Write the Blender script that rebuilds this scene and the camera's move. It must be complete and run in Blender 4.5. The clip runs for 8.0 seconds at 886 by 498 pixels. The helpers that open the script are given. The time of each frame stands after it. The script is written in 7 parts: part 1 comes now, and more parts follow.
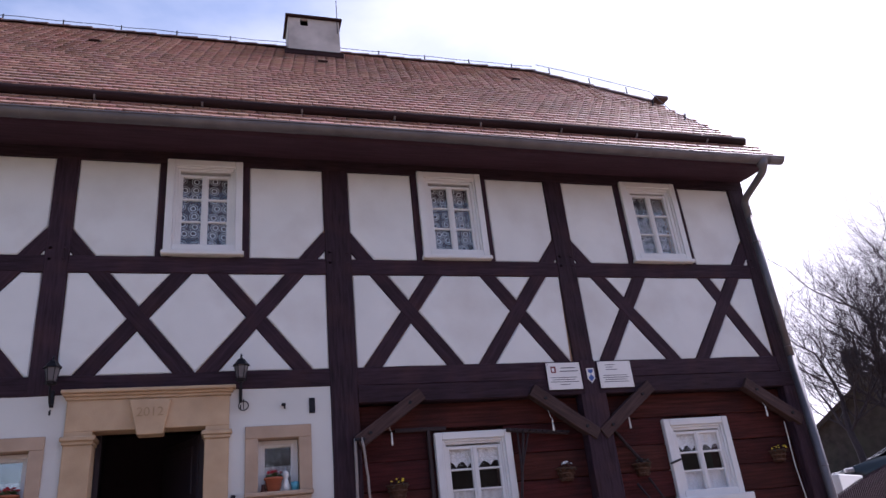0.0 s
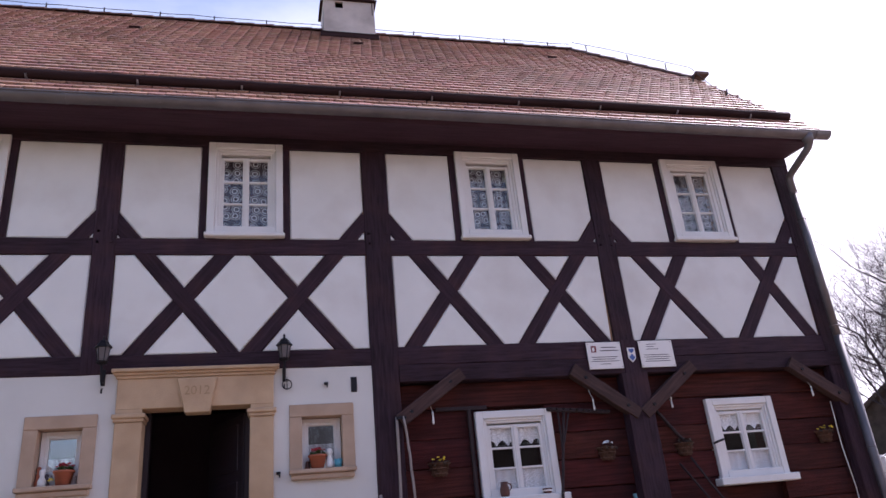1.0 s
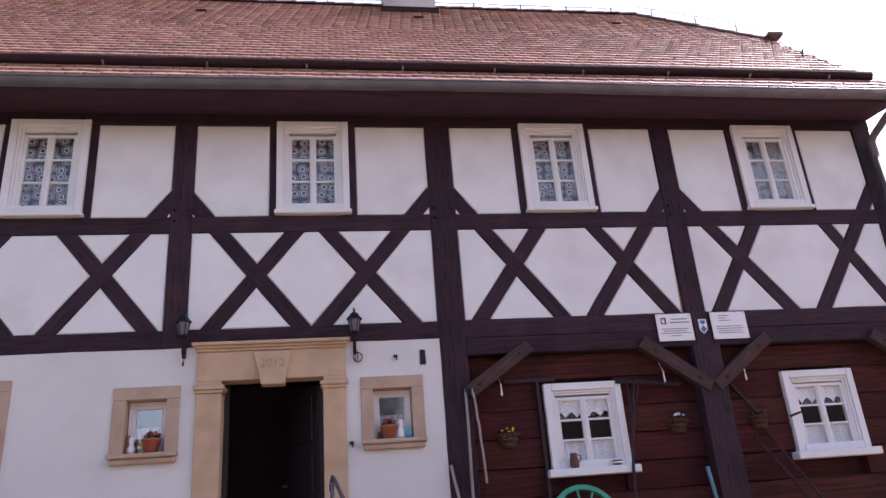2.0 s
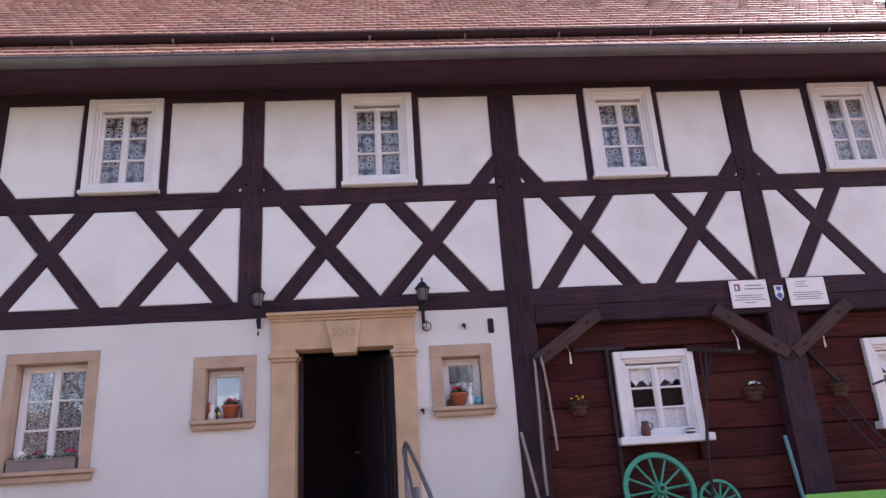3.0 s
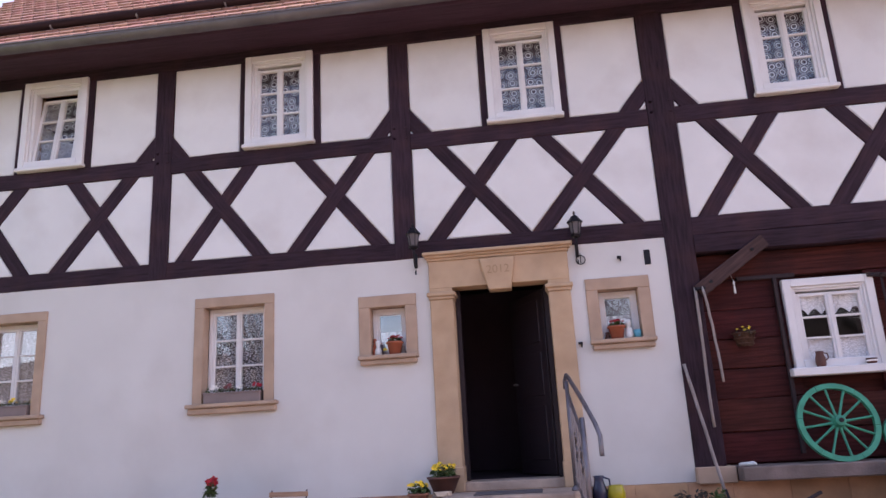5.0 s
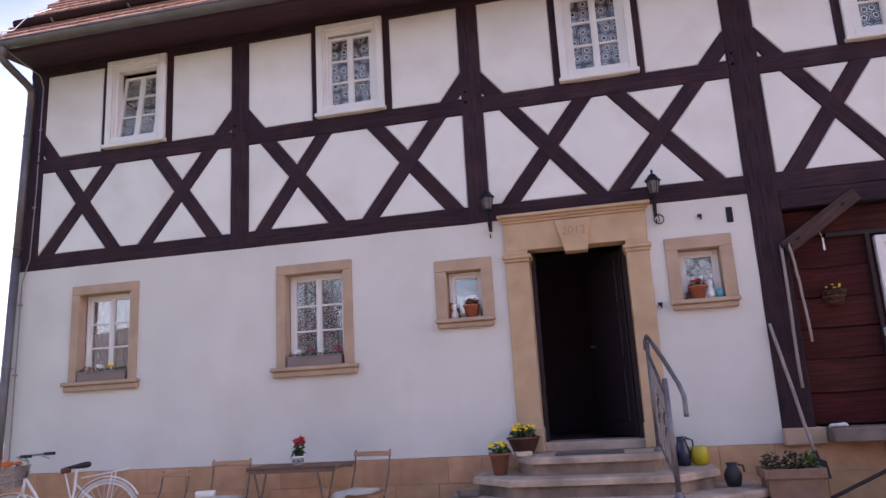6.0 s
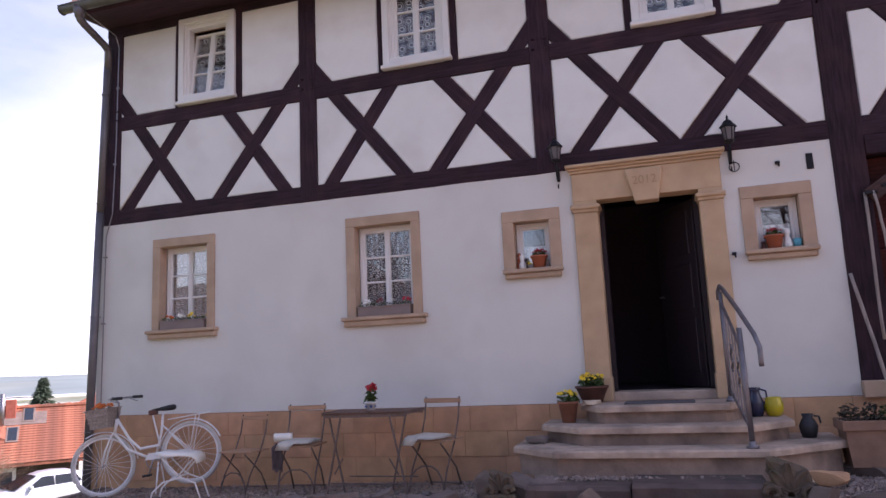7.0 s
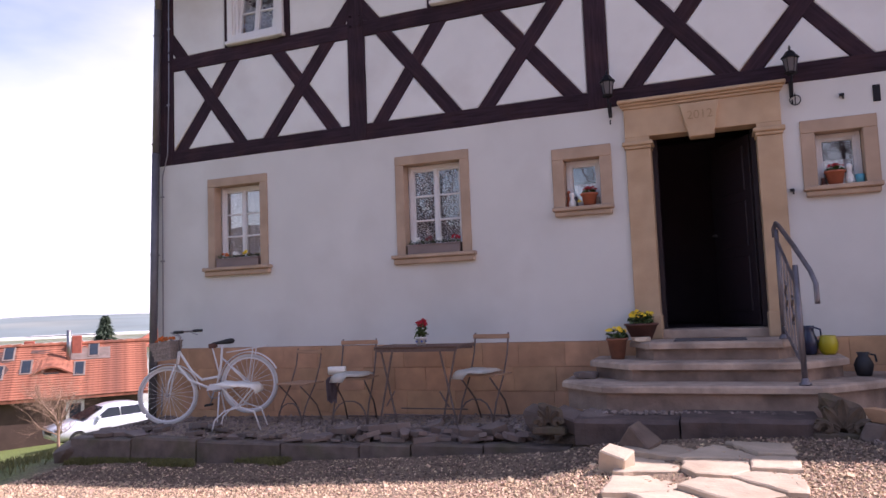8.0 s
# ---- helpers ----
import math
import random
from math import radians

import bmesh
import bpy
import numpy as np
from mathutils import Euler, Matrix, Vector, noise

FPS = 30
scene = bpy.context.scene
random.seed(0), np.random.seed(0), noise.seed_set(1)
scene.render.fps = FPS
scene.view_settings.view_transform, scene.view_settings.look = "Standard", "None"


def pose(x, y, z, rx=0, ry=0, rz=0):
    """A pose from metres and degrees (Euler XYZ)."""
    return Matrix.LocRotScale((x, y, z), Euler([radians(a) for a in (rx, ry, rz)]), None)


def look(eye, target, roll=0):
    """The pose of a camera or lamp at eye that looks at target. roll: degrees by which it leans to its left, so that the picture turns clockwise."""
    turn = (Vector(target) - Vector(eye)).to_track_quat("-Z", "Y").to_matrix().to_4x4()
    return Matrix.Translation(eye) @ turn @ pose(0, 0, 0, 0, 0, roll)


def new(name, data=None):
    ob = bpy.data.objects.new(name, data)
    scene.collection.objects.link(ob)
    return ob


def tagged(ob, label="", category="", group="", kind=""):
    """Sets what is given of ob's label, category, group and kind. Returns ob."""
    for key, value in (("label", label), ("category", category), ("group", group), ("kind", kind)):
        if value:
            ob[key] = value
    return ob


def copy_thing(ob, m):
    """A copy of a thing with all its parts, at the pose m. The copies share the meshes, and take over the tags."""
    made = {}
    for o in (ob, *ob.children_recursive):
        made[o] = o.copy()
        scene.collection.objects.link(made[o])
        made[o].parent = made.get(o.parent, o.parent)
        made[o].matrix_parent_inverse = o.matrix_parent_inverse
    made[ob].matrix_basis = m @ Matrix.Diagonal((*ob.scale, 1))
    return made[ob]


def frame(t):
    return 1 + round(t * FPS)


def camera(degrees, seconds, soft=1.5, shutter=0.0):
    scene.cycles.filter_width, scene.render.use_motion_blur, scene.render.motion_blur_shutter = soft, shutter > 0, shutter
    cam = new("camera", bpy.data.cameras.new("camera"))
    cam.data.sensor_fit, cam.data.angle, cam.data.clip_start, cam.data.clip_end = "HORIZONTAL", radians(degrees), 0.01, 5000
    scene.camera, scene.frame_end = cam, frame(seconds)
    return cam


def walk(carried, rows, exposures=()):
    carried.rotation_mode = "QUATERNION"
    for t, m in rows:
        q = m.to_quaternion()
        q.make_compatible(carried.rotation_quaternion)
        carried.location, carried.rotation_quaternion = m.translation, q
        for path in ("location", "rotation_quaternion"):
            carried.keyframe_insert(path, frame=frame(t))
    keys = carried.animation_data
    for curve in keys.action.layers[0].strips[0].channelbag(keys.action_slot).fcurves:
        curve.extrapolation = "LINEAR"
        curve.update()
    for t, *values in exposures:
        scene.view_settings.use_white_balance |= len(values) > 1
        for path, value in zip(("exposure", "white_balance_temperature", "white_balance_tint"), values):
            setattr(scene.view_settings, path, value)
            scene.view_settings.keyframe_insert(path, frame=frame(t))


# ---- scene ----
cam = camera(63.1, 8.0)
PATH = [
    (0, (0.691, -7.896, 0.537), (1.255, -6.151, 1.334), -6.2),
    (0.5, (0.675, -7.886, 0.509), (1.202, -6.122, 1.292), -5.9),
    (1, (0.63, -7.87, 0.513), (1.105, -6.083, 1.275), -5.5),
    (1.5, (0.6, -7.875, 0.518), (0.995, -6.057, 1.253), -5.0),
    (2.8, (0.503, -7.869, 0.475), (0.681, -5.991, 1.138), -3.8),
    (3, (0.478, -7.852, 0.474), (0.625, -5.966, 1.123), -3.7),
    (3.5, (0.42, -7.843, 0.459), (0.484, -5.941, 1.075), -3.4),
    (4, (0.364, -7.842, 0.458), (0.333, -5.929, 1.041), -3.3),
    (4.5, (0.306, -7.855, 0.466), (0.176, -5.935, 1.012), -3.2),
    (5.8, (0.185, -7.889, 0.451), (-0.191, -5.974, 0.89), -3.2),
    (6, (0.15, -7.893, 0.449), (-0.261, -5.981, 0.871), -3.2),
    (6.5, (0.094, -7.911, 0.409), (-0.406, -6.011, 0.786), -3.0),
    (7, (0.066, -7.937, 0.385), (-0.515, -6.049, 0.697), -2.6),
    (7.5, (0.061, -7.94, 0.341), (-0.593, -6.066, 0.583), -2.1),
    (8, (0.03, -7.98, 0.333), (-0.681, -6.118, 0.492), -2.2),
]
WALK = [(t, look(eye, aim, roll)) for t, eye, aim, roll in PATH]
walk(cam, WALK, [(0.0, 0.39, 5720, 29), (1.5, 0.79, 6000, 31), (3.0, 1.13, 6100, 32), (4.5, 1.24, 6190, 33), (6.5, 0.89, 6220, 32), (8.0, 0.60, 6220, 34)])

# ---- light ----
SUN = Vector((5.2, 1.66, 6.5)).normalized()
world = bpy.data.worlds.new("sky")
scene.world = world
world.use_nodes = True
wn = world.node_tree
sky = wn.nodes.new("ShaderNodeTexSky")
sky.sky_type, sky.sun_disc = "NISHITA", False
sky.sun_elevation, sky.sun_rotation = math.asin(SUN.z), math.atan2(SUN.x, SUN.y)
sky.air_density, sky.dust_density, sky.ozone_density = 1.2, 0.8, 0.3
dirs, cloud, veil, cover = wn.nodes.new("ShaderNodeTexCoord"), wn.nodes.new("ShaderNodeTexNoise"), wn.nodes.new("ShaderNodeValToRGB"), wn.nodes.new("ShaderNodeMixRGB")
squash = wn.nodes.new("ShaderNodeMapping")
squash.inputs["Scale"].default_value = (1, 1, 2.6)
wn.links.new(dirs.outputs["Generated"], squash.inputs[0])
wn.links.new(squash.outputs[0], cloud.inputs["Vector"])
cloud.inputs["Scale"].default_value, cloud.inputs["Detail"].default_value, cloud.inputs["Roughness"].default_value = 2.2, 7, 0.5
veil.color_ramp.elements[0].position, veil.color_ramp.elements[0].color = 0.05, (0.06, 0.06, 0.06, 1)
veil.color_ramp.elements[1].position, veil.color_ramp.elements[1].color = 0.62, (1, 1, 1, 1)
clearing, lean = wn.nodes.new("ShaderNodeVectorMath"), wn.nodes.new("ShaderNodeMath")
clearing.operation, clearing.inputs[1].default_value = "DOT_PRODUCT", (0.35, 0.4, -1.5)
lean.operation, lean.use_clamp = "ADD", True
lift = wn.nodes.new("ShaderNodeMath")
lift.operation, lift.inputs[1].default_value = "ADD", 0.34
wn.links.new(dirs.outputs["Generated"], clearing.inputs[0])
wn.links.new(clearing.outputs["Value"], lift.inputs[0])
wn.links.new(lift.outputs[0], lean.inputs[0])
wn.links.new(cloud.outputs[0], lean.inputs[1])
wn.links.new(lean.outputs[0], veil.inputs[0])
wn.links.new(veil.outputs[0], cover.inputs[0])
clear = wn.nodes.new("ShaderNodeVectorMath")
clear.operation, clear.inputs[1].default_value = "MULTIPLY", (2.05, 2.2, 2.2)
wn.links.new(sky.outputs[0], clear.inputs[0])
wn.links.new(clear.outputs[0], cover.inputs[1])
toward, glow, bright = wn.nodes.new("ShaderNodeVectorMath"), wn.nodes.new("ShaderNodeMapRange"), wn.nodes.new("ShaderNodeMixRGB")
toward.operation = "DOT_PRODUCT"
toward.inputs[1].default_value = SUN
wn.links.new(dirs.outputs["Generated"], toward.inputs[0])
glow.inputs[1].default_value, glow.inputs[2].default_value = -0.4, 0.85
wn.links.new(toward.outputs["Value"], glow.inputs[0])
bright.inputs[1].default_value, bright.inputs[2].default_value = (16.0, 16.4, 16.4, 1), (23, 22.4, 21.6, 1)
wn.links.new(glow.outputs[0], bright.inputs[0])
wn.links.new(bright.outputs[0], cover.inputs[2])
wn.links.new(cover.outputs[0], wn.nodes["Background"].inputs[0])
wn.nodes["Background"].inputs[1].default_value = 0.055
sun_data = bpy.data.lights.new("sun", "SUN")
sun_data.energy, sun_data.angle, sun_data.color = 5.0, radians(0.6), (1, 0.95, 0.88)
new("sun", sun_data).matrix_world = look(SUN * 50, (0, 0, 0))


# ---- materials ----
def rgb(r, g, b):
    f = lambda v: (v / 255 / 12.92) if v <= 10 else ((v / 255 + 0.055) / 1.055) ** 2.4
    return (f(r), f(g), f(b), 1.0)


def mat(name, col, rough=0.75, scale=6.0, var=0.25, bump=0.25, fine=70.0, metal=0.0, stretch=(1, 1, 1), rnd=0.0, hue=0.0,
        stain=None, stain_scale=0.8, stain_amount=0.5, island=False, depth=0.01, spec=0.5):
    m = bpy.data.materials.new(name)
    m.use_nodes = True
    nt = m.node_tree
    n, link = nt.nodes, nt.links.new
    bsdf = n["Principled BSDF"]
    co = n.new("ShaderNodeTexCoord")
    mp = n.new("ShaderNodeMapping")
    mp.inputs["Scale"].default_value = stretch
    link(co.outputs["Object"], mp.inputs[0])
    n1 = n.new("ShaderNodeTexNoise")
    n1.inputs["Scale"].default_value, n1.inputs["Detail"].default_value = scale, 6
    link(mp.outputs[0], n1.inputs["Vector"])
    r1 = n.new("ShaderNodeValToRGB")
    a, b = r1.color_ramp.elements
    a.position, b.position = 0.28, 0.74
    a.color = (*[max(0, c * (1 - var)) for c in col[:3]], 1)
    b.color = (*[min(1, c * (1 + var)) for c in col[:3]], 1)
    link(n1.outputs[0], r1.inputs[0])
    out = r1.outputs[0]
    if stain:
        n2 = n.new("ShaderNodeTexNoise")
        n2.inputs["Scale"].default_value, n2.inputs["Detail"].default_value = stain_scale, 8
        link(co.outputs["Object"], n2.inputs["Vector"])
        r2 = n.new("ShaderNodeValToRGB")
        r2.color_ramp.elements[0].position, r2.color_ramp.elements[1].position = 0.48, 0.72
        r2.color_ramp.elements[1].color = (stain_amount,) * 3 + (1,)
        link(n2.outputs[0], r2.inputs[0])
        mx = n.new("ShaderNodeMixRGB")
        mx.inputs[2].default_value = stain
        link(r2.outputs[0], mx.inputs[0])
        link(out, mx.inputs[1])
        out = mx.outputs[0]
    if rnd or hue:
        hs = n.new("ShaderNodeHueSaturation")
        if island:
            src = n.new("ShaderNodeNewGeometry").outputs["Random Per Island"]
        else:
            src = n.new("ShaderNodeObjectInfo").outputs["Random"]
        mr = n.new("ShaderNodeMapRange")
        mr.inputs[3].default_value, mr.inputs[4].default_value = 1 - rnd, 1 + rnd
        link(src, mr.inputs[0])
        link(mr.outputs[0], hs.inputs["Value"])
        if hue:
            fr = n.new("ShaderNodeMath")
            fr.operation = "FRACT"
            mu = n.new("ShaderNodeMath")
            mu.operation, mu.inputs[1].default_value = "MULTIPLY", 7.31
            link(src, mu.inputs[0])
            link(mu.outputs[0], fr.inputs[0])
            mh = n.new("ShaderNodeMapRange")
            mh.inputs[3].default_value, mh.inputs[4].default_value = 0.5 - hue, 0.5 + hue
            link(fr.outputs[0], mh.inputs[0])
            link(mh.outputs[0], hs.inputs["Hue"])
        link(out, hs.inputs["Color"])
        out = hs.outputs[0]
    link(out, bsdf.inputs["Base Color"])
    bsdf.inputs["Roughness"].default_value, bsdf.inputs["Metallic"].default_value = rough, metal
    bsdf.inputs["Specular IOR Level"].default_value = spec
    if bump:
        n3 = n.new("ShaderNodeTexNoise")
        n3.inputs["Scale"].default_value, n3.inputs["Detail"].default_value = fine, 4
        link(mp.outputs[0], n3.inputs["Vector"])
        bp = n.new("ShaderNodeBump")
        bp.inputs["Strength"].default_value, bp.inputs["Distance"].default_value = bump, depth
        link(n3.outputs[0], bp.inputs["Height"])
        link(bp.outputs[0], bsdf.inputs["Normal"])
    return m


def glass_mat(name, tint=(1, 1, 1, 1), base=0.04):
    m = bpy.data.materials.new(name)
    m.use_nodes = True
    nt = m.node_tree
    n, link = nt.nodes, nt.links.new
    n.remove(n["Principled BSDF"])
    tr, gl, fr, mx = n.new("ShaderNodeBsdfTransparent"), n.new("ShaderNodeBsdfGlossy"), n.new("ShaderNodeLayerWeight"), n.new("ShaderNodeMixShader")
    power, gloss = n.new("ShaderNodeMath"), n.new("ShaderNodeMath")
    power.operation, power.inputs[1].default_value = "POWER", 5
    gloss.operation, gloss.inputs[1].default_value, gloss.inputs[2].default_value = "MULTIPLY_ADD", 1 - base, base
    tr.inputs[0].default_value = tint
    gl.inputs["Roughness"].default_value = 0.01
    fr.inputs[0].default_value = 0.5
    link(fr.outputs["Facing"], power.inputs[0])
    link(power.outputs[0], gloss.inputs[0])
    link(gloss.outputs[0], mx.inputs[0])
    link(tr.outputs[0], mx.inputs[1])
    link(gl.outputs[0], mx.inputs[2])
    link(mx.outputs[0], n["Material Output"].inputs[0])
    return m


def lace_mat(name, cell, holes=0.35, rings=True):
    """White cloth with openings: medallions on a square net."""
    m = bpy.data.materials.new(name)
    m.use_nodes = True
    nt = m.node_tree
    n, link = nt.nodes, nt.links.new
    bsdf = n["Principled BSDF"]
    bsdf.inputs["Base Color"].default_value, bsdf.inputs["Roughness"].default_value = (0.88, 0.88, 0.9, 1), 0.9
    co, sep, com = n.new("ShaderNodeTexCoord"), n.new("ShaderNodeSeparateXYZ"), n.new("ShaderNodeCombineXYZ")
    link(co.outputs["Object"], sep.inputs[0])
    link(sep.outputs[0], com.inputs[0])
    link(sep.outputs[2], com.inputs[1])
    vo = n.new("ShaderNodeTexVoronoi")
    vo.voronoi_dimensions = "2D"
    vo.inputs["Scale"].default_value = 1 / cell
    vo.inputs["Randomness"].default_value = 0.45 if rings else 0.9
    link(com.outputs[0], vo.inputs["Vector"])
    ra = n.new("ShaderNodeValToRGB")
    ra.color_ramp.interpolation = "EASE"
    el = ra.color_ramp.elements
    if rings:
        el[0].position, el[0].color = 0.0, (0.3,) * 3 + (1,)
        el[1].position, el[1].color = 0.10, (0.06,) * 3 + (1,)
        for pos, v in ((0.17, 0.06), (0.21, 0.75), (0.27, 0.75), (0.31, 0.06), (0.38, 0.08), (0.42, 0.45), (0.47, 0.45), (0.51, holes)):
            e = el.new(pos)
            e.color = (v, v, v, 1)
    else:
        el[0].position, el[0].color = 0.15, (0.95,) * 3 + (1,)
        el[1].position, el[1].color = 0.5, (holes,) * 3 + (1,)
    link(vo.outputs["Distance"], ra.inputs[0])
    tr, mx = n.new("ShaderNodeBsdfTransparent"), n.new("ShaderNodeMixShader")
    link(ra.outputs[0], mx.inputs[0])
    link(tr.outputs[0], mx.inputs[1])
    link(bsdf.outputs[0], mx.inputs[2])
    link(mx.outputs[0], n["Material Output"].inputs[0])
    return m


PLASTER = mat("lime_plaster", rgb(209, 206, 201), 0.92, 1.3, 0.05, 0.09, 70, stain=rgb(190, 185, 178), stain_scale=0.9, stain_amount=0.55)
PANEL = mat("infill_plaster", rgb(223, 221, 218), 0.92, 1.7, 0.05, 0.12, 60, rnd=0.03, stain=rgb(192, 183, 176), stain_scale=1.6, stain_amount=0.4)
TIMBER = mat("dark_stained_timber", rgb(53, 37, 46), 0.72, 5, 0.5, 0.6, 26, stretch=(0.6, 7, 7), rnd=0.14, stain=rgb(82, 53, 51), stain_scale=2.6, stain_amount=0.35, depth=0.012, spec=0.18)
BRACE = mat("weathered_brown_timber", rgb(76, 57, 55), 0.75, 5, 0.4, 0.6, 24, stretch=(0.6, 7, 7), rnd=0.12, depth=0.012, spec=0.2)
LOG = mat("red_brown_log", rgb(74, 35, 31), 0.7, 3.4, 0.62, 0.8, 20, stretch=(0.45, 9, 9), rnd=0.22, hue=0.012, stain=rgb(46, 26, 29), stain_scale=1.7, stain_amount=0.75, depth=0.014, spec=0.15)
SOFFIT = mat("soffit_board", rgb(70, 48, 60), 0.8, 4, 0.3, 0.5, 26, stretch=(0.5, 8, 8), spec=0.2)
WHITE = mat("white_gloss_paint", rgb(222, 219, 217), 0.45, 3, 0.05, 0.08, 90)
PORTALSTONE = mat("ochre_sandstone", rgb(188, 159, 128), 0.85, 4, 0.12, 0.3, 90, stain=rgb(164, 132, 98), stain_scale=2.2, stain_amount=0.5)
SANDSTONE = mat("cut_sandstone", rgb(178, 152, 130), 0.85, 4, 0.12, 0.3, 90, stain=rgb(152, 126, 104), stain_scale=2.5, stain_amount=0.5)
PLINTH = mat("orange_sandstone", rgb(190, 147, 113), 0.88, 5, 0.2, 0.4, 60, rnd=0.09, hue=0.005, stain=rgb(156, 118, 88), stain_scale=2.0, stain_amount=0.5)
STEP = mat("worn_step_stone", rgb(182, 160, 143), 0.85, 7, 0.22, 0.5, 50, rnd=0.05, stain=rgb(104, 90, 82), stain_scale=3.4, stain_amount=0.7)
# darker than STEP: the shade under the nosings is put into this colour
RISER = mat("weathered_shaded_riser", rgb(148, 125, 111), 0.88, 6, 0.28, 0.5, 45, rnd=0.06, stain=rgb(66, 55, 52), stain_scale=2.6, stain_amount=0.8)
SLAB = mat("grey_sandstone_slab", rgb(122, 106, 99), 0.88, 6, 0.28, 0.5, 45, rnd=0.16, stain=rgb(78, 74, 66), stain_scale=3, stain_amount=0.6)
KERB = mat("mossy_kerb_stone", rgb(106, 91, 83), 0.9, 7, 0.3, 0.6, 40, rnd=0.12, stain=rgb(78, 76, 48), stain_scale=3, stain_amount=0.65)
PATHSTONE = mat("pale_path_stone", rgb(192, 172, 150), 0.85, 5, 0.18, 0.5, 35, rnd=0.1, stain=rgb(160, 140, 116), stain_scale=2.2, stain_amount=0.5)
GRAVEL = mat("gravel_ground", rgb(150, 130, 112), 0.95, 22, 0.4, 0.9, 45, stain=rgb(110, 96, 82), stain_scale=1.2, stain_amount=0.5, depth=0.03)
PEBBLE = mat("pebble", rgb(196, 168, 140), 0.85, 20, 0.2, 0.2, 60, rnd=0.26, hue=0.02, island=True)
# earth grit, dark enough to carry part of the house shadow in its colour
CLOD = mat("shaded_earth_clod", rgb(120, 101, 88), 0.95, 20, 0.25, 0.3, 60, rnd=0.3, hue=0.01, island=True)
GREYPEBBLE = mat("grey_pebble", rgb(140, 123, 115), 0.85, 20, 0.2, 0.2, 60, rnd=0.35, island=True)
TILE = mat("clay_roof_tile", rgb(160, 120, 103), 0.55, 9, 0.2, 0.35, 60, rnd=0.15, hue=0.014, stain=rgb(112, 86, 78), stain_scale=1.6, stain_amount=0.5)
TILEJ = mat("clay_roof_tile_field", rgb(160, 120, 103), 0.55, 9, 0.2, 0.35, 60, rnd=0.15, hue=0.014, island=True, stain=rgb(112, 86, 78), stain_scale=0.7, stain_amount=0.5)
RIDGE = mat("ridge_tile_clay", rgb(96, 70, 62), 0.7, 8, 0.25, 0.3, 50, rnd=0.2)
ZINC = mat("weathered_zinc", rgb(112, 107, 110), 0.52, 5, 0.15, 0.08, 40, metal=0.5, stain=rgb(86, 82, 86), stain_scale=3, stain_amount=0.5)
BROWNMETAL = mat("brown_guard_wood", rgb(52, 35, 35), 0.85, 4, 0.4, 0.5, 30, stretch=(0.5, 6, 6), spec=0.15)
IRON = mat("black_wrought_iron", rgb(40, 38, 42), 0.5, 12, 0.3, 0.25, 80, metal=0.7)
STEEL = mat("galvanised_steel", rgb(150, 146, 148), 0.35, 14, 0.15, 0.1, 80, metal=0.9)
DARKDOOR = mat("dark_door_wood", rgb(34, 20, 28), 0.65, 4, 0.3, 0.4, 30, stretch=(7, 7, 0.6))
# the hall's dimness is put into this dark colour
HALL = mat("hall_plaster_shaded", rgb(66, 50, 60), 0.9, 3, 0.1, 0.2, 50)
# room gloom painted in: darker than plaster so the panes look dark
ROOMWALL = mat("room_wall_shaded", rgb(66, 57, 54), 0.9, 3, 0.1, 0.1, 50)
GLASS = glass_mat("window_glass", base=0.05)
CLEAR = glass_mat("old_clear_glass", base=0.022)
COATED = glass_mat("coated_window_glass", base=0.2)
LACE = lace_mat("lace_medallion", 0.118, 0.07)
NET = lace_mat("lace_net", 0.02, 0.25, False)
VALANCE = lace_mat("valance_lace", 0.022, 0.7, False)
CONCRETE = mat("wall_mortar", rgb(176, 138, 108), 0.95, 5, 0.2, 0.4, 40)
CHIMNEY = mat("chimney_render", rgb(196, 184, 176), 0.9, 3, 0.12, 0.3, 50, stain=rgb(140, 128, 122), stain_scale=2, stain_amount=0.6)


# ---- mesh helpers ----
def part(name, bm, material, parent=None, label="", m=None):
    bmesh.ops.recalc_face_normals(bm, faces=bm.faces[:])
    me = bpy.data.meshes.new(name)
    bm.to_mesh(me)
    bm.free()
    me.materials.append(material)
    ob = new(name, me)
    if parent:
        ob.parent = parent
    if m is not None:
        ob.matrix_basis = m
    if label:
        tagged(ob, label)
    return ob


def smooth(ob):
    for p in ob.data.polygons:
        p.use_smooth = True
    return ob


def thing(name, label, category, m=None, group="", kind=""):
    ob = new(name)
    ob.empty_display_size = 0.1
    if m is not None:
        ob.matrix_basis = m
    return tagged(ob, label, category, group, kind)


def box(bm, x0, x1, y0, y1, z0, z1, bevel=0.0):
    b2 = bmesh.new() if bevel else bm
    v = [b2.verts.new(p) for p in ((x0, y0, z0), (x1, y0, z0), (x1, y1, z0), (x0, y1, z0), (x0, y0, z1), (x1, y0, z1), (x1, y1, z1), (x0, y1, z1))]
    for f in ((0, 3, 2, 1), (4, 5, 6, 7), (0, 1, 5, 4), (1, 2, 6, 5), (2, 3, 7, 6), (3, 0, 4, 7)):
        b2.faces.new([v[i] for i in f])
    if bevel:
        bmesh.ops.bevel(b2, geom=b2.edges[:], offset=bevel, segments=1, affect="EDGES", profile=0.5)
        join(bm, b2)
    return bm


def join(bm, other, m=None):
    """Adds other's faces to bm and frees it."""
    table = {v: bm.verts.new(m @ v.co if m else v.co) for v in other.verts}
    for f in other.faces:
        bm.faces.new([table[v] for v in f.verts])
    other.free()
    return bm


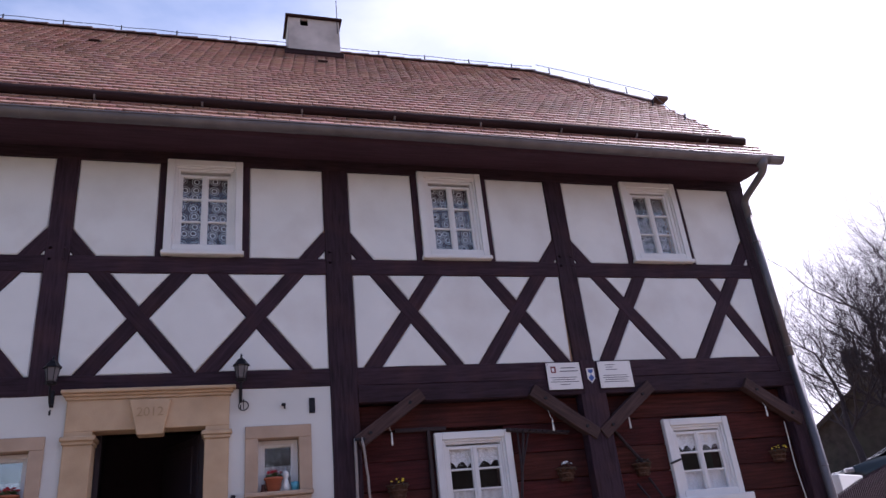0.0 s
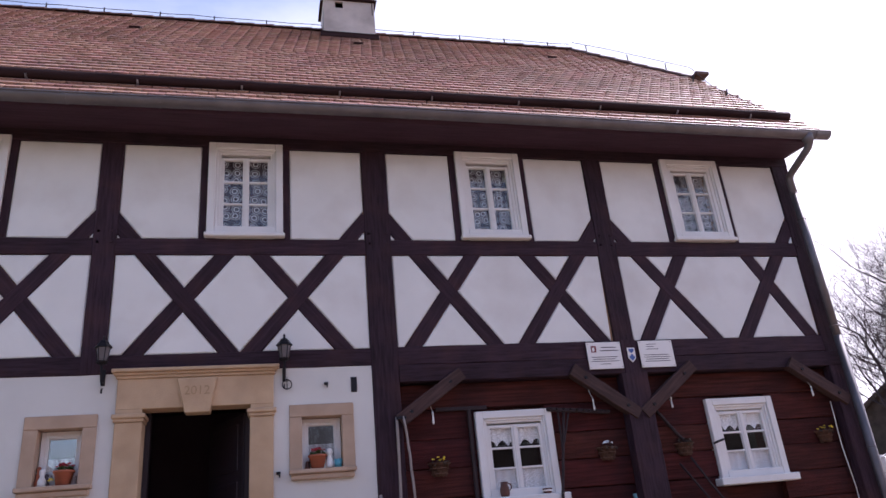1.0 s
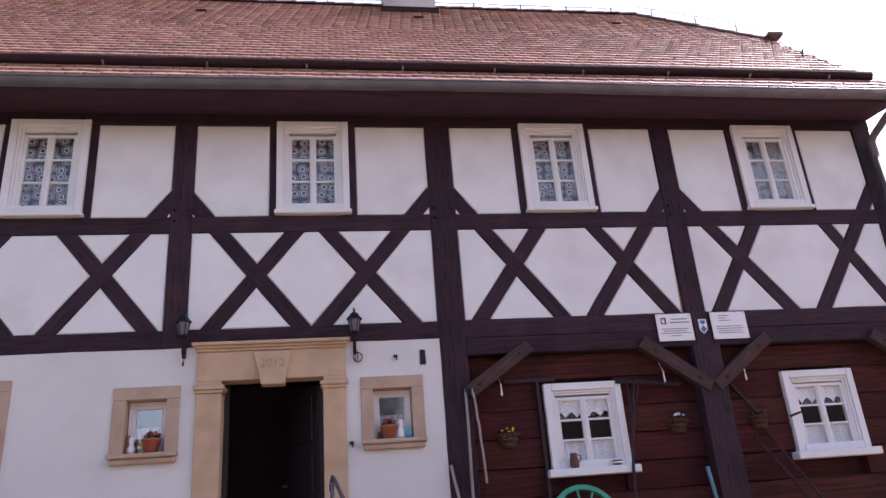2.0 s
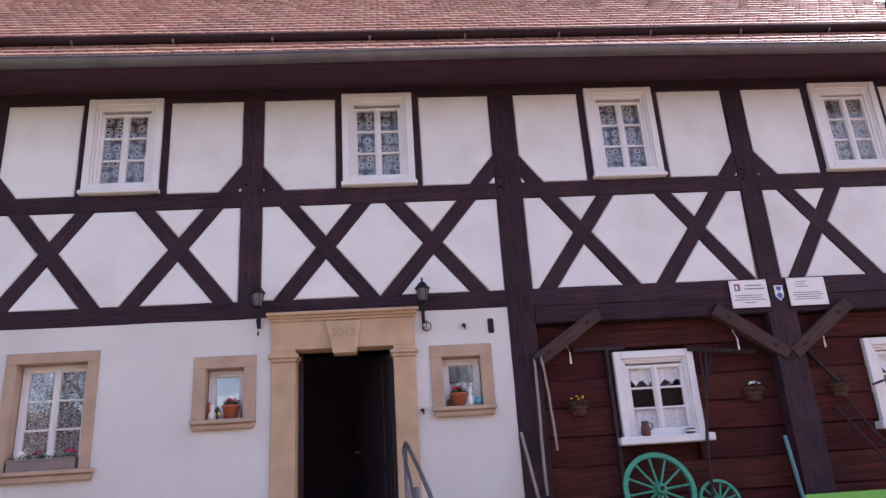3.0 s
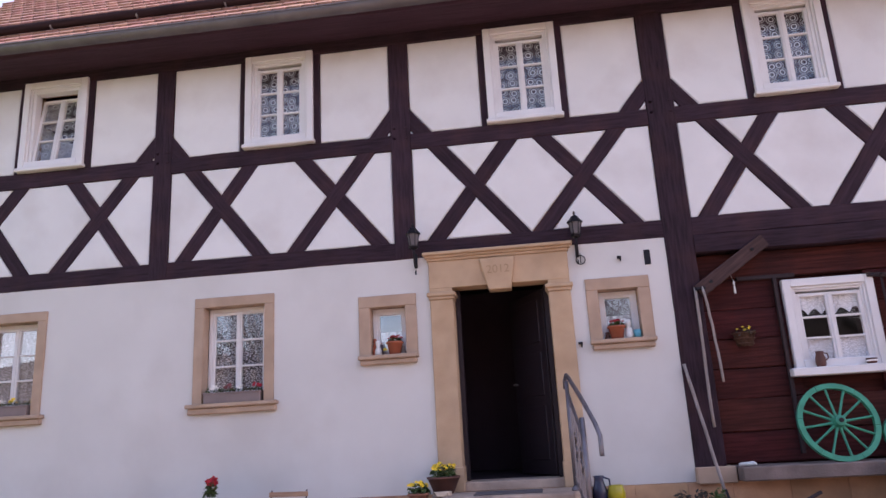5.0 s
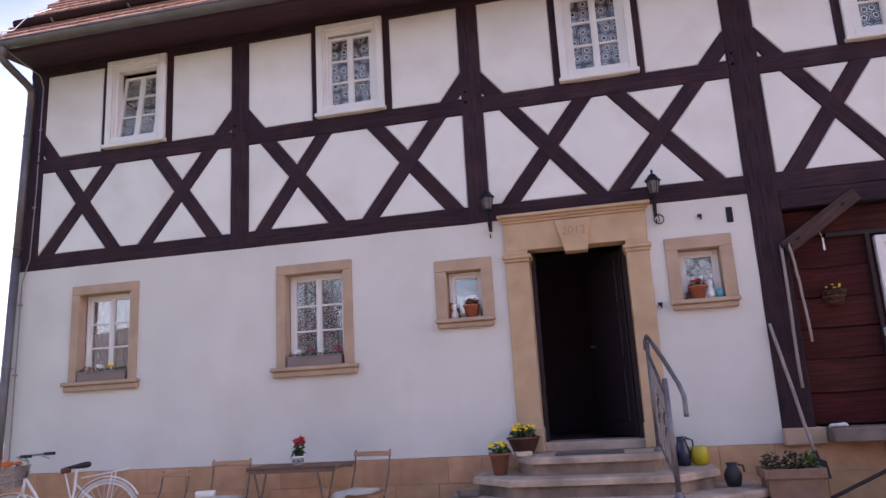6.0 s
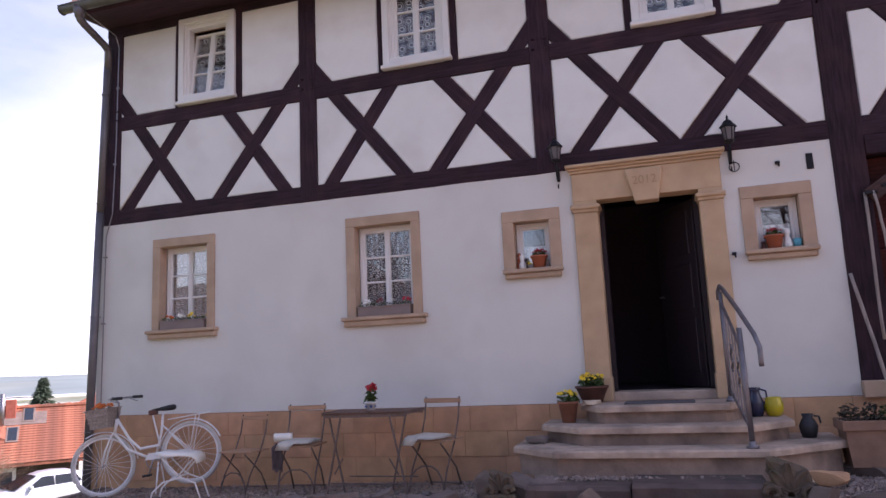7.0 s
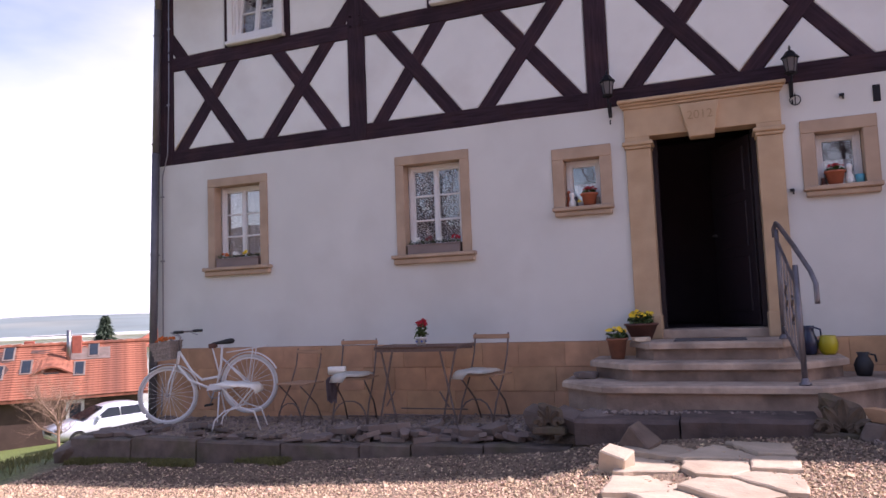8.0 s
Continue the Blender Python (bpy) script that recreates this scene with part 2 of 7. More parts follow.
def B(x0, x1, y0, y1, z0, z1, bevel=0.0):
    return box(bmesh.new(), x0, x1, y0, y1, z0, z1, bevel)


def loft(bm, rings, closed=True, caps=True):
    vs = [[bm.verts.new(p) for p in r] for r in rings]
    n = len(vs[0])
    for a, b in zip(vs, vs[1:]):
        for i in range(n if closed else n - 1):
            j = (i + 1) % n
            bm.faces.new((a[i], a[j], b[j], b[i]))
    if caps and closed:
        bm.faces.new(vs[0][::-1])
        bm.faces.new(vs[-1])
    return bm


def tube(bm, pts, r, seg=8, closed_path=False):
    """A pipe along points; r is one radius or one a point."""
    pts = [Vector(p) for p in pts]
    rs = r if isinstance(r, (list, tuple)) else [r] * len(pts)
    rings, n = [], len(pts)
    ref = None
    for i, p in enumerate(pts):
        if closed_path:
            d = pts[(i + 1) % n] - pts[i - 1]
        else:
            d = pts[min(i + 1, n - 1)] - pts[max(i - 1, 0)]
        d.normalize()
        if ref is None:
            ref = Vector((0, 0, 1)) if abs(d.z) < 0.9 else Vector((1, 0, 0))
        s = d.cross(ref)
        if s.length < 1e-4:
            s = d.cross(Vector((0, 1, 0.1)))
        s.normalize()
        u = s.cross(d).normalized()
        ref = u
        rings.append([p + (s * math.cos(a) + u * math.sin(a)) * rs[i] for a in (2 * math.pi * k / seg for k in range(seg))])
    if closed_path:
        rings.append(rings[0])
        return loft(bm, rings, caps=False)
    return loft(bm, rings)


def lathe(bm, profile, seg=20, at=(0, 0, 0)):
    x, y, z = at
    rings = [[(x + r * math.cos(2 * math.pi * k / seg), y + r * math.sin(2 * math.pi * k / seg), z + h) for k in range(seg)] for r, h in profile]
    return loft(bm, rings)


def prism(bm, poly, y0, y1):
    """An (x, z) outline pushed from y0 to y1."""
    return loft(bm, [[(x, y0, z) for x, z in poly], [(x, y1, z) for x, z in poly]])


def slab(bm, poly, z0, z1, chamfer=0.0):
    """An (x, y) outline from z0 up to z1."""
    rings = [[(x, y, z0) for x, y in poly], [(x, y, z1 - chamfer) for x, y in poly]]
    if chamfer:
        rings.append([(x, y, z1) for x, y in shrink(poly, chamfer)])
    return loft(bm, rings)


def shrink(poly, d):
    """A convex outline moved inwards by d."""
    area = sum(a[0] * b[1] - b[0] * a[1] for a, b in zip(poly, poly[1:] + poly[:1]))
    p = [Vector(q) for q in (poly if area > 0 else poly[::-1])]
    out, n = [], len(p)
    for i in range(n):
        e0, e1 = (p[i] - p[i - 1]).normalized(), (p[(i + 1) % n] - p[i]).normalized()
        n0, n1 = Vector((-e0.y, e0.x)), Vector((-e1.y, e1.x))
        k = d / max(0.25, 1 + n0.dot(n1))
        out.append(tuple(p[i] + (n0 + n1) * k))
    return out if area > 0 else out[::-1]


def half(poly, px, pz, nx, nz):
    """The piece of a convex outline where (p - p0) . n >= 0."""
    out = []
    s = [(x - px) * nx + (z - pz) * nz for x, z in poly]
    for i, (x, z) in enumerate(poly):
        j = (i + 1) % len(poly)
        if s[i] >= 0:
            out.append((x, z))
        if (s[i] >= 0) != (s[j] >= 0):
            k = s[i] / (s[i] - s[j])
            out.append((x + (poly[j][0] - x) * k, z + (poly[j][1] - z) * k))
    return out


def area_of(poly):
    return abs(sum(a[0] * b[1] - b[0] * a[1] for a, b in zip(poly, poly[1:] + poly[:1]))) / 2


def holed_wall(x0, x1, z0, z1, y0, y1, holes):
    """An upright wall along x with rectangular openings (x0, x1, z0, z1) that go through it."""
    xs = sorted({x0, x1, *[v for h in holes for v in h[:2]]})
    zs = sorted({z0, z1, *[v for h in holes for v in h[2:]]})
    solid = lambda i, k: 0 <= i < len(xs) - 1 and 0 <= k < len(zs) - 1 and not any(
        h[0] < (xs[i] + xs[i + 1]) / 2 < h[1] and h[2] < (zs[k] + zs[k + 1]) / 2 < h[3] for h in holes)
    bm, made = bmesh.new(), {}

    def v(i, k, y):
        if (i, k, y) not in made:
            made[i, k, y] = bm.verts.new((xs[i], y, zs[k]))
        return made[i, k, y]
    for i in range(len(xs) - 1):
        for k in range(len(zs) - 1):
            if not solid(i, k):
                continue
            for y in (y0, y1):
                bm.faces.new((v(i, k, y), v(i + 1, k, y), v(i + 1, k + 1, y), v(i, k + 1, y)))
            for di, dk, a, b in ((-1, 0, (i, k), (i, k + 1)), (1, 0, (i + 1, k), (i + 1, k + 1)), (0, -1, (i, k), (i + 1, k)), (0, 1, (i, k + 1), (i + 1, k + 1))):
                if not solid(i + di, k + dk):
                    bm.faces.new((v(*a, y0), v(*b, y0), v(*b, y1), v(*a, y1)))
    return bm


def beam(name, parent, a, b, width, front, back, material=None, label=""):
    """A hewn timber in the front wall from a to b, both (x, z), with slightly uneven edges."""
    a, b = Vector(a), Vector(b)
    length = (b - a).length
    n = max(2, int(length / 0.3))
    rings = []
    for i in range(n + 1):
        x = length * i / n
        w = width / 2
        e = [random.uniform(-0.004, 0.004) for _ in range(4)]
        c = 0.008
        f, g = 0.0, back - front
        rings.append([(x, f + c, -w + e[0]), (x, f, -w + c + e[0]), (x, f, w - c + e[1]), (x, f + c, w + e[1]), (x, g, w + e[1]), (x, g, -w + e[0])])
    bm = loft(bmesh.new(), rings)
    ang = math.atan2(b.y - a.y, b.x - a.x)
    return part(name, bm, material or TIMBER, parent, label, Matrix.Translation((a.x, front, a.y)) @ Matrix.Rotation(-ang, 4, "Y"))


# ---- the ground ----
def ground_z(x, y):
    z = -0.80 + 0.068 * min(x, 0) + 0.03 * max(0, min(x, 12)) + 0.07 * max(-8, min(0, y + 1.7))
    z -= 0.078 * max(0, min(1, (-0.9 - x) / 0.5, (x + 6.9) / 1.9)) * max(0, min(1, (y + 6) / 2.5))
    if x < -7.6:
        z -= 0.13 * min(-7.6 - x, 17)
    far = max(0, -x - 30)
    z -= 0.05 * min(far, 120)
    if x > 9:
        z += 0.15 * min(x - 9, 30)
    return z


bm = bmesh.new()
gx = [-1500, -700, -300, -150, -80, -50] + [-36 + i * 1.5 for i in range(18)] + [-9 + i * 0.4 for i in range(46)] + [10, 12, 15, 20, 30, 50, 80, 150, 400, 1500]
gy = [-1500, -400, -120, -50, -25, -15, -10] + [-8 + i * 0.35 for i in range(19)] + [-1.2, 0, 2, 5, 8, 12, 16, 20, 25, 30, 40, 60, 100, 200, 400, 900, 1500]
grid = [[bm.verts.new((x, y, ground_z(x, y) + (0.012 * noise.noise((x * 1.3, y * 1.3, 0)) if abs(x) < 9 else 0))) for x in gx] for y in gy]
for a, b in zip(grid, grid[1:]):
    for i in range(len(gx) - 1):
        bm.faces.new((a[i], a[i + 1], b[i + 1], b[i]))
GRASSY = bpy.data.materials.new("ground_cover")
GRASSY.use_nodes = True
nt = GRASSY.node_tree
tc, sp = nt.nodes.new("ShaderNodeTexCoord"), nt.nodes.new("ShaderNodeSeparateXYZ")
nt.links.new(tc.outputs["Object"], sp.inputs[0])
noi = nt.nodes.new("ShaderNodeTexNoise")
noi.inputs["Scale"].default_value, noi.inputs["Detail"].default_value = 0.9, 8
nt.links.new(tc.outputs["Object"], noi.inputs["Vector"])
add = nt.nodes.new("ShaderNodeMath")
add.operation = "MULTIPLY_ADD"
add.inputs[1].default_value = 3.0
nt.links.new(noi.outputs[0], add.inputs[0])
nt.links.new(sp.outputs[0], add.inputs[2])
edge = nt.nodes.new("ShaderNodeMapRange")
edge.inputs[1].default_value, edge.inputs[2].default_value = -6.4, -5.2
nt.links.new(add.outputs[0], edge.inputs[0])
fine = nt.nodes.new("ShaderNodeTexNoise")
fine.inputs["Scale"].default_value, fine.inputs["Detail"].default_value = 38, 6
nt.links.new(tc.outputs["Object"], fine.inputs["Vector"])
rg, rs = nt.nodes.new("ShaderNodeValToRGB"), nt.nodes.new("ShaderNodeValToRGB")
for ramp, lo, hi in ((rg, rgb(66, 78, 36), rgb(128, 140, 74)), (rs, rgb(92, 76, 62), rgb(160, 136, 113))):
    ramp.color_ramp.elements[0].position, ramp.color_ramp.elements[0].color = 0.3, lo
    ramp.color_ramp.elements[1].position, ramp.color_ramp.elements[1].color = 0.7, hi
    nt.links.new(fine.outputs[0], ramp.inputs[0])
mixc = nt.nodes.new("ShaderNodeMixRGB")
nt.links.new(edge.outputs[0], mixc.inputs[0])
nt.links.new(rg.outputs[0], mixc.inputs[1])
nt.links.new(rs.outputs[0], mixc.inputs[2])
nt.links.new(mixc.outputs[0], nt.nodes["Principled BSDF"].inputs["Base Color"])
nt.nodes["Principled BSDF"].inputs["Roughness"].default_value = 0.95
bp = nt.nodes.new("ShaderNodeBump")
bp.inputs["Strength"].default_value, bp.inputs["Distance"].default_value = 0.9, 0.03
nt.links.new(fine.outputs[0], bp.inputs["Height"])
nt.links.new(bp.outputs[0], nt.nodes["Principled BSDF"].inputs["Normal"])
ground = tagged(part("ground", bm, GRASSY), "gravel yard sloping down to grass beside the house", "ground", kind="structure")

# ---- the front wall ----
POSTS = [(-7.25, -7.0), (-4.21, -3.98), (-1.22, -0.98), (1.77, 2.08), (4.77, 5.03), (7.75, 8.02)]
UPPER = [(-6.03, -5.15), (-3.03, -2.165), (-0.04, 0.815), (2.98, 3.845), (5.925, 6.81)]
Z_SILL, Z_RAIL0, Z_RAIL1, Z_TOP = 2.645, 3.785, 3.98, 5.187
front = thing("wall_front", "half-timbered upper wall of dark beams and white plaster panels", "wall", kind="structure")
part("wall_core", holed_wall(-7.22, 7.98, 2.46, 5.62, 0.03, 0.3, [(a + 0.05, b - 0.05, 4.05, 5.17) for a, b in UPPER]), CONCRETE, front)


def infill(poly):
    short = 0.035 if area_of(poly) > 0.02 else 0.012
    poly = [p for i, p in enumerate(poly) if math.dist(p, poly[i - 1]) > short]
    if len(poly) < 3 or area_of(poly) < 0.0006:
        return
    p = shrink(poly, 0.004)
    q = shrink(p, min(0.014, 0.12 * math.sqrt(area_of(p))))
    part("infill_panel", loft(bmesh.new(), [[(x, 0.05, z) for x, z in p], [(x, 0.014, z) for x, z in p], [(x, 0.003, z) for x, z in q]]), PANEL, front)


def cut(polys, a, b, width):
    """Takes the strip of a brace out of the outlines."""
    (ax, az), (bx, bz) = a, b
    l = math.hypot(bx - ax, bz - az)
    nx, nz = -(bz - az) / l, (bx - ax) / l
    out = []
    for p in polys:
        for s in (1, -1):
            q = half(p, ax + nx * s * width / 2, az + nz * s * width / 2, nx * s, nz * s)
            if len(q) > 2:
                out.append(q)
    return out


for i, (x0, x1) in enumerate(POSTS):
    low = 2.24 if i > 3 else 2.46
    if i == 3:
        low = 0.04
    beam("post", front, ((x0 + x1) / 2, low), ((x0 + x1) / 2, 5.3), x1 - x0, -0.014, 0.1)
beam("rail", front, (-7.25, 2.55), (1.77, 2.55), 0.20, -0.010, 0.1)
beam("rail", front, (2.08, 2.55), (8.02, 2.55), 0.21, -0.010, 0.1)
beam("rail", front, (2.08, 2.343), (8.02, 2.343), 0.20, -0.022, 0.25)
beam("rail", front, (-7.25, 5.285), (8.02, 5.285), 0.202, -0.018, 0.1)
# for each bay the braces' places at the rail and at the sill: long, short, short, long
BRACES = [(-6.704, -5.871, -5.98, -6.862, -5.261, -4.436, -4.513, -5.414), (-3.709, -2.812, -2.972, -3.796, -2.302, -1.377, -1.53, -2.408),
          (-0.674, 0.242, 0.169, -0.734, 0.552, 1.486, 1.406, 0.471), (2.398, 3.261, 3.083, 2.259, 3.792, 4.635, 4.48, 3.634),
          (5.327, 6.202, 5.941, 5.219, 6.952, 7.63, 7.429, 6.619)]
bay = 0
for (pl, pr), (wl, wr) in zip(zip(POSTS, POSTS[1:]), UPPER):
    xl, xr = pl[1], pr[0]
    beam("rail", front, (xl, 3.882), (xr, 3.882), 0.198, -0.009, 0.1)
    wide = 0.168
    l1, m1, s2, n2, s3, n3, l4, m4 = BRACES[bay]
    bay += 1
    rise = lambda top, bot, z: (top + (top - bot) / 1.14 * (z - 3.785), z)
    long1, long4 = (rise(l1, m1, 4.28), rise(l1, m1, 2.57)), (rise(l4, m4, 4.28), rise(l4, m4, 2.57))
    short2, short3 = (rise(s2, n2, 3.87), rise(s2, n2, 2.57)), (rise(s3, n3, 3.87), rise(s3, n3, 2.57))
    for (a, b), f in ((long1, -0.004), (long4, -0.0045), (short2, 0.0), (short3, 0.0005)):
        beam("brace", front, a, b, wide, f, 0.1)
    for s0, s1 in ((wl - 0.08, wl + 0.10), (wr - 0.10, wr + 0.08)):
        beam("stud", front, ((s0 + s1) / 2, 3.98), ((s0 + s1) / 2, 5.187), s1 - s0, -0.006, 0.1)
    cells = [[(xl, Z_SILL), (xr, Z_SILL), (xr, Z_RAIL0), (xl, Z_RAIL0)]]
    for a, b in (long1, long4, short2, short3):
        cells = cut(cells, a, b, wide)
    for c in cut([[(xl, Z_RAIL1), (wl - 0.08, Z_RAIL1), (wl - 0.08, Z_TOP), (xl, Z_TOP)]], *long1, wide) + \
            cut([[(wr + 0.08, Z_RAIL1), (xr, Z_RAIL1), (xr, Z_TOP), (wr + 0.08, Z_TOP)]], *long4, wide):
        cells.append(c)
    for c in cells:
        infill(c)
    for px in (pl[0] + 0.05, pl[1] - 0.05, pr[0] + 0.05):
        for pz in (3.93, 4.06):
            bmp = bmesh.new()
            tube(bmp, [(px, -0.028, pz), (px, 0.0, pz)], 0.014, 6)
            part("peg", bmp, TIMBER, front)

LOWER = {"F": (-6.30, -5.575, 0.97, 2.065), "G": (-3.49, -2.765, 0.97, 2.065), "S": (-1.53, -1.13, 1.38, 1.92), "T": (1.0, 1.42, 1.38, 1.92)}
plaster_wall = tagged(part("wall_plaster", holed_wall(-7.30, 1.80, -0.10, 2.455, 0.0, 0.45, [(a - 0.06, b + 0.06, c - 0.03, d + 0.06) for a, b, c, d in LOWER.values()] + [(-0.64, 0.53, -0.1, 2.14)]), PLASTER),
                      "smooth white lime-plastered ground-floor wall", "wall", kind="structure")

# log room behind the posts
logs = thing("wall_log", "dark red-brown log wall of squared timbers", "wall", kind="structure")
LOGWIN = [(2.925, 3.84, 0.895, 1.895), (5.87, 6.80, 0.91, 1.91)]
ZS = [0.05, 0.36, 0.69, 1.0, 1.31, 1.62, 1.95, 2.24]
part("log_core", holed_wall(1.9, 7.98, -0.1, 2.42, 0.2, 0.42, [(a + 0.1, b - 0.1, c + 0.1, d - 0.1) for a, b, c, d in LOGWIN]), LOG, logs)
for z0, z1 in zip(ZS, ZS[1:]):
    spans = [(2.0, 7.95)]
    for a, b, c, d in LOGWIN:
        if z0 < d - 0.05 and z1 > c + 0.05:
            spans = [s for (u, v) in spans for s in (((u, a + 0.06), (b - 0.06, v)) if u < a < v else ((u, v),))]
    for u, v in spans:
        beam("log", logs, (u, (z0 + z1) / 2), (v, (z0 + z1) / 2), z1 - z0 - 0.007, 0.12 + random.uniform(-0.008, 0.008), 0.25, LOG)
# outer posts of the log room, with knee braces
arcade = thing("post_frame", "free-standing dark timber posts carrying the upper floor with bolted knee braces", "timber frame", kind="structure")
beam("post", arcade, (4.93, -0.02), (4.93, 2.245), 0.34, -0.05, 0.10)
beam("post", arcade, (4.93, 2.24), (4.93, 2.66), 0.2, -0.034, 0.0)
beam("post", arcade, (7.86, -0.02), (7.86, 2.245), 0.28, -0.03, 0.10)
for a, b in (((2.10, 1.86), (2.73, 2.28)), ((4.84, 1.80), (4.19, 2.27)), ((5.02, 1.80), (5.67, 2.27)), ((7.78, 1.83), (7.17, 2.26))):
    d = (Vector(b) - Vector(a)).normalized() * 0.07
    kb = beam("knee_brace", arcade, (a[0] - d.x, a[1] - d.y), (b[0] + d.x, b[1] + d.y), 0.15, -0.075, 0.04, BRACE, "weathered brown knee brace")
    for q in (0.12, 0.86):
        bmp = bmesh.new()
        px, pz = a[0] + (b[0] - a[0]) * q, a[1] + (b[1] - a[1]) * q
        tube(bmp, [(px, -0.09, pz), (px, -0.06, pz)], 0.02, 6)
        part("bolt", bmp, IRON, arcade)

# other walls, floors, the rooms inside
tagged(part("wall_left", B(-7.21, -6.9, 0.305, 6.3, -1.6, 5.6), PLASTER), "white side wall of the house", "wall", kind="structure")
# right and rear walls use the darkened room colour in place of plaster
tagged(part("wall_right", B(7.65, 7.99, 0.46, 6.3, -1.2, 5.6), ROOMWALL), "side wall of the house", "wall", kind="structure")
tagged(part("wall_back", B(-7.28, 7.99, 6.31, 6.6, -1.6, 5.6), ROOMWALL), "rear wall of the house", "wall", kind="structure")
tagged(part("floor_upper", B(-6.89, 7.64, 0.46, 6.3, 2.5, 2.62), DARKDOOR), "timber floor between the storeys", "floor", kind="structure")
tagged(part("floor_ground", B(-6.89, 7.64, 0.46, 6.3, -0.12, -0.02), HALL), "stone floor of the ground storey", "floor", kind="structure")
tagged(part("ceiling", B(-6.89, 7.64, 0.31, 6.3, 5.45, 5.55), DARKDOOR), "boarded ceiling of the upper storey", "ceiling", kind="structure")
# hall walls take the darkened colour, so the doorway reads as unlit
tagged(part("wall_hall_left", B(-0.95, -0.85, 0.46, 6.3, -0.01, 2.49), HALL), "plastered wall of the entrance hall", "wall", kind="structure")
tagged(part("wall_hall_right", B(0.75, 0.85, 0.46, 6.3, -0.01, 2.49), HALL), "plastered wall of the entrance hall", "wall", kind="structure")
tagged(part("wall_hall_end", B(-0.84, 0.74, 2.6, 2.7, -0.01, 2.49), HALL), "end wall of the entrance hall, coloured dark for the dim interior", "wall", kind="structure")

# plinth of sandstone blocks
plinth = thing("plinth", "orange sandstone block plinth under the plaster wall", "plinth", kind="structure")
part("mortar_core", B(-7.28, 7.98, -0.022, 0.42, -1.7, -0.115), CONCRETE, plinth)
for row in range(4):
    z1 = -0.105 - row * 0.27
    x = -7.31 - random.uniform(0, 0.4) * (row % 2)
    while x < 8.0:
        w = random.uniform(0.36, 0.62)
        a, b = max(x, -7.31), min(x + w, 8.0)
        if b - a > 0.05:
            ob = part("block", B(a + 0.001, b - 0.001, -0.034 + random.uniform(-0.004, 0.004), 0.06, z1 - 0.268, z1, 0.004), PLINTH, plinth)
        x += w

# sandstone footing under the log room
tagged(part("sill_stone", B(2.16, 7.98, -0.28, 0.16, -0.10, 0.035, 0.012), SLAB), "grey stone sill under the log wall", "sill", kind="structure")
tagged(part("footing_stone", B(1.765, 2.15, -0.10, 0.2, -0.12, 0.04, 0.01), SANDSTONE), "squared sandstone block under the corner post", "footing", kind="structure")


# ---- door ----
portal = thing("door_1", "sandstone portal with keystone around an open dark doorway", "door", kind="structure")
for a, b in ((-0.84, -0.58), (0.47, 0.71)):
    part("jamb", B(a, b, -0.035, 0.2, -0.09, 1.95, 0.008), PORTALSTONE, portal)
    part("jamb_base", B(a - 0.012, b + 0.012, -0.05, 0.2, -0.092, 0.16, 0.008), PORTALSTONE, portal)
    bmc = B(a - 0.012, b + 0.012, -0.05, 0.2, 1.95, 1.985, 0.006)
    box(bmc, a - 0.03, b + 0.03, -0.068, 0.2, 1.985, 2.03, 0.008)
    part("capital", bmc, PORTALSTONE, portal)
part("lintel", B(-0.84, 0.71, -0.035, 0.2, 2.075, 2.39, 0.006), PORTALSTONE, portal)
for a, b in ((-0.84, -0.585), (0.475, 0.71)):
    part("impost", B(a, b, -0.034, 0.2, 2.03, 2.076), PORTALSTONE, portal)
bmc = B(-0.855, 0.725, -0.055, 0.1, 2.388, 2.42, 0.006)
box(bmc, -0.875, 0.745, -0.08, 0.1, 2.42, 2.447, 0.006)
box(bmc, -0.895, 0.77, -0.11, 0.1, 2.447, 2.485, 0.008)
part("cornice", bmc, PORTALSTONE, portal)
bmk = bmesh.new()
prism(bmk, [(-0.175, 2.01), (0.07, 2.01), (0.135, 2.372), (-0.265, 2.372)], -0.075, 0.1)
bmesh.ops.bevel(bmk, geom=bmk.edges[:], offset=0.008, segments=1, affect="EDGES")
part("keystone", bmk, PORTALSTONE, portal)


def lettering(body, size, m, material, name, parent, depth=0.002):
    cu = bpy.data.curves.new(name, "FONT")
    cu.body, cu.size, cu.extrude, cu.align_x, cu.align_y = body, size, depth, "CENTER", "CENTER"
    tmp = new(name, cu)
    me = bpy.data.meshes.new_from_object(tmp)
    bpy.data.objects.remove(tmp)
    me.materials.clear()
    me.materials.append(material)
    ob = new(name, me)
    ob.parent, ob.matrix_basis = parent, m
    return ob


CARVED = mat("carved_sandstone", rgb(164, 136, 104), 0.9, 8, 0.15, 0.3, 80)
lettering("2012", 0.13, pose(-0.06, -0.0765, 2.235, 90), CARVED, "carved_year", portal)
part("threshold", B(-0.58, 0.47, 0.03, 0.46, -0.098, -0.003, 0.01), STEP, portal)
part("door_frame", B(-0.575, -0.53, 0.2, 0.29, 0.0, 2.07), DARKDOOR, portal)
part("door_frame", B(0.42, 0.465, 0.2, 0.29, 0.0, 2.07), DARKDOOR, portal)
leaf = part("door_leaf", B(0.0, 0.88, -0.025, 0.025, 0.0, 2.04, 0.006), DARKDOOR, portal, "dark wooden door leaf standing open", pose(0.42, 0.33, 0.01, 0, 0, 117))
for z0, z1 in ((0.15, 0.75), (0.85, 1.35), (1.45, 1.95)):
    part("panel", B(0.12, 0.74, -0.034, 0.034, z0, z1, 0.012), DARKDOOR, leaf)
bmh = bmesh.new()
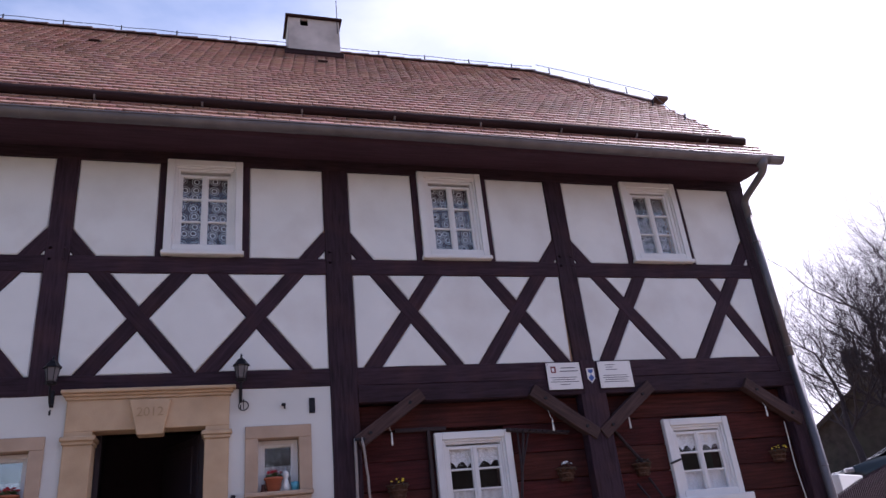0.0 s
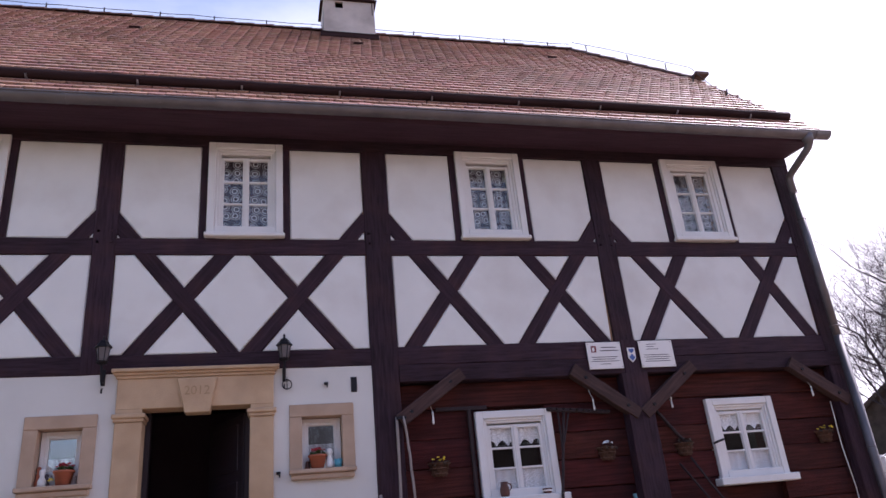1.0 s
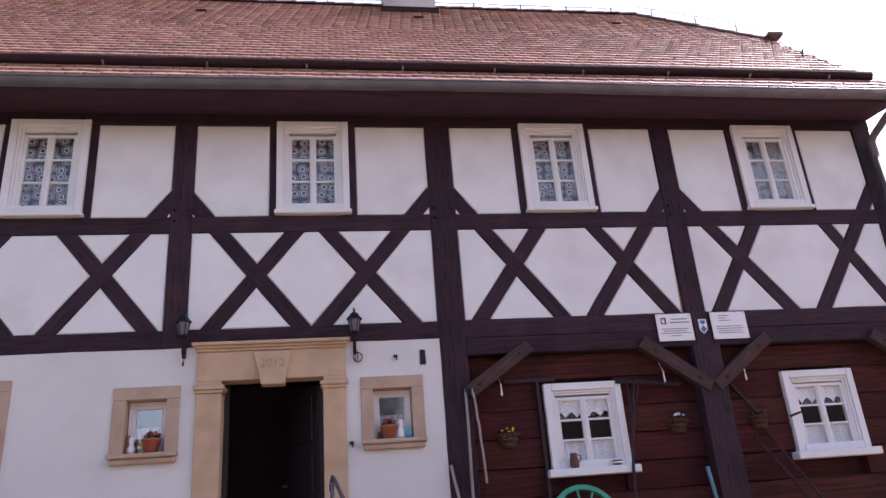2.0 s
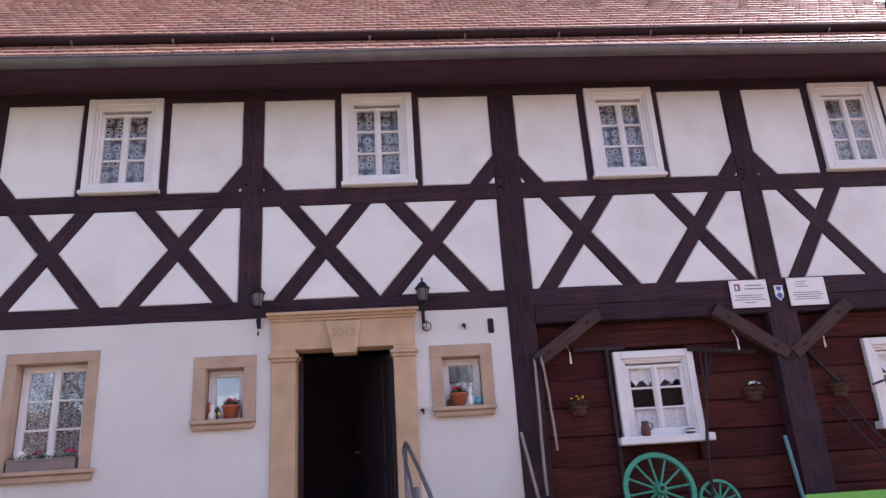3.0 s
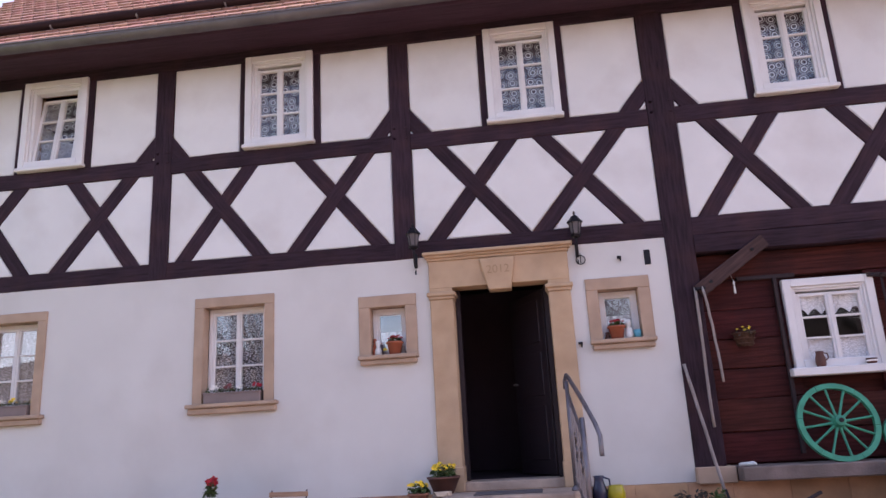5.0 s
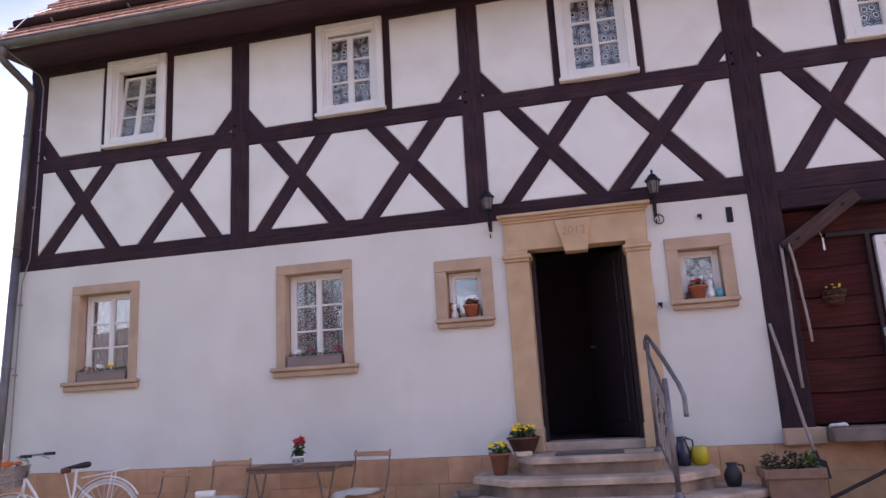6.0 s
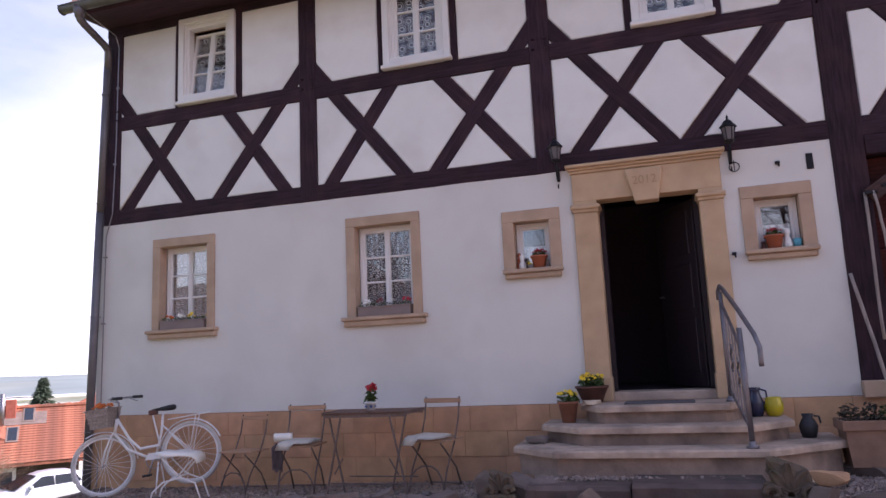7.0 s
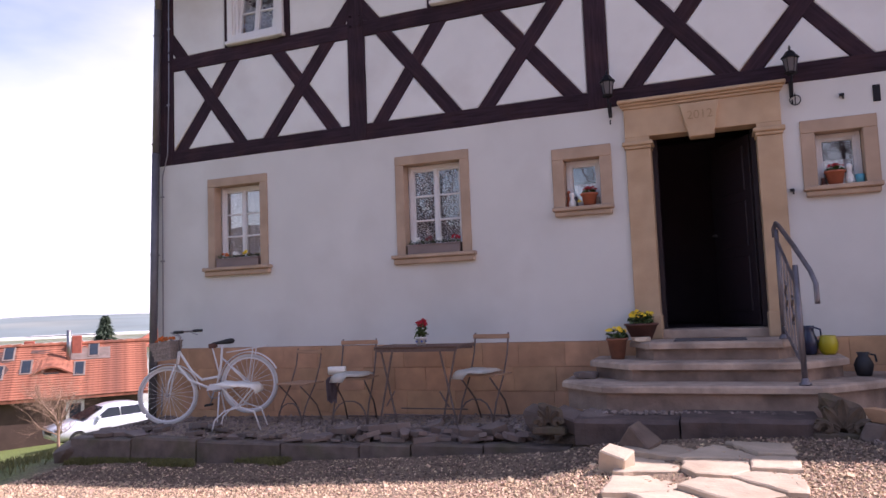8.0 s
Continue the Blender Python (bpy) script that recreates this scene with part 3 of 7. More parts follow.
tube(bmh, [(0.8, -0.03, 1.02), (0.8, 0.08, 1.02), (0.7, 0.09, 1.02)], 0.011, 8)
part("handle", bmh, STEEL, leaf, "steel lever handle")


# ---- windows ----
def frame_ring(bm, x0, x1, y0, y1, z0, z1, w, bevel=0.004):
    box(bm, x0, x0 + w, y0, y1, z0, z1, bevel)
    box(bm, x1 - w, x1, y0, y1, z0, z1, bevel)
    box(bm, x0 + w, x1 - w, y0 + 0.001, y1, z0, z0 + w, bevel)
    box(bm, x0 + w, x1 - w, y0 + 0.001, y1, z1 - w, z1, bevel)
    return bm


def sash(parent, x0, x1, z0, z1, y, rows=3, cols=2, stile=0.035, mid=0.075, m=None, glass=None):
    """A pair of casements with glazing bars and panes."""
    w = (x1 - x0 - 0.0) / cols
    for c in range(cols):
        a, b = x0 + c * w, x0 + (c + 1) * w
        l = stile if c == 0 else mid / 2
        r = stile if c == cols - 1 else mid / 2
        bm = bmesh.new()
        box(bm, a, a + l, y, y + 0.045, z0, z1, 0.004)
        box(bm, b - r, b, y, y + 0.045, z0, z1, 0.004)
        box(bm, a + l, b - r, y + 0.001, y + 0.045, z0, z0 + stile, 0.004)
        box(bm, a + l, b - r, y + 0.001, y + 0.045, z1 - stile, z1, 0.004)
        s = part("sash", bm, WHITE, parent, m=m)
        h = (z1 - z0 - 2 * stile) / rows
        for k in range(1, rows):
            z = z0 + stile + k * h
            part("glazing_bar", B(a + l, b - r, y + 0.006, y + 0.04, z - 0.011, z + 0.011, 0.003), WHITE, s)
        for k in range(rows):
            z = z0 + stile + k * h
            p = part("pane", B(a + l - 0.003, b - r + 0.003, y + 0.02, y + 0.024, z + 0.004, z + h - 0.004), glass or GLASS, s)
            p.visible_shadow = False
        if c == 0 and cols == 2:
            part("cover_strip", B(b - 0.018, b + 0.018, y - 0.012, y + 0.002, z0 + 0.01, z1 - 0.01, 0.004), WHITE, s)


def curtain(parent, x0, x1, z0, z1, y, material, waves=9, amp=0.012, scallop=0.0):
    bm = bmesh.new()
    n = 60
    top, bot = [], []
    for i in range(n + 1):
        t = i / n
        x = x0 + (x1 - x0) * t
        yy = y + amp * math.sin(t * waves * 2 * math.pi) + amp * 0.5 * math.sin(t * waves * 3.3)
        top.append(bm.verts.new((x, yy, z1)))
        bot.append(bm.verts.new((x, yy, z0 + scallop * abs(math.sin(t * math.pi * 5)))))
    for i in range(n):
        bm.faces.new((bot[i], bot[i + 1], top[i + 1], top[i]))
    return smooth(part("curtain", bm, material, parent, "white lace curtain"))


def casing_window(idx, x0, x1, z0, z1, y, sill_out, panes, label, tilt=0.0, glass=None):
    win = thing("window_%d" % idx, label, "window", kind="structure")
    px0, px1, pz0, pz1 = panes
    bm = frame_ring(bmesh.new(), x0, x1, y, y + 0.10, z0 + 0.05, z1, 0.085, 0.008)
    part("casing", bm, WHITE, win)
    bm = frame_ring(bmesh.new(), x0 + 0.085, x1 - 0.085, y + 0.022, y + 0.12, z0 + 0.1, z1 - 0.085, 0.028, 0.006)
    part("moulding", bm, WHITE, win)
    bm = frame_ring(bmesh.new(), x0 + 0.113, x1 - 0.113, y + 0.04, y + 0.15, z0 + 0.11, z1 - 0.113, max(0.01, px0 - 0.034 - x0 - 0.113), 0.004)
    part("window_frame", bm, WHITE, win)
    bm = B(x0 - sill_out, x1 + sill_out, y - 0.035, y + 0.1, z0, z0 + 0.05, 0.01)
    if sill_out > 0.04:
        bm.free()
        bm = B(x0 - sill_out, x1 + sill_out, y - 0.08, y + 0.1, z0 - 0.03, z0 + 0.055, 0.01)
    part("window_sill", bm, WHITE, win)
    m = None
    if tilt:
        m = Matrix.Translation((px0, y + 0.06, pz0)) @ Matrix.Rotation(radians(tilt), 4, "X") @ Matrix.Translation((-px0, -y - 0.06, -pz0))
    sash(win, px0 - 0.034, px1 + 0.034, pz0 - 0.034, pz1 + 0.034, y + 0.055, m=m, glass=glass)
    return win


for i, (a, b) in enumerate(UPPER):
    c = (a + b) / 2
    tilt = -8.0 if i == 0 else 0.0
    w = casing_window(i + 1, a, b, 3.985, 5.225, -0.055, 0.02, (c - 0.25, c + 0.25, 4.14, 5.01),
                      "white casement window with six panes and lace curtain" + (", tilted inwards" if i == 0 else ""), tilt)
    if tilt:
        lean_in = Matrix.Translation((0, 0.005, 4.14)) @ Matrix.Rotation(radians(tilt), 4, "X") @ Matrix.Translation((0, -0.005, -4.14))
        curtain(w, c - 0.27, c + 0.27, 4.12, 5.03, 0.055, LACE, 5, 0.006).matrix_basis = lean_in
    else:
        curtain(w, c - 0.365, c + 0.365, 4.07, 5.13, 0.062, LACE, 5, 0.006)
for i, (a, b, z0, z1) in enumerate(LOGWIN):
    c = (a + b) / 2
    w = casing_window(6 + i, a, b, z0 + 0.01, z1, 0.055, 0.065, (c - 0.29, c + 0.295, z0 + 0.15, z0 + 0.81), "white six-pane window with lace valance in the log wall", glass=CLEAR)
    curtain(w, c - 0.34, c + 0.34, z0 + 0.62, z0 + 0.86, 0.175, VALANCE, 6, 0.008, 0.06)
    curtain(w, c - 0.34, c + 0.34, z0 + 0.09, z0 + 0.36, 0.175, VALANCE, 6, 0.008)


def stone_window(idx, key, cols, rows, sill_h, label):
    x0, x1, z0, z1 = LOWER[key]
    win = thing("window_%d" % idx, label, "window", kind="structure")
    d = 0.115 if cols == 2 else 0.13
    for a, b in ((x0 - d, x0), (x1, x1 + d)):
        part("stone_jamb", B(a, b, -0.022, 0.13, z0, z1, 0.006), SANDSTONE, win)
    part("stone_lintel", B(x0 - d, x1 + d, -0.024, 0.13, z1, z1 + d, 0.006), SANDSTONE, win)
    over = 0.055 if cols == 2 else 0.005
    bm = B(x0 - d - over, x1 + d + over, -0.09, 0.14, z0 - 0.045, z0, 0.008)
    box(bm, x0 - d - over + 0.02, x1 + d + over - 0.02, -0.06, 0.1, z0 - sill_h, z0 - 0.045, 0.012)
    part("window_sill", bm, SANDSTONE, win)
    bm = frame_ring(bmesh.new(), x0 + 0.002, x1 - 0.002, 0.13, 0.2, z0 + 0.002, z1 - 0.002, 0.045)
    if cols == 2:
        box(bm, x0 + 0.047, x1 - 0.047, 0.132, 0.2, z0 + 0.047, z0 + 0.09, 0.004)
    part("window_frame", bm, WHITE, win)
    sash(win, x0 + 0.045, x1 - 0.045, z0 + (0.09 if cols == 2 else 0.045), z1 - 0.045, 0.14, rows, cols, 0.03, 0.07, glass=COATED)
    if cols == 2:
        for u, v in ((x0 + 0.03, (x0 + x1) / 2 - 0.01), ((x0 + x1) / 2 + 0.01, x1 - 0.03)):
            curtain(win, u, v, z0 + 0.03, z1 - 0.03, 0.225, NET, 5, 0.022)
    else:
        curtain(win, x0 + 0.03, x1 - 0.03, z0 + 0.03, z0 + 0.28, 0.20, VALANCE, 5, 0.010, 0.02)
    return win


stone_window(8, "F", 2, 3, 0.115, "tall white casement in a sandstone surround with net curtains")
stone_window(9, "G", 2, 3, 0.115, "tall white casement in a sandstone surround with net curtains")
stone_window(10, "S", 1, 1, 0.105, "small square window in a sandstone surround")
stone_window(11, "T", 1, 1, 0.105, "small square window in a sandstone surround")

# ---- roof ----
PITCH = radians(48)
EAVE = Vector((0, -0.65, 5.385))
UP, OUT = Vector((0, math.cos(PITCH), math.sin(PITCH))), Vector((0, -math.sin(PITCH), math.cos(PITCH)))
X0, X1, TIP, TOP = -7.32, 8.08, 3.30, 5.58       # verges; slope lengths to the half-hip and to the ridge
HIP = 1.49


def roof_pt(x, v, h=0.0):
    return Vector((x, 0, 0)) + EAVE + UP * v + OUT * h


def x_limits(v):
    k = max(0, min(1, (v - TIP) / (TOP - TIP)))
    return X0 + HIP * k, X1 - HIP * k


roof = thing("roof", "steep clay plain-tile roof with half-hipped end and snow guard", "roof", kind="structure")
ridge_y, ridge_z = roof_pt(0, TOP).y, roof_pt(0, TOP).z
bm = bmesh.new()
vf = [bm.verts.new(roof_pt(*p, -0.03)) for p in ((X0, 0.05), (X1, 0.05), (X1, TIP), (X1 - HIP, TOP), (X0 + HIP, TOP), (X0, TIP))]
flip = lambda v: (v.co.x, 2 * ridge_y - v.co.y, v.co.z)
vb = [bm.verts.new(flip(v)) for v in (vf[0], vf[1], vf[2], vf[5])]
bm.faces.new(vf)
bm.faces.new((vb[1], vb[0], vb[3], vf[4], vf[3], vb[2]))
bm.faces.new((vf[2], vb[2], vf[3]))
bm.faces.new((vf[5], vf[4], vb[3]))
bm.faces.new((vf[1], vb[1], vb[2], vf[2]))
bm.faces.new((vf[0], vf[5], vb[3], vb[0]))
bm.faces.new((vf[0], vb[0], vb[1], vf[1]))
part("roof_body", bm, SOFFIT, roof)
bm = bmesh.new()
loft(bm, [[(x, -0.02, 5.33), (x, -0.58, 5.27), (x, -0.64, 5.34), (x, -0.02, 5.6)] for x in (X0 + 0.06, X1 - 0.06)])
part("soffit", bm, SOFFIT, roof, "dark brown boarded eaves")
TW, TE = 0.18, 0.165


def tile_mesh():
    bm = bmesh.new()
    w = TW / 2 - 0.003
    out = [(w, 0.30), (-w, 0.30), (-w, 0.05), (-w * 0.82, 0.022), (-w * 0.45, 0.004), (w * 0.45, 0.004), (w * 0.82, 0.022), (w, 0.05)]
    loft(bm, [[(x, v, 0.0) for x, v in out], [(x, v, 0.030) for x, v in out]])
    bmesh.ops.recalc_face_normals(bm, faces=bm.faces[:])
    me = bpy.data.meshes.new("roof_tile")
    bm.to_mesh(me)
    bm.free()
    me.materials.append(TILE)
    return me


tile_me = tile_mesh()
axes = Matrix((Vector((1, 0, 0)), UP, OUT)).transposed().to_4x4()
co0 = np.array([v.co[:] for v in tile_me.vertices])
fc0 = [tuple(p.vertices) for p in tile_me.polygons]
verts, faces, near = [], [], []
row = 0
v = 0.0
while v < TOP - 0.1:
    lo, hi = x_limits(v + 0.08)
    x = lo + TW / 2 - (TW / 2 if row % 2 else 0)
    while x < hi + 0.02:
        if x > lo - 0.04:
            tilt = 7.8 + random.uniform(-0.7, 1.2)
            m = Matrix.Translation(roof_pt(x + random.uniform(-0.003, 0.003), v + random.uniform(-0.008, 0.008), 0.034)) @ axes @ Matrix.Rotation(radians(-tilt), 4, "X") @ Matrix.Rotation(radians(random.uniform(-0.8, 0.8)), 4, "Z")
            if row < 3:
                near.append(m)
            else:
                base = len(verts)
                mm = np.array(m)
                verts.extend((co0 @ mm[:3, :3].T + mm[:3, 3]).tolist())
                faces.extend([tuple(i + base for i in f) for f in fc0])
        x += TW
    v += TE
    row += 1
me = bpy.data.meshes.new("tile_field")
me.from_pydata(verts, [], faces)
me.materials.append(TILEJ)
field = new("tile_field", me)
field.parent = roof
tagged(field, "overlapping brown-red plain tiles", kind="stuff")

# ridge and hip caps
cap_bm = bmesh.new()
rings = []
for k, x in enumerate((0.0, 0.38)):
    r = 0.105 if k == 0 else 0.085
    rings.append([(x, r * math.cos(a), r * 0.75 * math.sin(a)) for a in (math.pi * i / 6 for i in range(7))] + [(x, (r - 0.02) * math.cos(a), (r - 0.02) * 0.75 * math.sin(a)) for a in (math.pi * i / 6 for i in range(6, -1, -1))])
loft(cap_bm, rings)
first = part("ridge_cap", cap_bm, RIDGE, roof)
cap_me = first.data
lines = [(roof_pt(X0 + HIP, TOP, 0.0), roof_pt(X1 - HIP, TOP, 0.0)), (roof_pt(X1 - HIP, TOP), roof_pt(X1 + 0.05, TIP - 0.05)), (roof_pt(X0 + HIP, TOP), roof_pt(X0 - 0.05, TIP - 0.05))]
started = False
for a, b in lines:
    d = b - a
    n = int(d.length / 0.34)
    for i in range(n):
        p = a + d * ((i + 0.0) / n)
        q = (-d).to_track_quat("X", "Z").to_matrix().to_4x4()
        m = Matrix.Translation(p + d.normalized() * 0.36 + Vector((0, 0, 0.02 + random.uniform(0, 0.012)))) @ q
        if not started:
            first.matrix_basis, started = m, True
        else:
            o = new("ridge_cap", cap_me)
            o.parent, o.matrix_basis = roof, m
bm = B(-0.13, 0.13, -0.1, 0.1, -0.02, 0.05, 0.01)
part("hip_end_cap", bm, RIDGE, roof, m=Matrix.Translation(roof_pt(X1 + 0.07, TIP - 0.05, 0.10)))
# lightning wire on stands
conductor = thing("lightning_conductor", "thin metal lightning wire on small stands along the ridge", "lightning conductor")
x = X0 + HIP
pts = []
while x <= X1 - HIP + 0.01:
    if not 1.5 < x < 2.75:
        bm = bmesh.new()
        tube(bm, [(x, ridge_y, ridge_z + 0.08), (x, ridge_y, ridge_z + 0.22)], 0.012, 6)
        part("stand", bm, IRON, conductor)
    x += 0.92
bm = bmesh.new()
wire = [(xx, ridge_y, ridge_z + 0.21 - 0.02 * math.sin(i * 1.3) ** 2) for i, xx in enumerate(np.linspace(X0 + HIP, X1 - HIP, 30))]
tube(bm, wire, 0.006, 5)
part("wire", bm, IRON, conductor)
bm = bmesh.new()
tube(bm, [roof_pt(X1 - HIP, TOP, 0.2)] + [roof_pt(X1 - HIP * (1 - k), TOP + (TIP - TOP) * k, 0.22) for k in (0.3, 0.6, 0.95)] + [roof_pt(X1 - 0.2, 2.4, 0.1), roof_pt(X1 - 0.25, 1.0, 0.1)], 0.006, 5)
part("wire", bm, IRON, conductor)
for k in (0.15, 0.5, 0.8):
    bm = bmesh.new()
    p = roof_pt(X1 - HIP * (1 - k), TOP + (TIP - TOP) * k, 0.05)
    tube(bm, [p, p + Vector((0, 0, 0.2))], 0.011, 6)
    part("stand", bm, IRON, conductor)
for v in (2.95, 1.9):
    bm = bmesh.new()
    p = roof_pt(X1 - 0.22, v, 0.02)
    tube(bm, [p, p + Vector((0.03, -0.02, 0.16))], 0.013, 6)
    part("stand", bm, IRON, conductor)
# vents
for x in (-1.47, 2.17, 5.78):
    bm = bmesh.new()
    loft(bm, [[(-0.09, 0, 0), (0.09, 0, 0), (0.09, 0.22, 0.0), (-0.09, 0.22, 0.0)], [(-0.08, 0.0, 0.05), (0.08, 0.0, 0.05), (0.09, 0.22, 0.012), (-0.09, 0.22, 0.012)]])
    part("vent_tile", bm, BROWNMETAL, roof, m=Matrix.Translation(roof_pt(x, 4.45, 0.03)) @ axes)
# snow guard log on brackets
guard = thing("snow_guard", "dark brown round snow-guard timber held by metal straps on the roof", "snow guard")
bm = bmesh.new()
gc = roof_pt(0, 0.47, 0.095)
for a, b in ((-7.2, 7.93),):
    tube(bm, [(a + (b - a) * i / 40, gc.y, gc.z + random.uniform(-0.006, 0.006)) for i in range(41)], 0.066, 10)
smooth(part("log", bm, BROWNMETAL, guard))
for i in range(13):
    x = -6.594 + i * 1.155
    bm = bmesh.new()
    tube(bm, [(x, gc.y + 0.076 * math.cos(a), gc.z + 0.076 * math.sin(a)) for a in (radians(d) for d in range(-150, 100, 25))] + [tuple(roof_pt(x, 0.85, 0.06))], 0.013, 6)
    part("strap", bm, STEEL, guard, "bright metal strap")
# gutter with brackets, downpipes
gutter = thing("gutter", "grey zinc half-round gutter along the eaves", "gutter")
bm = bmesh.new()
gy0, gz0, gr = -0.725, 5.325, 0.082
ang = [math.pi + math.pi * i / 10 for i in range(11)]
prof = [(gy0 + gr * math.cos(a), gz0 + gr * math.sin(a)) for a in ang] + [(gy0 + (gr - 0.006) * math.cos(a), gz0 + (gr - 0.006) * math.sin(a)) for a in ang[::-1]]
loft(bm, [[(x, y, z + 0.012 * math.sin(x * 0.7)) for y, z in prof] for x in np.linspace(-7.37, 8.17, 24)])
tube(bm, [(x, gy0 - gr, gz0 + 0.012 * math.sin(x * 0.7)) for x in np.linspace(-7.37, 8.17, 24)], 0.011, 6)
smooth(part("trough", bm, ZINC, gutter))
for x in (-7.37, 8.17):
    bm = bmesh.new()
    loft(bm, [[(x + s, gy0 + gr * math.cos(a), gz0 + gr * math.sin(a)) for a in ang] for s in (-0.004, 0.004)])
    part("end_cap", bm, ZINC, gutter)
for i in range(17):
    x = -7.1 + i * 0.94
    bm = bmesh.new()
    loft(bm, [[(x + s, gy0 + q * math.cos(a), gz0 + 0.012 * math.sin(x * 0.7) + q * math.sin(a)) for q, aa in ((gr + 0.005, ang), (gr + 0.001, ang[::-1])) for a in aa] for s in (-0.012, 0.012)])
    part("bracket", bm, ZINC, gutter)


def downpipe(gx, wx, lean, label):
    """A pipe from the gutter at gx to the wall; at height z it stands at wx + lean * (z - 1.5)."""
    pipe = thing("downpipe", label, "downpipe", group="downpipes")
    at = lambda z: wx + lean * (z - 1.5)
    bm = bmesh.new()
    lathe(bm, [(0.08, 0.10), (0.075, 0.03), (0.05, -0.05)], 14, (gx, gy0, gz0 - 0.13))
    px = at(gz0 - 0.45)
    swan = [(0.0, 0.12), (0.0, 0.155), (0.04, 0.19), (0.16, 0.22), (0.5, 0.27), (0.84, 0.32), (0.96, 0.355), (1.0, 0.40), (1.0, 0.65)]
    tube(bm, [(gx + (px - gx) * k, gy0 + (-0.10 - gy0) * k, gz0 - d) for k, d in swan], 0.05, 14)
    smooth(part("elbow", bm, ZINC, pipe))
    bm = bmesh.new()
    tube(bm, [(at(4.72), -0.10, 4.72), (at(2.6), -0.10, 2.6)], 0.05, 14)
    tube(bm, [(at(2.62), -0.10, 2.62), (at(-1.12), -0.10, -1.12)], 0.053, 14)
    smooth(part("pipe", bm, ZINC, pipe))
    for z in (4.3, 2.75, 1.2, -0.3):
        bm = bmesh.new()
        tube(bm, [(at(z) + 0.056 * math.cos(a), -0.10 + 0.056 * math.sin(a), z) for a in (2 * math.pi * k / 12 for k in range(12))], 0.008, 5, True)
        tube(bm, [(at(z), -0.05, z), (at(z), 0.02, z)], 0.008, 5)
        part("clip", bm, ZINC, pipe)


downpipe(7.83, 7.92, 0.0, "grey zinc downpipe with swan-neck at the house corner")
downpipe(-7.08, -7.25, 0.026, "grey zinc downpipe with swan-neck at the house corner")
# chimney
chimney = thing("chimney", "rendered white-grey chimney with flat dark cover", "chimney")
cz = ridge_z - 0.35
bm = holed_wall(1.62, 2.56, cz, ridge_z + 0.50, 2.72, 2.76, [(1.84, 1.98, ridge_z + 0.33, ridge_z + 0.47)])
bmesh.ops.delete(bm, geom=[f for f in bm.faces if f.calc_center_median().y > 2.755], context="FACES")
back = [bm.verts.new(p) for p in ((1.62, 3.3, cz), (2.56, 3.3, cz), (2.56, 3.3, ridge_z + 0.50), (1.62, 3.3, ridge_z + 0.50))]
fr = [min(bm.verts, key=lambda q, p=p: (q.co - Vector(p)).length) for p in ((1.62, 2.72, cz), (2.56, 2.72, cz), (2.56, 2.72, ridge_z + 0.50), (1.62, 2.72, ridge_z + 0.50))]
for k in range(4):
    try:
        bm.faces.new((fr[k], fr[(k + 1) % 4], back[(k + 1) % 4], back[k]))
    except ValueError:
        pass
bm.faces.new(back)
part("shaft", bm, CHIMNEY, chimney)
part("cover", B(1.57, 2.61, 2.66, 3.36, ridge_z + 0.50, ridge_z + 0.545, 0.01), BROWNMETAL, chimney)
part("flashing", B(1.56, 2.62, 2.68, 3.34, ridge_z - 0.36, ridge_z - 0.24, 0.01), BROWNMETAL, chimney)
bm = bmesh.new()
tube(bm, [(2.52, 2.7, ridge_z + 0.2), (2.52, 2.7, ridge_z + 1.0)], 0.008, 5)
part("rod", bm, IRON, chimney)

# ---- steps and terrace ----
stairs = thing("entrance_steps", "worn grey-beige stone entrance steps with chamfered corners", "steps", kind="structure")
S1 = [(-0.88, -0.036), (-0.88, -0.33), (-0.65, -0.75), (0.52, -0.75), (0.70, -0.34), (0.70, -0.036)]
S2 = [(-1.25, -0.036), (-1.25, -0.58), (-0.82, -1.02), (0.67, -1.02), (1.07, -0.55), (1.07, -0.036)]
S3 = [(-1.48, -0.036), (-1.48, -0.90), (-1.02, -1.35), (0.75, -1.33), (1.45, -0.72), (1.45, -0.036)]
for poly, z in ((S1, -0.09), (S2, -0.262), (S3, -0.434)):
    bm = slab(bmesh.new(), poly, z - 0.062, z, 0.016)
    part("tread", bm, STEP, stairs)
    # riser colour carries painted shade from the tread above
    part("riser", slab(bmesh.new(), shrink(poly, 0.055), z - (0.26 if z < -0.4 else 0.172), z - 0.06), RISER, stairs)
DAMPSTONE = mat("dark_damp_stone", rgb(90, 75, 71), 0.8, 5, 0.35, 0.6, 40, rnd=0.1, stain=rgb(118, 104, 96), stain_scale=2.4, stain_amount=0.5)
for a, b, t in ((-1.22, -0.36, -0.675), (-0.345, 0.68, -0.65)):
    bm = bmesh.new()
    n = 10
    loft(bm, [[(a + (b - a) * i / n, -1.70 + random.uniform(-0.015, 0.015), t - 0.22), (a + (b - a) * i / n, -1.72 + random.uniform(-0.02, 0.02), t - 0.03), (a + (b - a) * i / n, -1.68 + random.uniform(-0.015, 0.015), t), (a + (b - a) * i / n, -1.2, t + 0.01), (a + (b - a) * i / n, -1.2, t - 0.22)] for i in range(n + 1)])
    part("slab", bm, DAMPSTONE, stairs, "rough dark stone slab")


def terrace_z(x):
    return -0.83 + 0.024 * x


def edge_z(x, y=-1.6):
    """The terrace sinks a little towards its kerb."""
    return terrace_z(x) - 0.052 * max(0, min(1, (x + 6.9) / 2.5)) * max(0, min(1, (-1.0 - y) / 0.4))


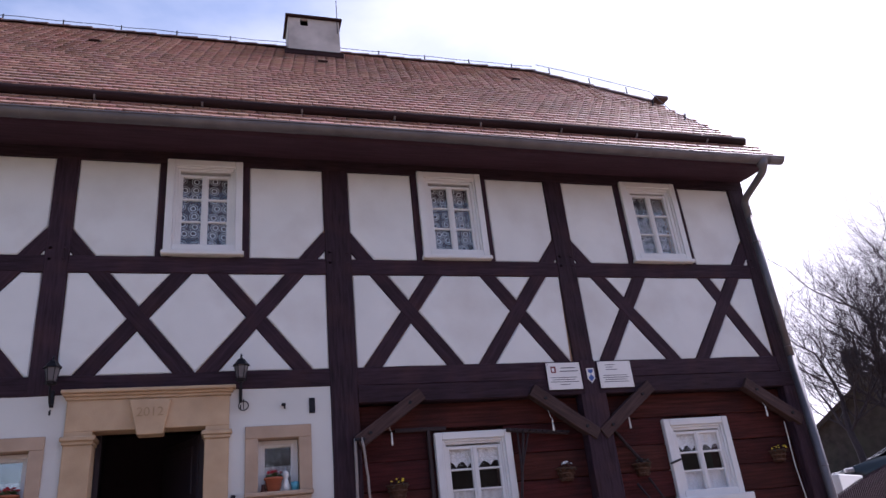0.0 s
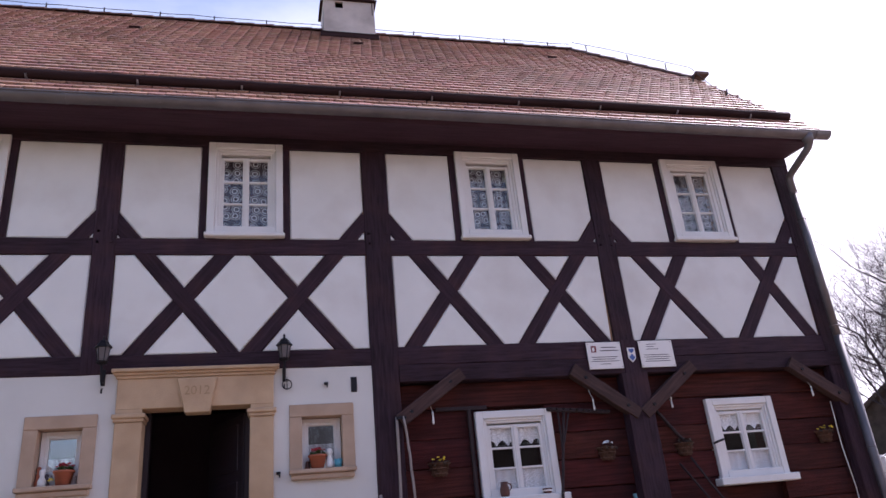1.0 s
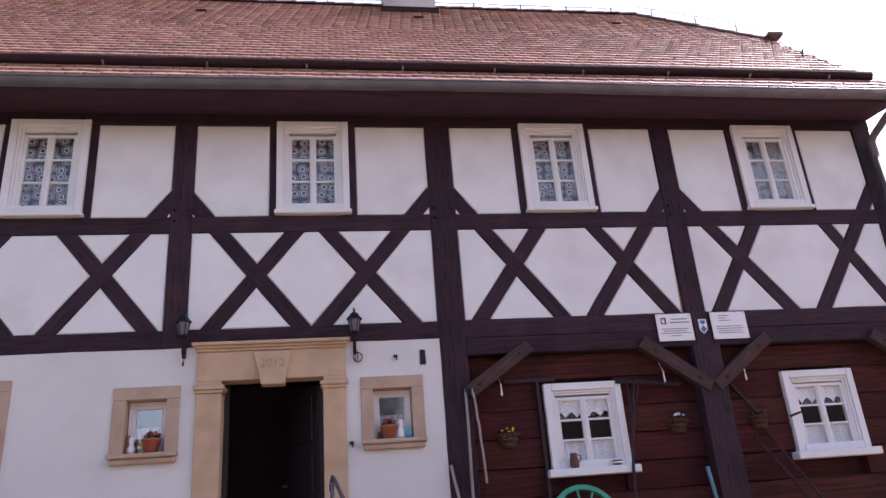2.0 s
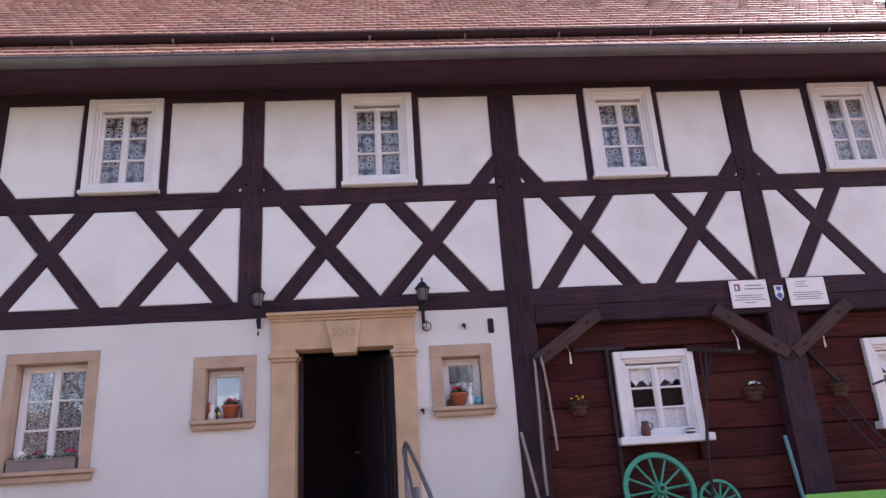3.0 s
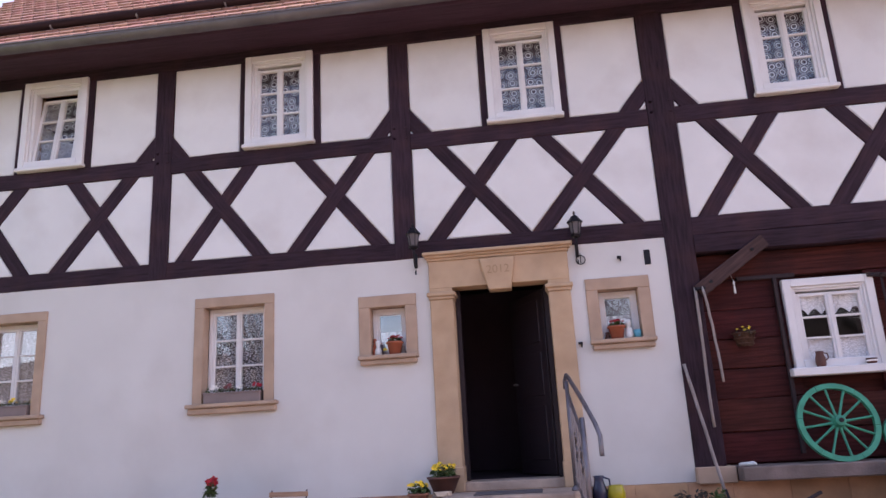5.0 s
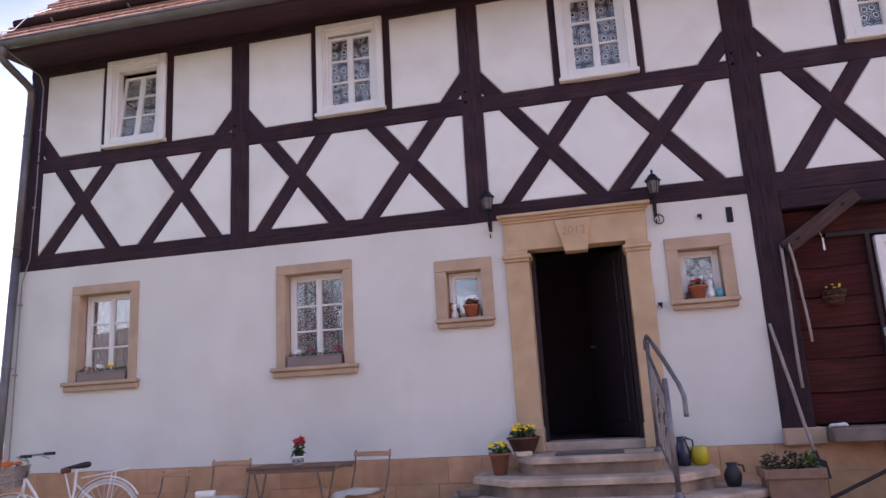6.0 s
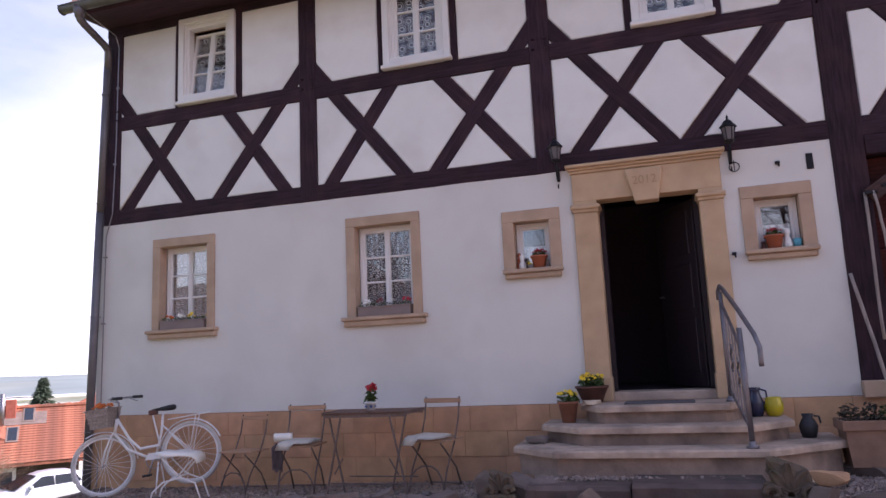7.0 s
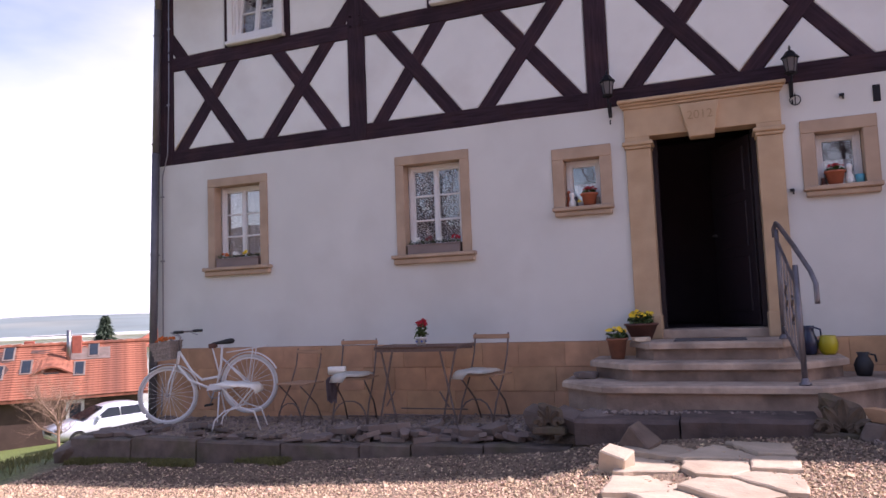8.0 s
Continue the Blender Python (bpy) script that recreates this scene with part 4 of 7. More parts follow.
terrace = thing("terrace", "stone-edged gravel terrace along the house wall", "terrace", kind="structure")
bm = bmesh.new()
tx = np.linspace(-7.05, -1.45, 40)
ty = np.linspace(-1.52, -0.02, 12)
gridt = [[bm.verts.new((x, y, edge_z(x, y) - 0.02 + 0.02 * noise.noise((x * 2.2, y * 2.2, 3)))) for x in tx] for y in ty]
for a, b in zip(gridt, gridt[1:]):
    for i in range(len(tx) - 1):
        bm.faces.new((a[i], a[i + 1], b[i + 1], b[i]))
part("bed", bm, GRAVEL, terrace)
x = -7.1
while x < -1.3:
    w = min(random.choice((0.55, 0.72, 0.9, 1.05)), -1.28 - x)
    zt = edge_z(x + w / 2) + random.uniform(-0.012, 0.012)
    bm = bmesh.new()
    zb = ground_z(x, -1.7) - 0.12
    n = 5
    loft(bm, [[(x + 0.008 + (w - 0.016) * i / n, -1.64 + random.uniform(-0.012, 0.012), zb), (x + 0.008 + (w - 0.016) * i / n, -1.63 + random.uniform(-0.012, 0.012), zt - 0.02), (x + 0.008 + (w - 0.016) * i / n, -1.61, zt + random.uniform(-0.008, 0.004)), (x + 0.008 + (w - 0.016) * i / n, -1.47, zt), (x + 0.008 + (w - 0.016) * i / n, -1.47, zb)] for i in range(n + 1)])
    part("kerb_stone", bm, KERB, terrace)
    x += w
y = -1.46
while y < -0.1:
    part("kerb_stone", B(-7.14, -6.98, y, y + 0.44, ground_z(-7.1, 0) - 0.5, terrace_z(-7.1), 0.015), KERB, terrace)
    y += 0.45

# ---- materials of the things ----
BIKE = mat("white_bicycle_paint", rgb(226, 222, 222), 0.4, 10, 0.05, 0.05, 90)
TYRE = mat("pale_tyre", rgb(196, 190, 186), 0.7, 10, 0.1, 0.1, 90)
BLACK = mat("black_rubber", rgb(34, 32, 34), 0.6, 10, 0.2, 0.1, 90)
WICKER = mat("grey_wicker", rgb(150, 138, 132), 0.85, 40, 0.3, 0.6, 60)
WICKERB = mat("brown_wicker", rgb(96, 66, 50), 0.85, 40, 0.35, 0.6, 60)
TERRACOTTA = mat("terracotta", rgb(168, 96, 70), 0.8, 9, 0.15, 0.2, 60)
DARKPOT = mat("brown_clay_pot", rgb(96, 62, 54), 0.75, 9, 0.2, 0.2, 60)
LEAF = mat("plant_leaf", rgb(62, 84, 40), 0.6, 14, 0.3, 0.1, 60, rnd=0.3, island=True)
LEAFD = mat("dark_plant_leaf", rgb(66, 60, 50), 0.65, 14, 0.35, 0.1, 60, rnd=0.35, island=True)
YELLOW = mat("yellow_petal", rgb(232, 196, 40), 0.6, 20, 0.1, 0, rnd=0.15, island=True)
RED = mat("red_petal", rgb(164, 20, 38), 0.6, 20, 0.1, 0, rnd=0.2, island=True)
ORANGE = mat("orange_petal", rgb(206, 104, 26), 0.6, 20, 0.1, 0, rnd=0.2, island=True)
CREAM = mat("white_petal", rgb(232, 228, 220), 0.6, 20, 0.1, 0, rnd=0.1, island=True)
YGLAZE = mat("yellow_glaze", rgb(186, 168, 30), 0.3, 5, 0.08, 0.05, 40)
BGLAZE = mat("dark_blue_glaze", rgb(44, 46, 70), 0.25, 5, 0.2, 0.05, 40)
CHARCOAL = mat("charcoal_clay", rgb(44, 42, 46), 0.55, 8, 0.2, 0.2, 40)
CYAN = mat("turquoise_cup", rgb(84, 158, 176), 0.4, 8, 0.08, 0.05, 40)
CERAMIC = mat("white_ceramic", rgb(222, 220, 216), 0.4, 30, 0.15, 0.05, 40)
GREEN = mat("green_wheel_paint", rgb(52, 142, 112), 0.6, 12, 0.15, 0.25, 60)
BENCHGREEN = mat("light_green_paint", rgb(110, 176, 74), 0.6, 12, 0.12, 0.2, 60)
GREYWOOD = mat("silvered_wood", rgb(150, 138, 132), 0.85, 5, 0.25, 0.5, 26, stretch=(5, 5, 0.6))
DARKWOOD = mat("old_tool_wood", rgb(46, 33, 35), 0.85, 5, 0.3, 0.5, 26, stretch=(5, 5, 0.6))
TABLEWOOD = mat("folding_table_wood", rgb(168, 130, 102), 0.7, 6, 0.25, 0.4, 40, stretch=(0.6, 6, 6), rnd=0.12)
TABLETOP = mat("weathered_dark_table_slat", rgb(104, 74, 60), 0.6, 6, 0.3, 0.4, 40, stretch=(0.6, 6, 6), rnd=0.15)
RUSTIRON = mat("brown_steel", rgb(112, 95, 89), 0.6, 20, 0.3, 0.3, 60, metal=0.4)
CUSHION = mat("white_cloth", rgb(236, 231, 222), 0.95, 12, 0.08, 0.4, 60)
BOXGREY = mat("grey_flower_box", rgb(128, 112, 108), 0.7, 8, 0.1, 0.15, 40)
STAVE = mat("tub_stave", rgb(150, 106, 78), 0.75, 5, 0.25, 0.4, 30, stretch=(6, 6, 0.6), rnd=0.12)
BLUEPOLE = mat("blue_grey_paint", rgb(90, 130, 134), 0.6, 8, 0.1, 0.1, 60)
SIGNWHITE = mat("enamel_white", rgb(226, 222, 220), 0.35, 3, 0.02, 0.02, 40)
INK = mat("dark_print", rgb(70, 62, 70), 0.6, 8, 0.1, 0)
BLUEINK = mat("blue_print", rgb(70, 96, 160), 0.5, 8, 0.1, 0)
REDINK = mat("red_print", rgb(120, 50, 52), 0.5, 8, 0.1, 0)
LANTERNGLASS = mat("frosted_lantern_glass", rgb(104, 98, 100), 0.25, 8, 0.1, 0.05, 40)
ROCK = mat("field_stone", rgb(106, 90, 81), 0.9, 6, 0.3, 0.6, 30, rnd=0.2, stain=rgb(88, 80, 66), stain_scale=4, stain_amount=0.5)
BARK = mat("tree_bark", rgb(56, 45, 46), 0.9, 9, 0.3, 0.5, 40)
PALEBARK = mat("pale_twig", rgb(150, 122, 104), 0.9, 9, 0.3, 0.3, 40)
NEEDLE = mat("conifer_needle", rgb(52, 66, 48), 0.8, 6, 0.3, 0.2, 30, rnd=0.3, island=True)


def leaves(n, radius, height, size, at=(0, 0, 0), seed=1):
    """A loose clump of small folded leaves."""
    rnd = random.Random(seed)
    bm = bmesh.new()
    for _ in range(n):
        a, r, h = rnd.uniform(0, 6.28), radius * math.sqrt(rnd.random()), rnd.random()
        c = Vector((at[0] + r * math.cos(a), at[1] + r * math.sin(a), at[2] + height * h * (1 - 0.5 * (r / radius) ** 2)))
        m = Matrix.Translation(c) @ Euler((rnd.uniform(-0.9, 0.9), rnd.uniform(-0.9, 0.9), rnd.uniform(0, 6.28))).to_matrix().to_4x4()
        s = size * rnd.uniform(0.6, 1.3)
        v = [bm.verts.new(m @ Vector(p)) for p in ((0, -s, 0), (s * 0.45, 0, s * 0.2), (0, s, 0.1 * s), (-s * 0.45, 0, s * 0.2))]
        bm.faces.new((v[0], v[1], v[2]))
        bm.faces.new((v[0], v[2], v[3]))
    return bm


def blossoms(n, radius, height, size, at=(0, 0, 0), seed=1):
    """Small five-petalled flower heads, cupped."""
    rnd = random.Random(seed)
    bm = bmesh.new()
    for _ in range(n):
        a, r = rnd.uniform(0, 6.28), radius * math.sqrt(rnd.random())
        c = Vector((at[0] + r * math.cos(a), at[1] + r * math.sin(a), at[2] + height * (0.75 + 0.35 * rnd.random()) * (1 - 0.35 * (r / radius) ** 2)))
        m = Matrix.Translation(c) @ Euler((rnd.uniform(0.2, 1.2), rnd.uniform(-0.5, 0.5), rnd.uniform(-0.7, 0.7))).to_matrix().to_4x4()
        s = size * rnd.uniform(0.75, 1.25)
        mid = bm.verts.new(m @ Vector((0, 0, -0.2 * s)))
        ring = [bm.verts.new(m @ Vector((s * (1 if k % 2 else 0.62) * math.cos(k * math.pi / 5), s * (1 if k % 2 else 0.62) * math.sin(k * math.pi / 5), 0.15 * s))) for k in range(10)]
        for k in range(10):
            bm.faces.new((mid, ring[k], ring[(k + 1) % 10]))
    return bm


def pot(bm, r0, r1, h, wall=0.012, seg=20, lip=0.02):
    return lathe(bm, [(r0, 0), (r1 - 0.006, h - lip), (r1 + 0.006, h - lip), (r1 + 0.006, h), (r1 - wall, h), (r1 - wall - 0.004, h - 0.03), (0.005, h - 0.03)], seg)


def stone(seed, sx, sy, sz, flat=0.5):
    """A rough broken stone: a ball of few faces, squared and jittered."""
    rnd = random.Random(seed)
    bm = bmesh.new()
    bmesh.ops.create_icosphere(bm, subdivisions=3, radius=1)
    off = rnd.uniform(0, 50)
    for v in bm.verts:
        p = v.co.copy()
        k = max(abs(p.x), abs(p.y), abs(p.z))
        p = p.lerp(p / k, flat)
        p *= 1 + 0.22 * noise.noise(p * 1.1 + Vector((off, 0, 0))) + 0.10 * noise.noise(p * 2.7 + Vector((0, off, 0)))
        v.co = (p.x * sx, p.y * sy, p.z * sz)
    for _ in range(8):
        n = Vector((rnd.gauss(0, 1), rnd.gauss(0, 1), rnd.gauss(0, 0.8))).normalized()
        d = rnd.uniform(0.55, 0.85) * Vector((n.x * sx, n.y * sy, n.z * sz)).length
        for v in bm.verts:
            k = v.co.dot(n) - d
            if k > 0:
                v.co -= n * k * 0.92
    low = min(v.co.z for v in bm.verts)
    for v in bm.verts:
        v.co.z -= low
    return bm


def plate(seed, sx, sy, sz):
    """A flat piece of split stone with a broken, angular outline."""
    rnd = random.Random(seed)
    n = rnd.choice((4, 5, 5, 6))
    ring = []
    for k in range(n):
        a = 2 * math.pi * (k + rnd.uniform(-0.3, 0.3)) / n
        q = rnd.uniform(0.8, 1.15)
        ring.append((math.cos(a) * sx * q, math.sin(a) * sy * q))
    tilt = [rnd.uniform(-0.12, 0.12) for _ in range(2)]
    lift = [rnd.uniform(-0.12, 0.12) * sz for _ in range(n)]
    z = lambda x, y, h: h + (tilt[0] * x + tilt[1] * y) * 0.4
    return loft(bmesh.new(), [[(x * f, y * f, z(x, y, h) + (e if h > sz else 0)) for (x, y), e in zip(ring, lift)] for f, h in ((0.96, 0.0), (1.0, sz * 1.75), (0.965, sz * 2.0))])


def block(seed, sx, sy, sz):
    """A squared quarry block with knocked edges."""
    rnd = random.Random(seed)
    bm = B(-sx, sx, -sy, sy, 0, 2 * sz)
    for v in bm.verts:
        v.co += Vector((rnd.uniform(-0.16, 0.16) * sx, rnd.uniform(-0.16, 0.16) * sy, rnd.uniform(-0.12, 0.12) * sz))
    bmesh.ops.subdivide_edges(bm, edges=bm.edges[:], cuts=3, use_grid_fill=True)
    for v in bm.verts:
        v.co += v.co.normalized() * 0.05 * min(sx, sz) * noise.noise(v.co * 14 + Vector((seed, 0, 0)))
    bmesh.ops.bevel(bm, geom=[e for e in bm.edges if e.calc_face_angle(0) > 0.7], offset=0.12 * min(sx, sy), segments=1, affect="EDGES")
    return bm


# ---- signs, lanterns, small things on the facade ----
def sign(x0, x1, z0, z1, y, label, logo):
    s = thing("sign", label, "sign", pose(x0, y, z0))
    w, h = x1 - x0, z1 - z0
    part("board", B(0, w, -0.012, 0, 0, h, 0.003), SIGNWHITE, s)
    rows = [(0.42, 0.86, 0.80), (0.38, 0.92, 0.68), (0.10, 0.86, 0.44), (0.14, 0.80, 0.36), (0.08, 0.90, 0.28), (0.34, 0.64, 0.18)] if logo else \
        [(0.22, 0.52, 0.86), (0.22, 0.44, 0.77), (0.22, 0.56, 0.68), (0.12, 0.84, 0.46), (0.10, 0.88, 0.38), (0.16, 0.82, 0.30), (0.12, 0.86, 0.22)]
    for a, b, q in rows:
        part("text_bar", B(a * w, b * w, -0.0145, -0.0125, q * h - (0.006 if q > 0.5 and logo else 0.003), q * h + 0.004), INK, s)
    if logo:
        part("emblem", B(0.12 * w, 0.27 * w, -0.015, -0.0125, 0.62 * h, 0.86 * h), REDINK, s)
        part("emblem", B(0.15 * w, 0.22 * w, -0.017, -0.0155, 0.66 * h, 0.80 * h), SIGNWHITE, s)
    for px in (0.04, 0.96):
        for pz in (0.06, 0.94):
            bm = bmesh.new()
            tube(bm, [(px * w, -0.015, pz * h), (px * w, -0.010, pz * h)], 0.006, 6)
            part("screw", bm, STEEL, s)


sign(4.365, 4.81, 2.305, 2.632, -0.036, "white enamel plaque with dark lettering and a small red emblem", True)
sign(5.055, 5.51, 2.305, 2.635, -0.036, "white enamel plaque with lines of small print", False)
shield = thing("shield_sign", "small white shield with a blue emblem on the post", "sign", pose(4.945, -0.036, 2.465))
bm = bmesh.new()
prism(bm, [(-0.05, 0.09), (-0.05, -0.04), (0, -0.09), (0.05, -0.04), (0.05, 0.09)], -0.008, 0)
part("plate", bm, SIGNWHITE, shield)
bm = bmesh.new()
prism(bm, [(-0.04, -0.03), (0, -0.075), (0.04, -0.03), (0, 0.015)], -0.011, -0.0085)
part("emblem", bm, BLUEINK, shield)
bm = bmesh.new()
prism(bm, [(-0.035, 0.075), (-0.03, 0.045), (0, 0.02), (0.03, 0.045), (0.035, 0.075)], -0.0112, -0.0085)
part("emblem", bm, BLUEINK, shield)
tagged(part("number_plaque", B(1.535, 1.60, -0.012, -0.001, 2.165, 2.33, 0.003), IRON), "black metal house number bar on white plaster", "house number")

lantern = thing("wall_lantern", "black wrought-iron wall lantern with frosted glass on a scrolled bracket", "lantern", pose(-0.98, -0.02, 2.5), group="door lanterns")
bm = bmesh.new()
lathe(bm, [(0.03, 0.0), (0.055, 0.012), (0.06, 0.03), (0.035, 0.04)], 6, (0, -0.13, 0.02))
part("base", bm, IRON, lantern)
bm = bmesh.new()
lathe(bm, [(0.045, 0.0), (0.066, 0.13)], 6, (0, -0.13, 0.06))
part("glass", bm, LANTERNGLASS, lantern)
bm = bmesh.new()
lathe(bm, [(0.088, 0.0), (0.086, 0.012), (0.055, 0.045), (0.05, 0.055), (0.035, 0.075), (0.012, 0.085), (0.01, 0.1), (0.014, 0.11), (0.004, 0.135)], 6, (0, -0.13, 0.19))
part("hood", bm, IRON, lantern)
for k in range(6):
    a = k * math.pi / 3
    bm = bmesh.new()
    tube(bm, [(0.047 * math.cos(a), -0.13 + 0.047 * math.sin(a), 0.06), (0.069 * math.cos(a), -0.13 + 0.069 * math.sin(a), 0.19)], 0.005, 5)
    part("bar", bm, IRON, lantern)
part("back_plate", B(-0.018, 0.018, -0.004, 0.012, -0.17, 0.0, 0.004), IRON, lantern)
bm = bmesh.new()
tube(bm, [(0, 0, -0.14), (0, -0.05, -0.17), (0, -0.10, -0.13), (0, -0.13, -0.05), (0, -0.13, 0.02)], 0.011, 6)
tube(bm, [(0, -0.02, -0.2), (0, -0.03, -0.25), (0.0, -0.055, -0.255), (0, -0.06, -0.225), (0, -0.045, -0.215)], 0.007, 6)
part("bracket", bm, IRON, lantern)
l2 = copy_thing(lantern, pose(0.82, -0.02, 2.475))
bell = thing("ring_pull", "small iron ring hanging below the lantern", "ring", pose(0.85, -0.03, 2.27))
bm = bmesh.new()
tube(bm, [(0.05 * math.cos(a), 0, 0.05 * math.sin(a)) for a in (2 * math.pi * k / 16 for k in range(16))], 0.006, 6, True)
tube(bm, [(0, 0, -0.04), (0, 0, 0.07)], 0.005, 6)
part("ring", bm, IRON, bell)
for x, z in ((1.265, 2.265), (0.76, 1.36)):
    bm = B(-0.022, 0.022, -0.035, 0.001, -0.012, 0.016, 0.004)
    tube(bm, [(0.01, -0.02, -0.01), (0.01, -0.03, -0.04)], 0.009, 6)
    tagged(part("wall_fitting", bm, IRON, m=pose(x, -0.002, z)), "small dark metal fitting on the plaster", "wall fitting")
bm = bmesh.new()
tube(bm, [roof_pt(-6.9, 0.9, 0.12), roof_pt(-6.92, 0.45, 0.19), roof_pt(-6.98, 0.1, 0.12), (-7.03, -0.80, 5.46), (-7.04, -0.81, 5.38), (-7.03, -0.66, 5.24), (-7.04, -0.10, 5.16), (-7.04, -0.03, 5.02), (-7.06, -0.016, 3.5), (-7.09, -0.016, 2.6), (-7.19, -0.012, 2.3), (-7.20, -0.012, -0.1), (-7.20, -0.05, -1.0)], 0.008, 6)
cable = tagged(part("earth_cable", bm, STEEL), "thin metal earth cable running down the corner", "cable")
for x, z in ((-7.05, 4.4), (-7.07, 3.3), (-7.19, 2.0), (-7.195, 1.1)):
    part("clip", B(x - 0.025, x + 0.025, -0.03, 0.0, z, z + 0.02), STEEL, cable)

for x, z in ((2.42, 1.86), (4.35, 1.92), (5.36, 1.90), (7.36, 1.95)):
    h = thing("hanging_ornament", "small white carved ornament hung below the knee brace", "ornament", pose(x, -0.02, z), group="hanging ornaments")
    bm = bmesh.new()
    lathe(bm, [(0.004, -0.09), (0.012, -0.08), (0.010, -0.02), (0.006, 0.0), (0.011, 0.03), (0.003, 0.05)], 8)
    part("drop", bm, CERAMIC, h)
    bm = bmesh.new()
    tube(bm, [(0, 0, 0.05), (-0.01, 0.02, 0.09), (-0.02, 0.04, 0.17)], 0.003, 4)
    part("string", bm, CREAM, h)


def basket(x, z, seed, flower):
    b = thing("wall_basket", "small wicker wall basket with spring flowers on the log wall", "basket", pose(x, 0.10, z), group="wall baskets")
    bm = bmesh.new()
    rings = []
    for k in range(6):
        t = k / 5
        r = 0.075 + 0.045 * t
        rings.append([(r * math.cos(a), -r * 0.8 * math.sin(a), -0.08 + 0.15 * t + 0.006 * math.sin(a * 9 + k * 3)) for a in (math.pi * i / 12 for i in range(13))])
    loft(bm, rings, closed=False)
    bmesh.ops.solidify(bm, geom=bm.faces[:], thickness=0.008)
    part("bowl", bm, WICKERB, b)
    for k in range(3):
        bm = bmesh.new()
        r = 0.085 + 0.017 * k
        tube(bm, [(r * 1.06 * math.cos(a), -r * 0.86 * math.sin(a), -0.05 + 0.055 * k) for a in (math.pi * i / 12 for i in range(13))], 0.007, 5)
        part("weave_band", bm, WICKERB, b)
    part("foliage", leaves(60, 0.10, 0.08, 0.022, (0, -0.05, 0.03), seed), LEAFD, b)
    part("blossoms", blossoms(9, 0.085, 0.09, 0.018, (0, -0.05, 0.04), seed + 3), flower, b)


basket(2.47, 1.30, 11, YELLOW)
basket(4.47, 1.35, 12, CREAM)
basket(5.47, 1.34, 13, LEAFD)
basket(7.45, 1.38, 14, YELLOW)


# ---- leaning tools along the log wall ----
def pole(name, label, cat, pts, r, material, group=""):
    bm = bmesh.new()
    p0, p1 = Vector(pts[0]), Vector(pts[-1])
    path = []
    for i in range(9):
        t = i / 8 * (len(pts) - 1)
        k = min(int(t), len(pts) - 2)
        p = Vector(pts[k]).lerp(Vector(pts[k + 1]), t - k)
        path.append(p - p0 + Vector((random.uniform(-0.004, 0.004), random.uniform(-0.004, 0.004), 0)))
    tube(bm, path, r, 7)
    t = thing(name, label, cat, Matrix.Translation(p0), group)
    smooth(part("shaft", bm, material, t))
    return t


pole("wooden_pole", "silvered wooden pole leaning against the corner post", "pole", [(1.985, -0.12, 0.42), (2.01, -0.06, 1.86)], 0.016, GREYWOOD)
pole("wooden_pole", "crooked silvered stick leaning beside the corner post", "pole", [(2.14, -0.13, 0.86), (2.12, -0.10, 1.45), (2.075, -0.09, 1.86)], 0.014, GREYWOOD)
tagged(part("pole_hook", B(2.0, 2.11, -0.10, -0.015, 1.83, 1.86, 0.004), IRON), "iron hook holding the sticks on the post", "hook")
sh = pole("shovel", "long-handled shovel with a flat grey handle leaning on the wall", "shovel", [(1.95, -0.36, -0.20), (1.79, -0.04, 1.07)], 0.017, GREYWOOD)
bm = bmesh.new()
prism(bm, [(-0.10, -0.42), (0.10, -0.42), (0.12, -0.12), (0.03, -0.06), (0.02, 0.1), (-0.02, 0.1), (-0.03, -0.06), (-0.12, -0.12)], -0.008, 0.008)
part("blade", bm, IRON, sh, m=pose(0.01, -0.03, 0.0, -14, -8, 0) @ Matrix.Scale(0.5, 4))
rake = thing("hay_rake", "old wooden hay rake with long head leaning head-up beside the window", "rake", pose(3.68, -0.14, 0.04))
bm = bmesh.new()
tube(bm, [(0, 0, 0), (0.12, 0.1, 0.9), (0.31, 0.19, 1.8)], 0.017, 7)
part("shaft", bm, DARKWOOD, rake)
for s in (-0.10, 0.10):
    bm = bmesh.new()
    tube(bm, [(0.205, 0.13, 1.35), (0.31 + s * 0.7, 0.19, 1.82)], 0.011, 6)
    part("strut", bm, DARKWOOD, rake)
part("head", B(-0.06, 0.72, 0.165, 0.205, 1.82, 1.865, 0.006), DARKWOOD, rake, m=pose(0, 0, 0, 0, 5, 0))
for k in range(10):
    part("tine", B(-0.03 + k * 0.08, -0.018 + k * 0.08, 0.10, 0.17, 1.836, 1.848), DARKWOOD, rake, m=pose(0, 0, 0, 0, 5, 0))
tagged(part("wooden_lath", B(2.845, 2.885, 0.075, 0.112, 0.12, 1.93, 0.004), DARKWOOD), "dark upright wooden lath beside the window", "lath")
tagged(part("wooden_lath", B(-0.3, 0.3, 0.085, 0.115, -0.022, 0.022, 0.004), DARKWOOD, m=pose(2.78, 0, 1.945)), "dark horizontal wooden lath above the window", "lath")
pole("painted_pole", "blue-grey painted pole leaning on the middle post", "pole", [(4.72, -0.16, -0.5), (4.64, -0.07, 0.88)], 0.022, BLUEPOLE)
pole("tool_handle", "thin dark tool handle leaning on the log wall", "pole", [(6.02, -0.32, -0.1), (5.36, 0.08, 1.18)], 0.013, DARKWOOD, "leaning handles")
pole("tool_handle", "thin dark tool handle leaning on the log wall", "pole", [(6.06, -0.30, 0.0), (5.52, 0.08, 1.24)], 0.013, DARKWOOD, "leaning handles")
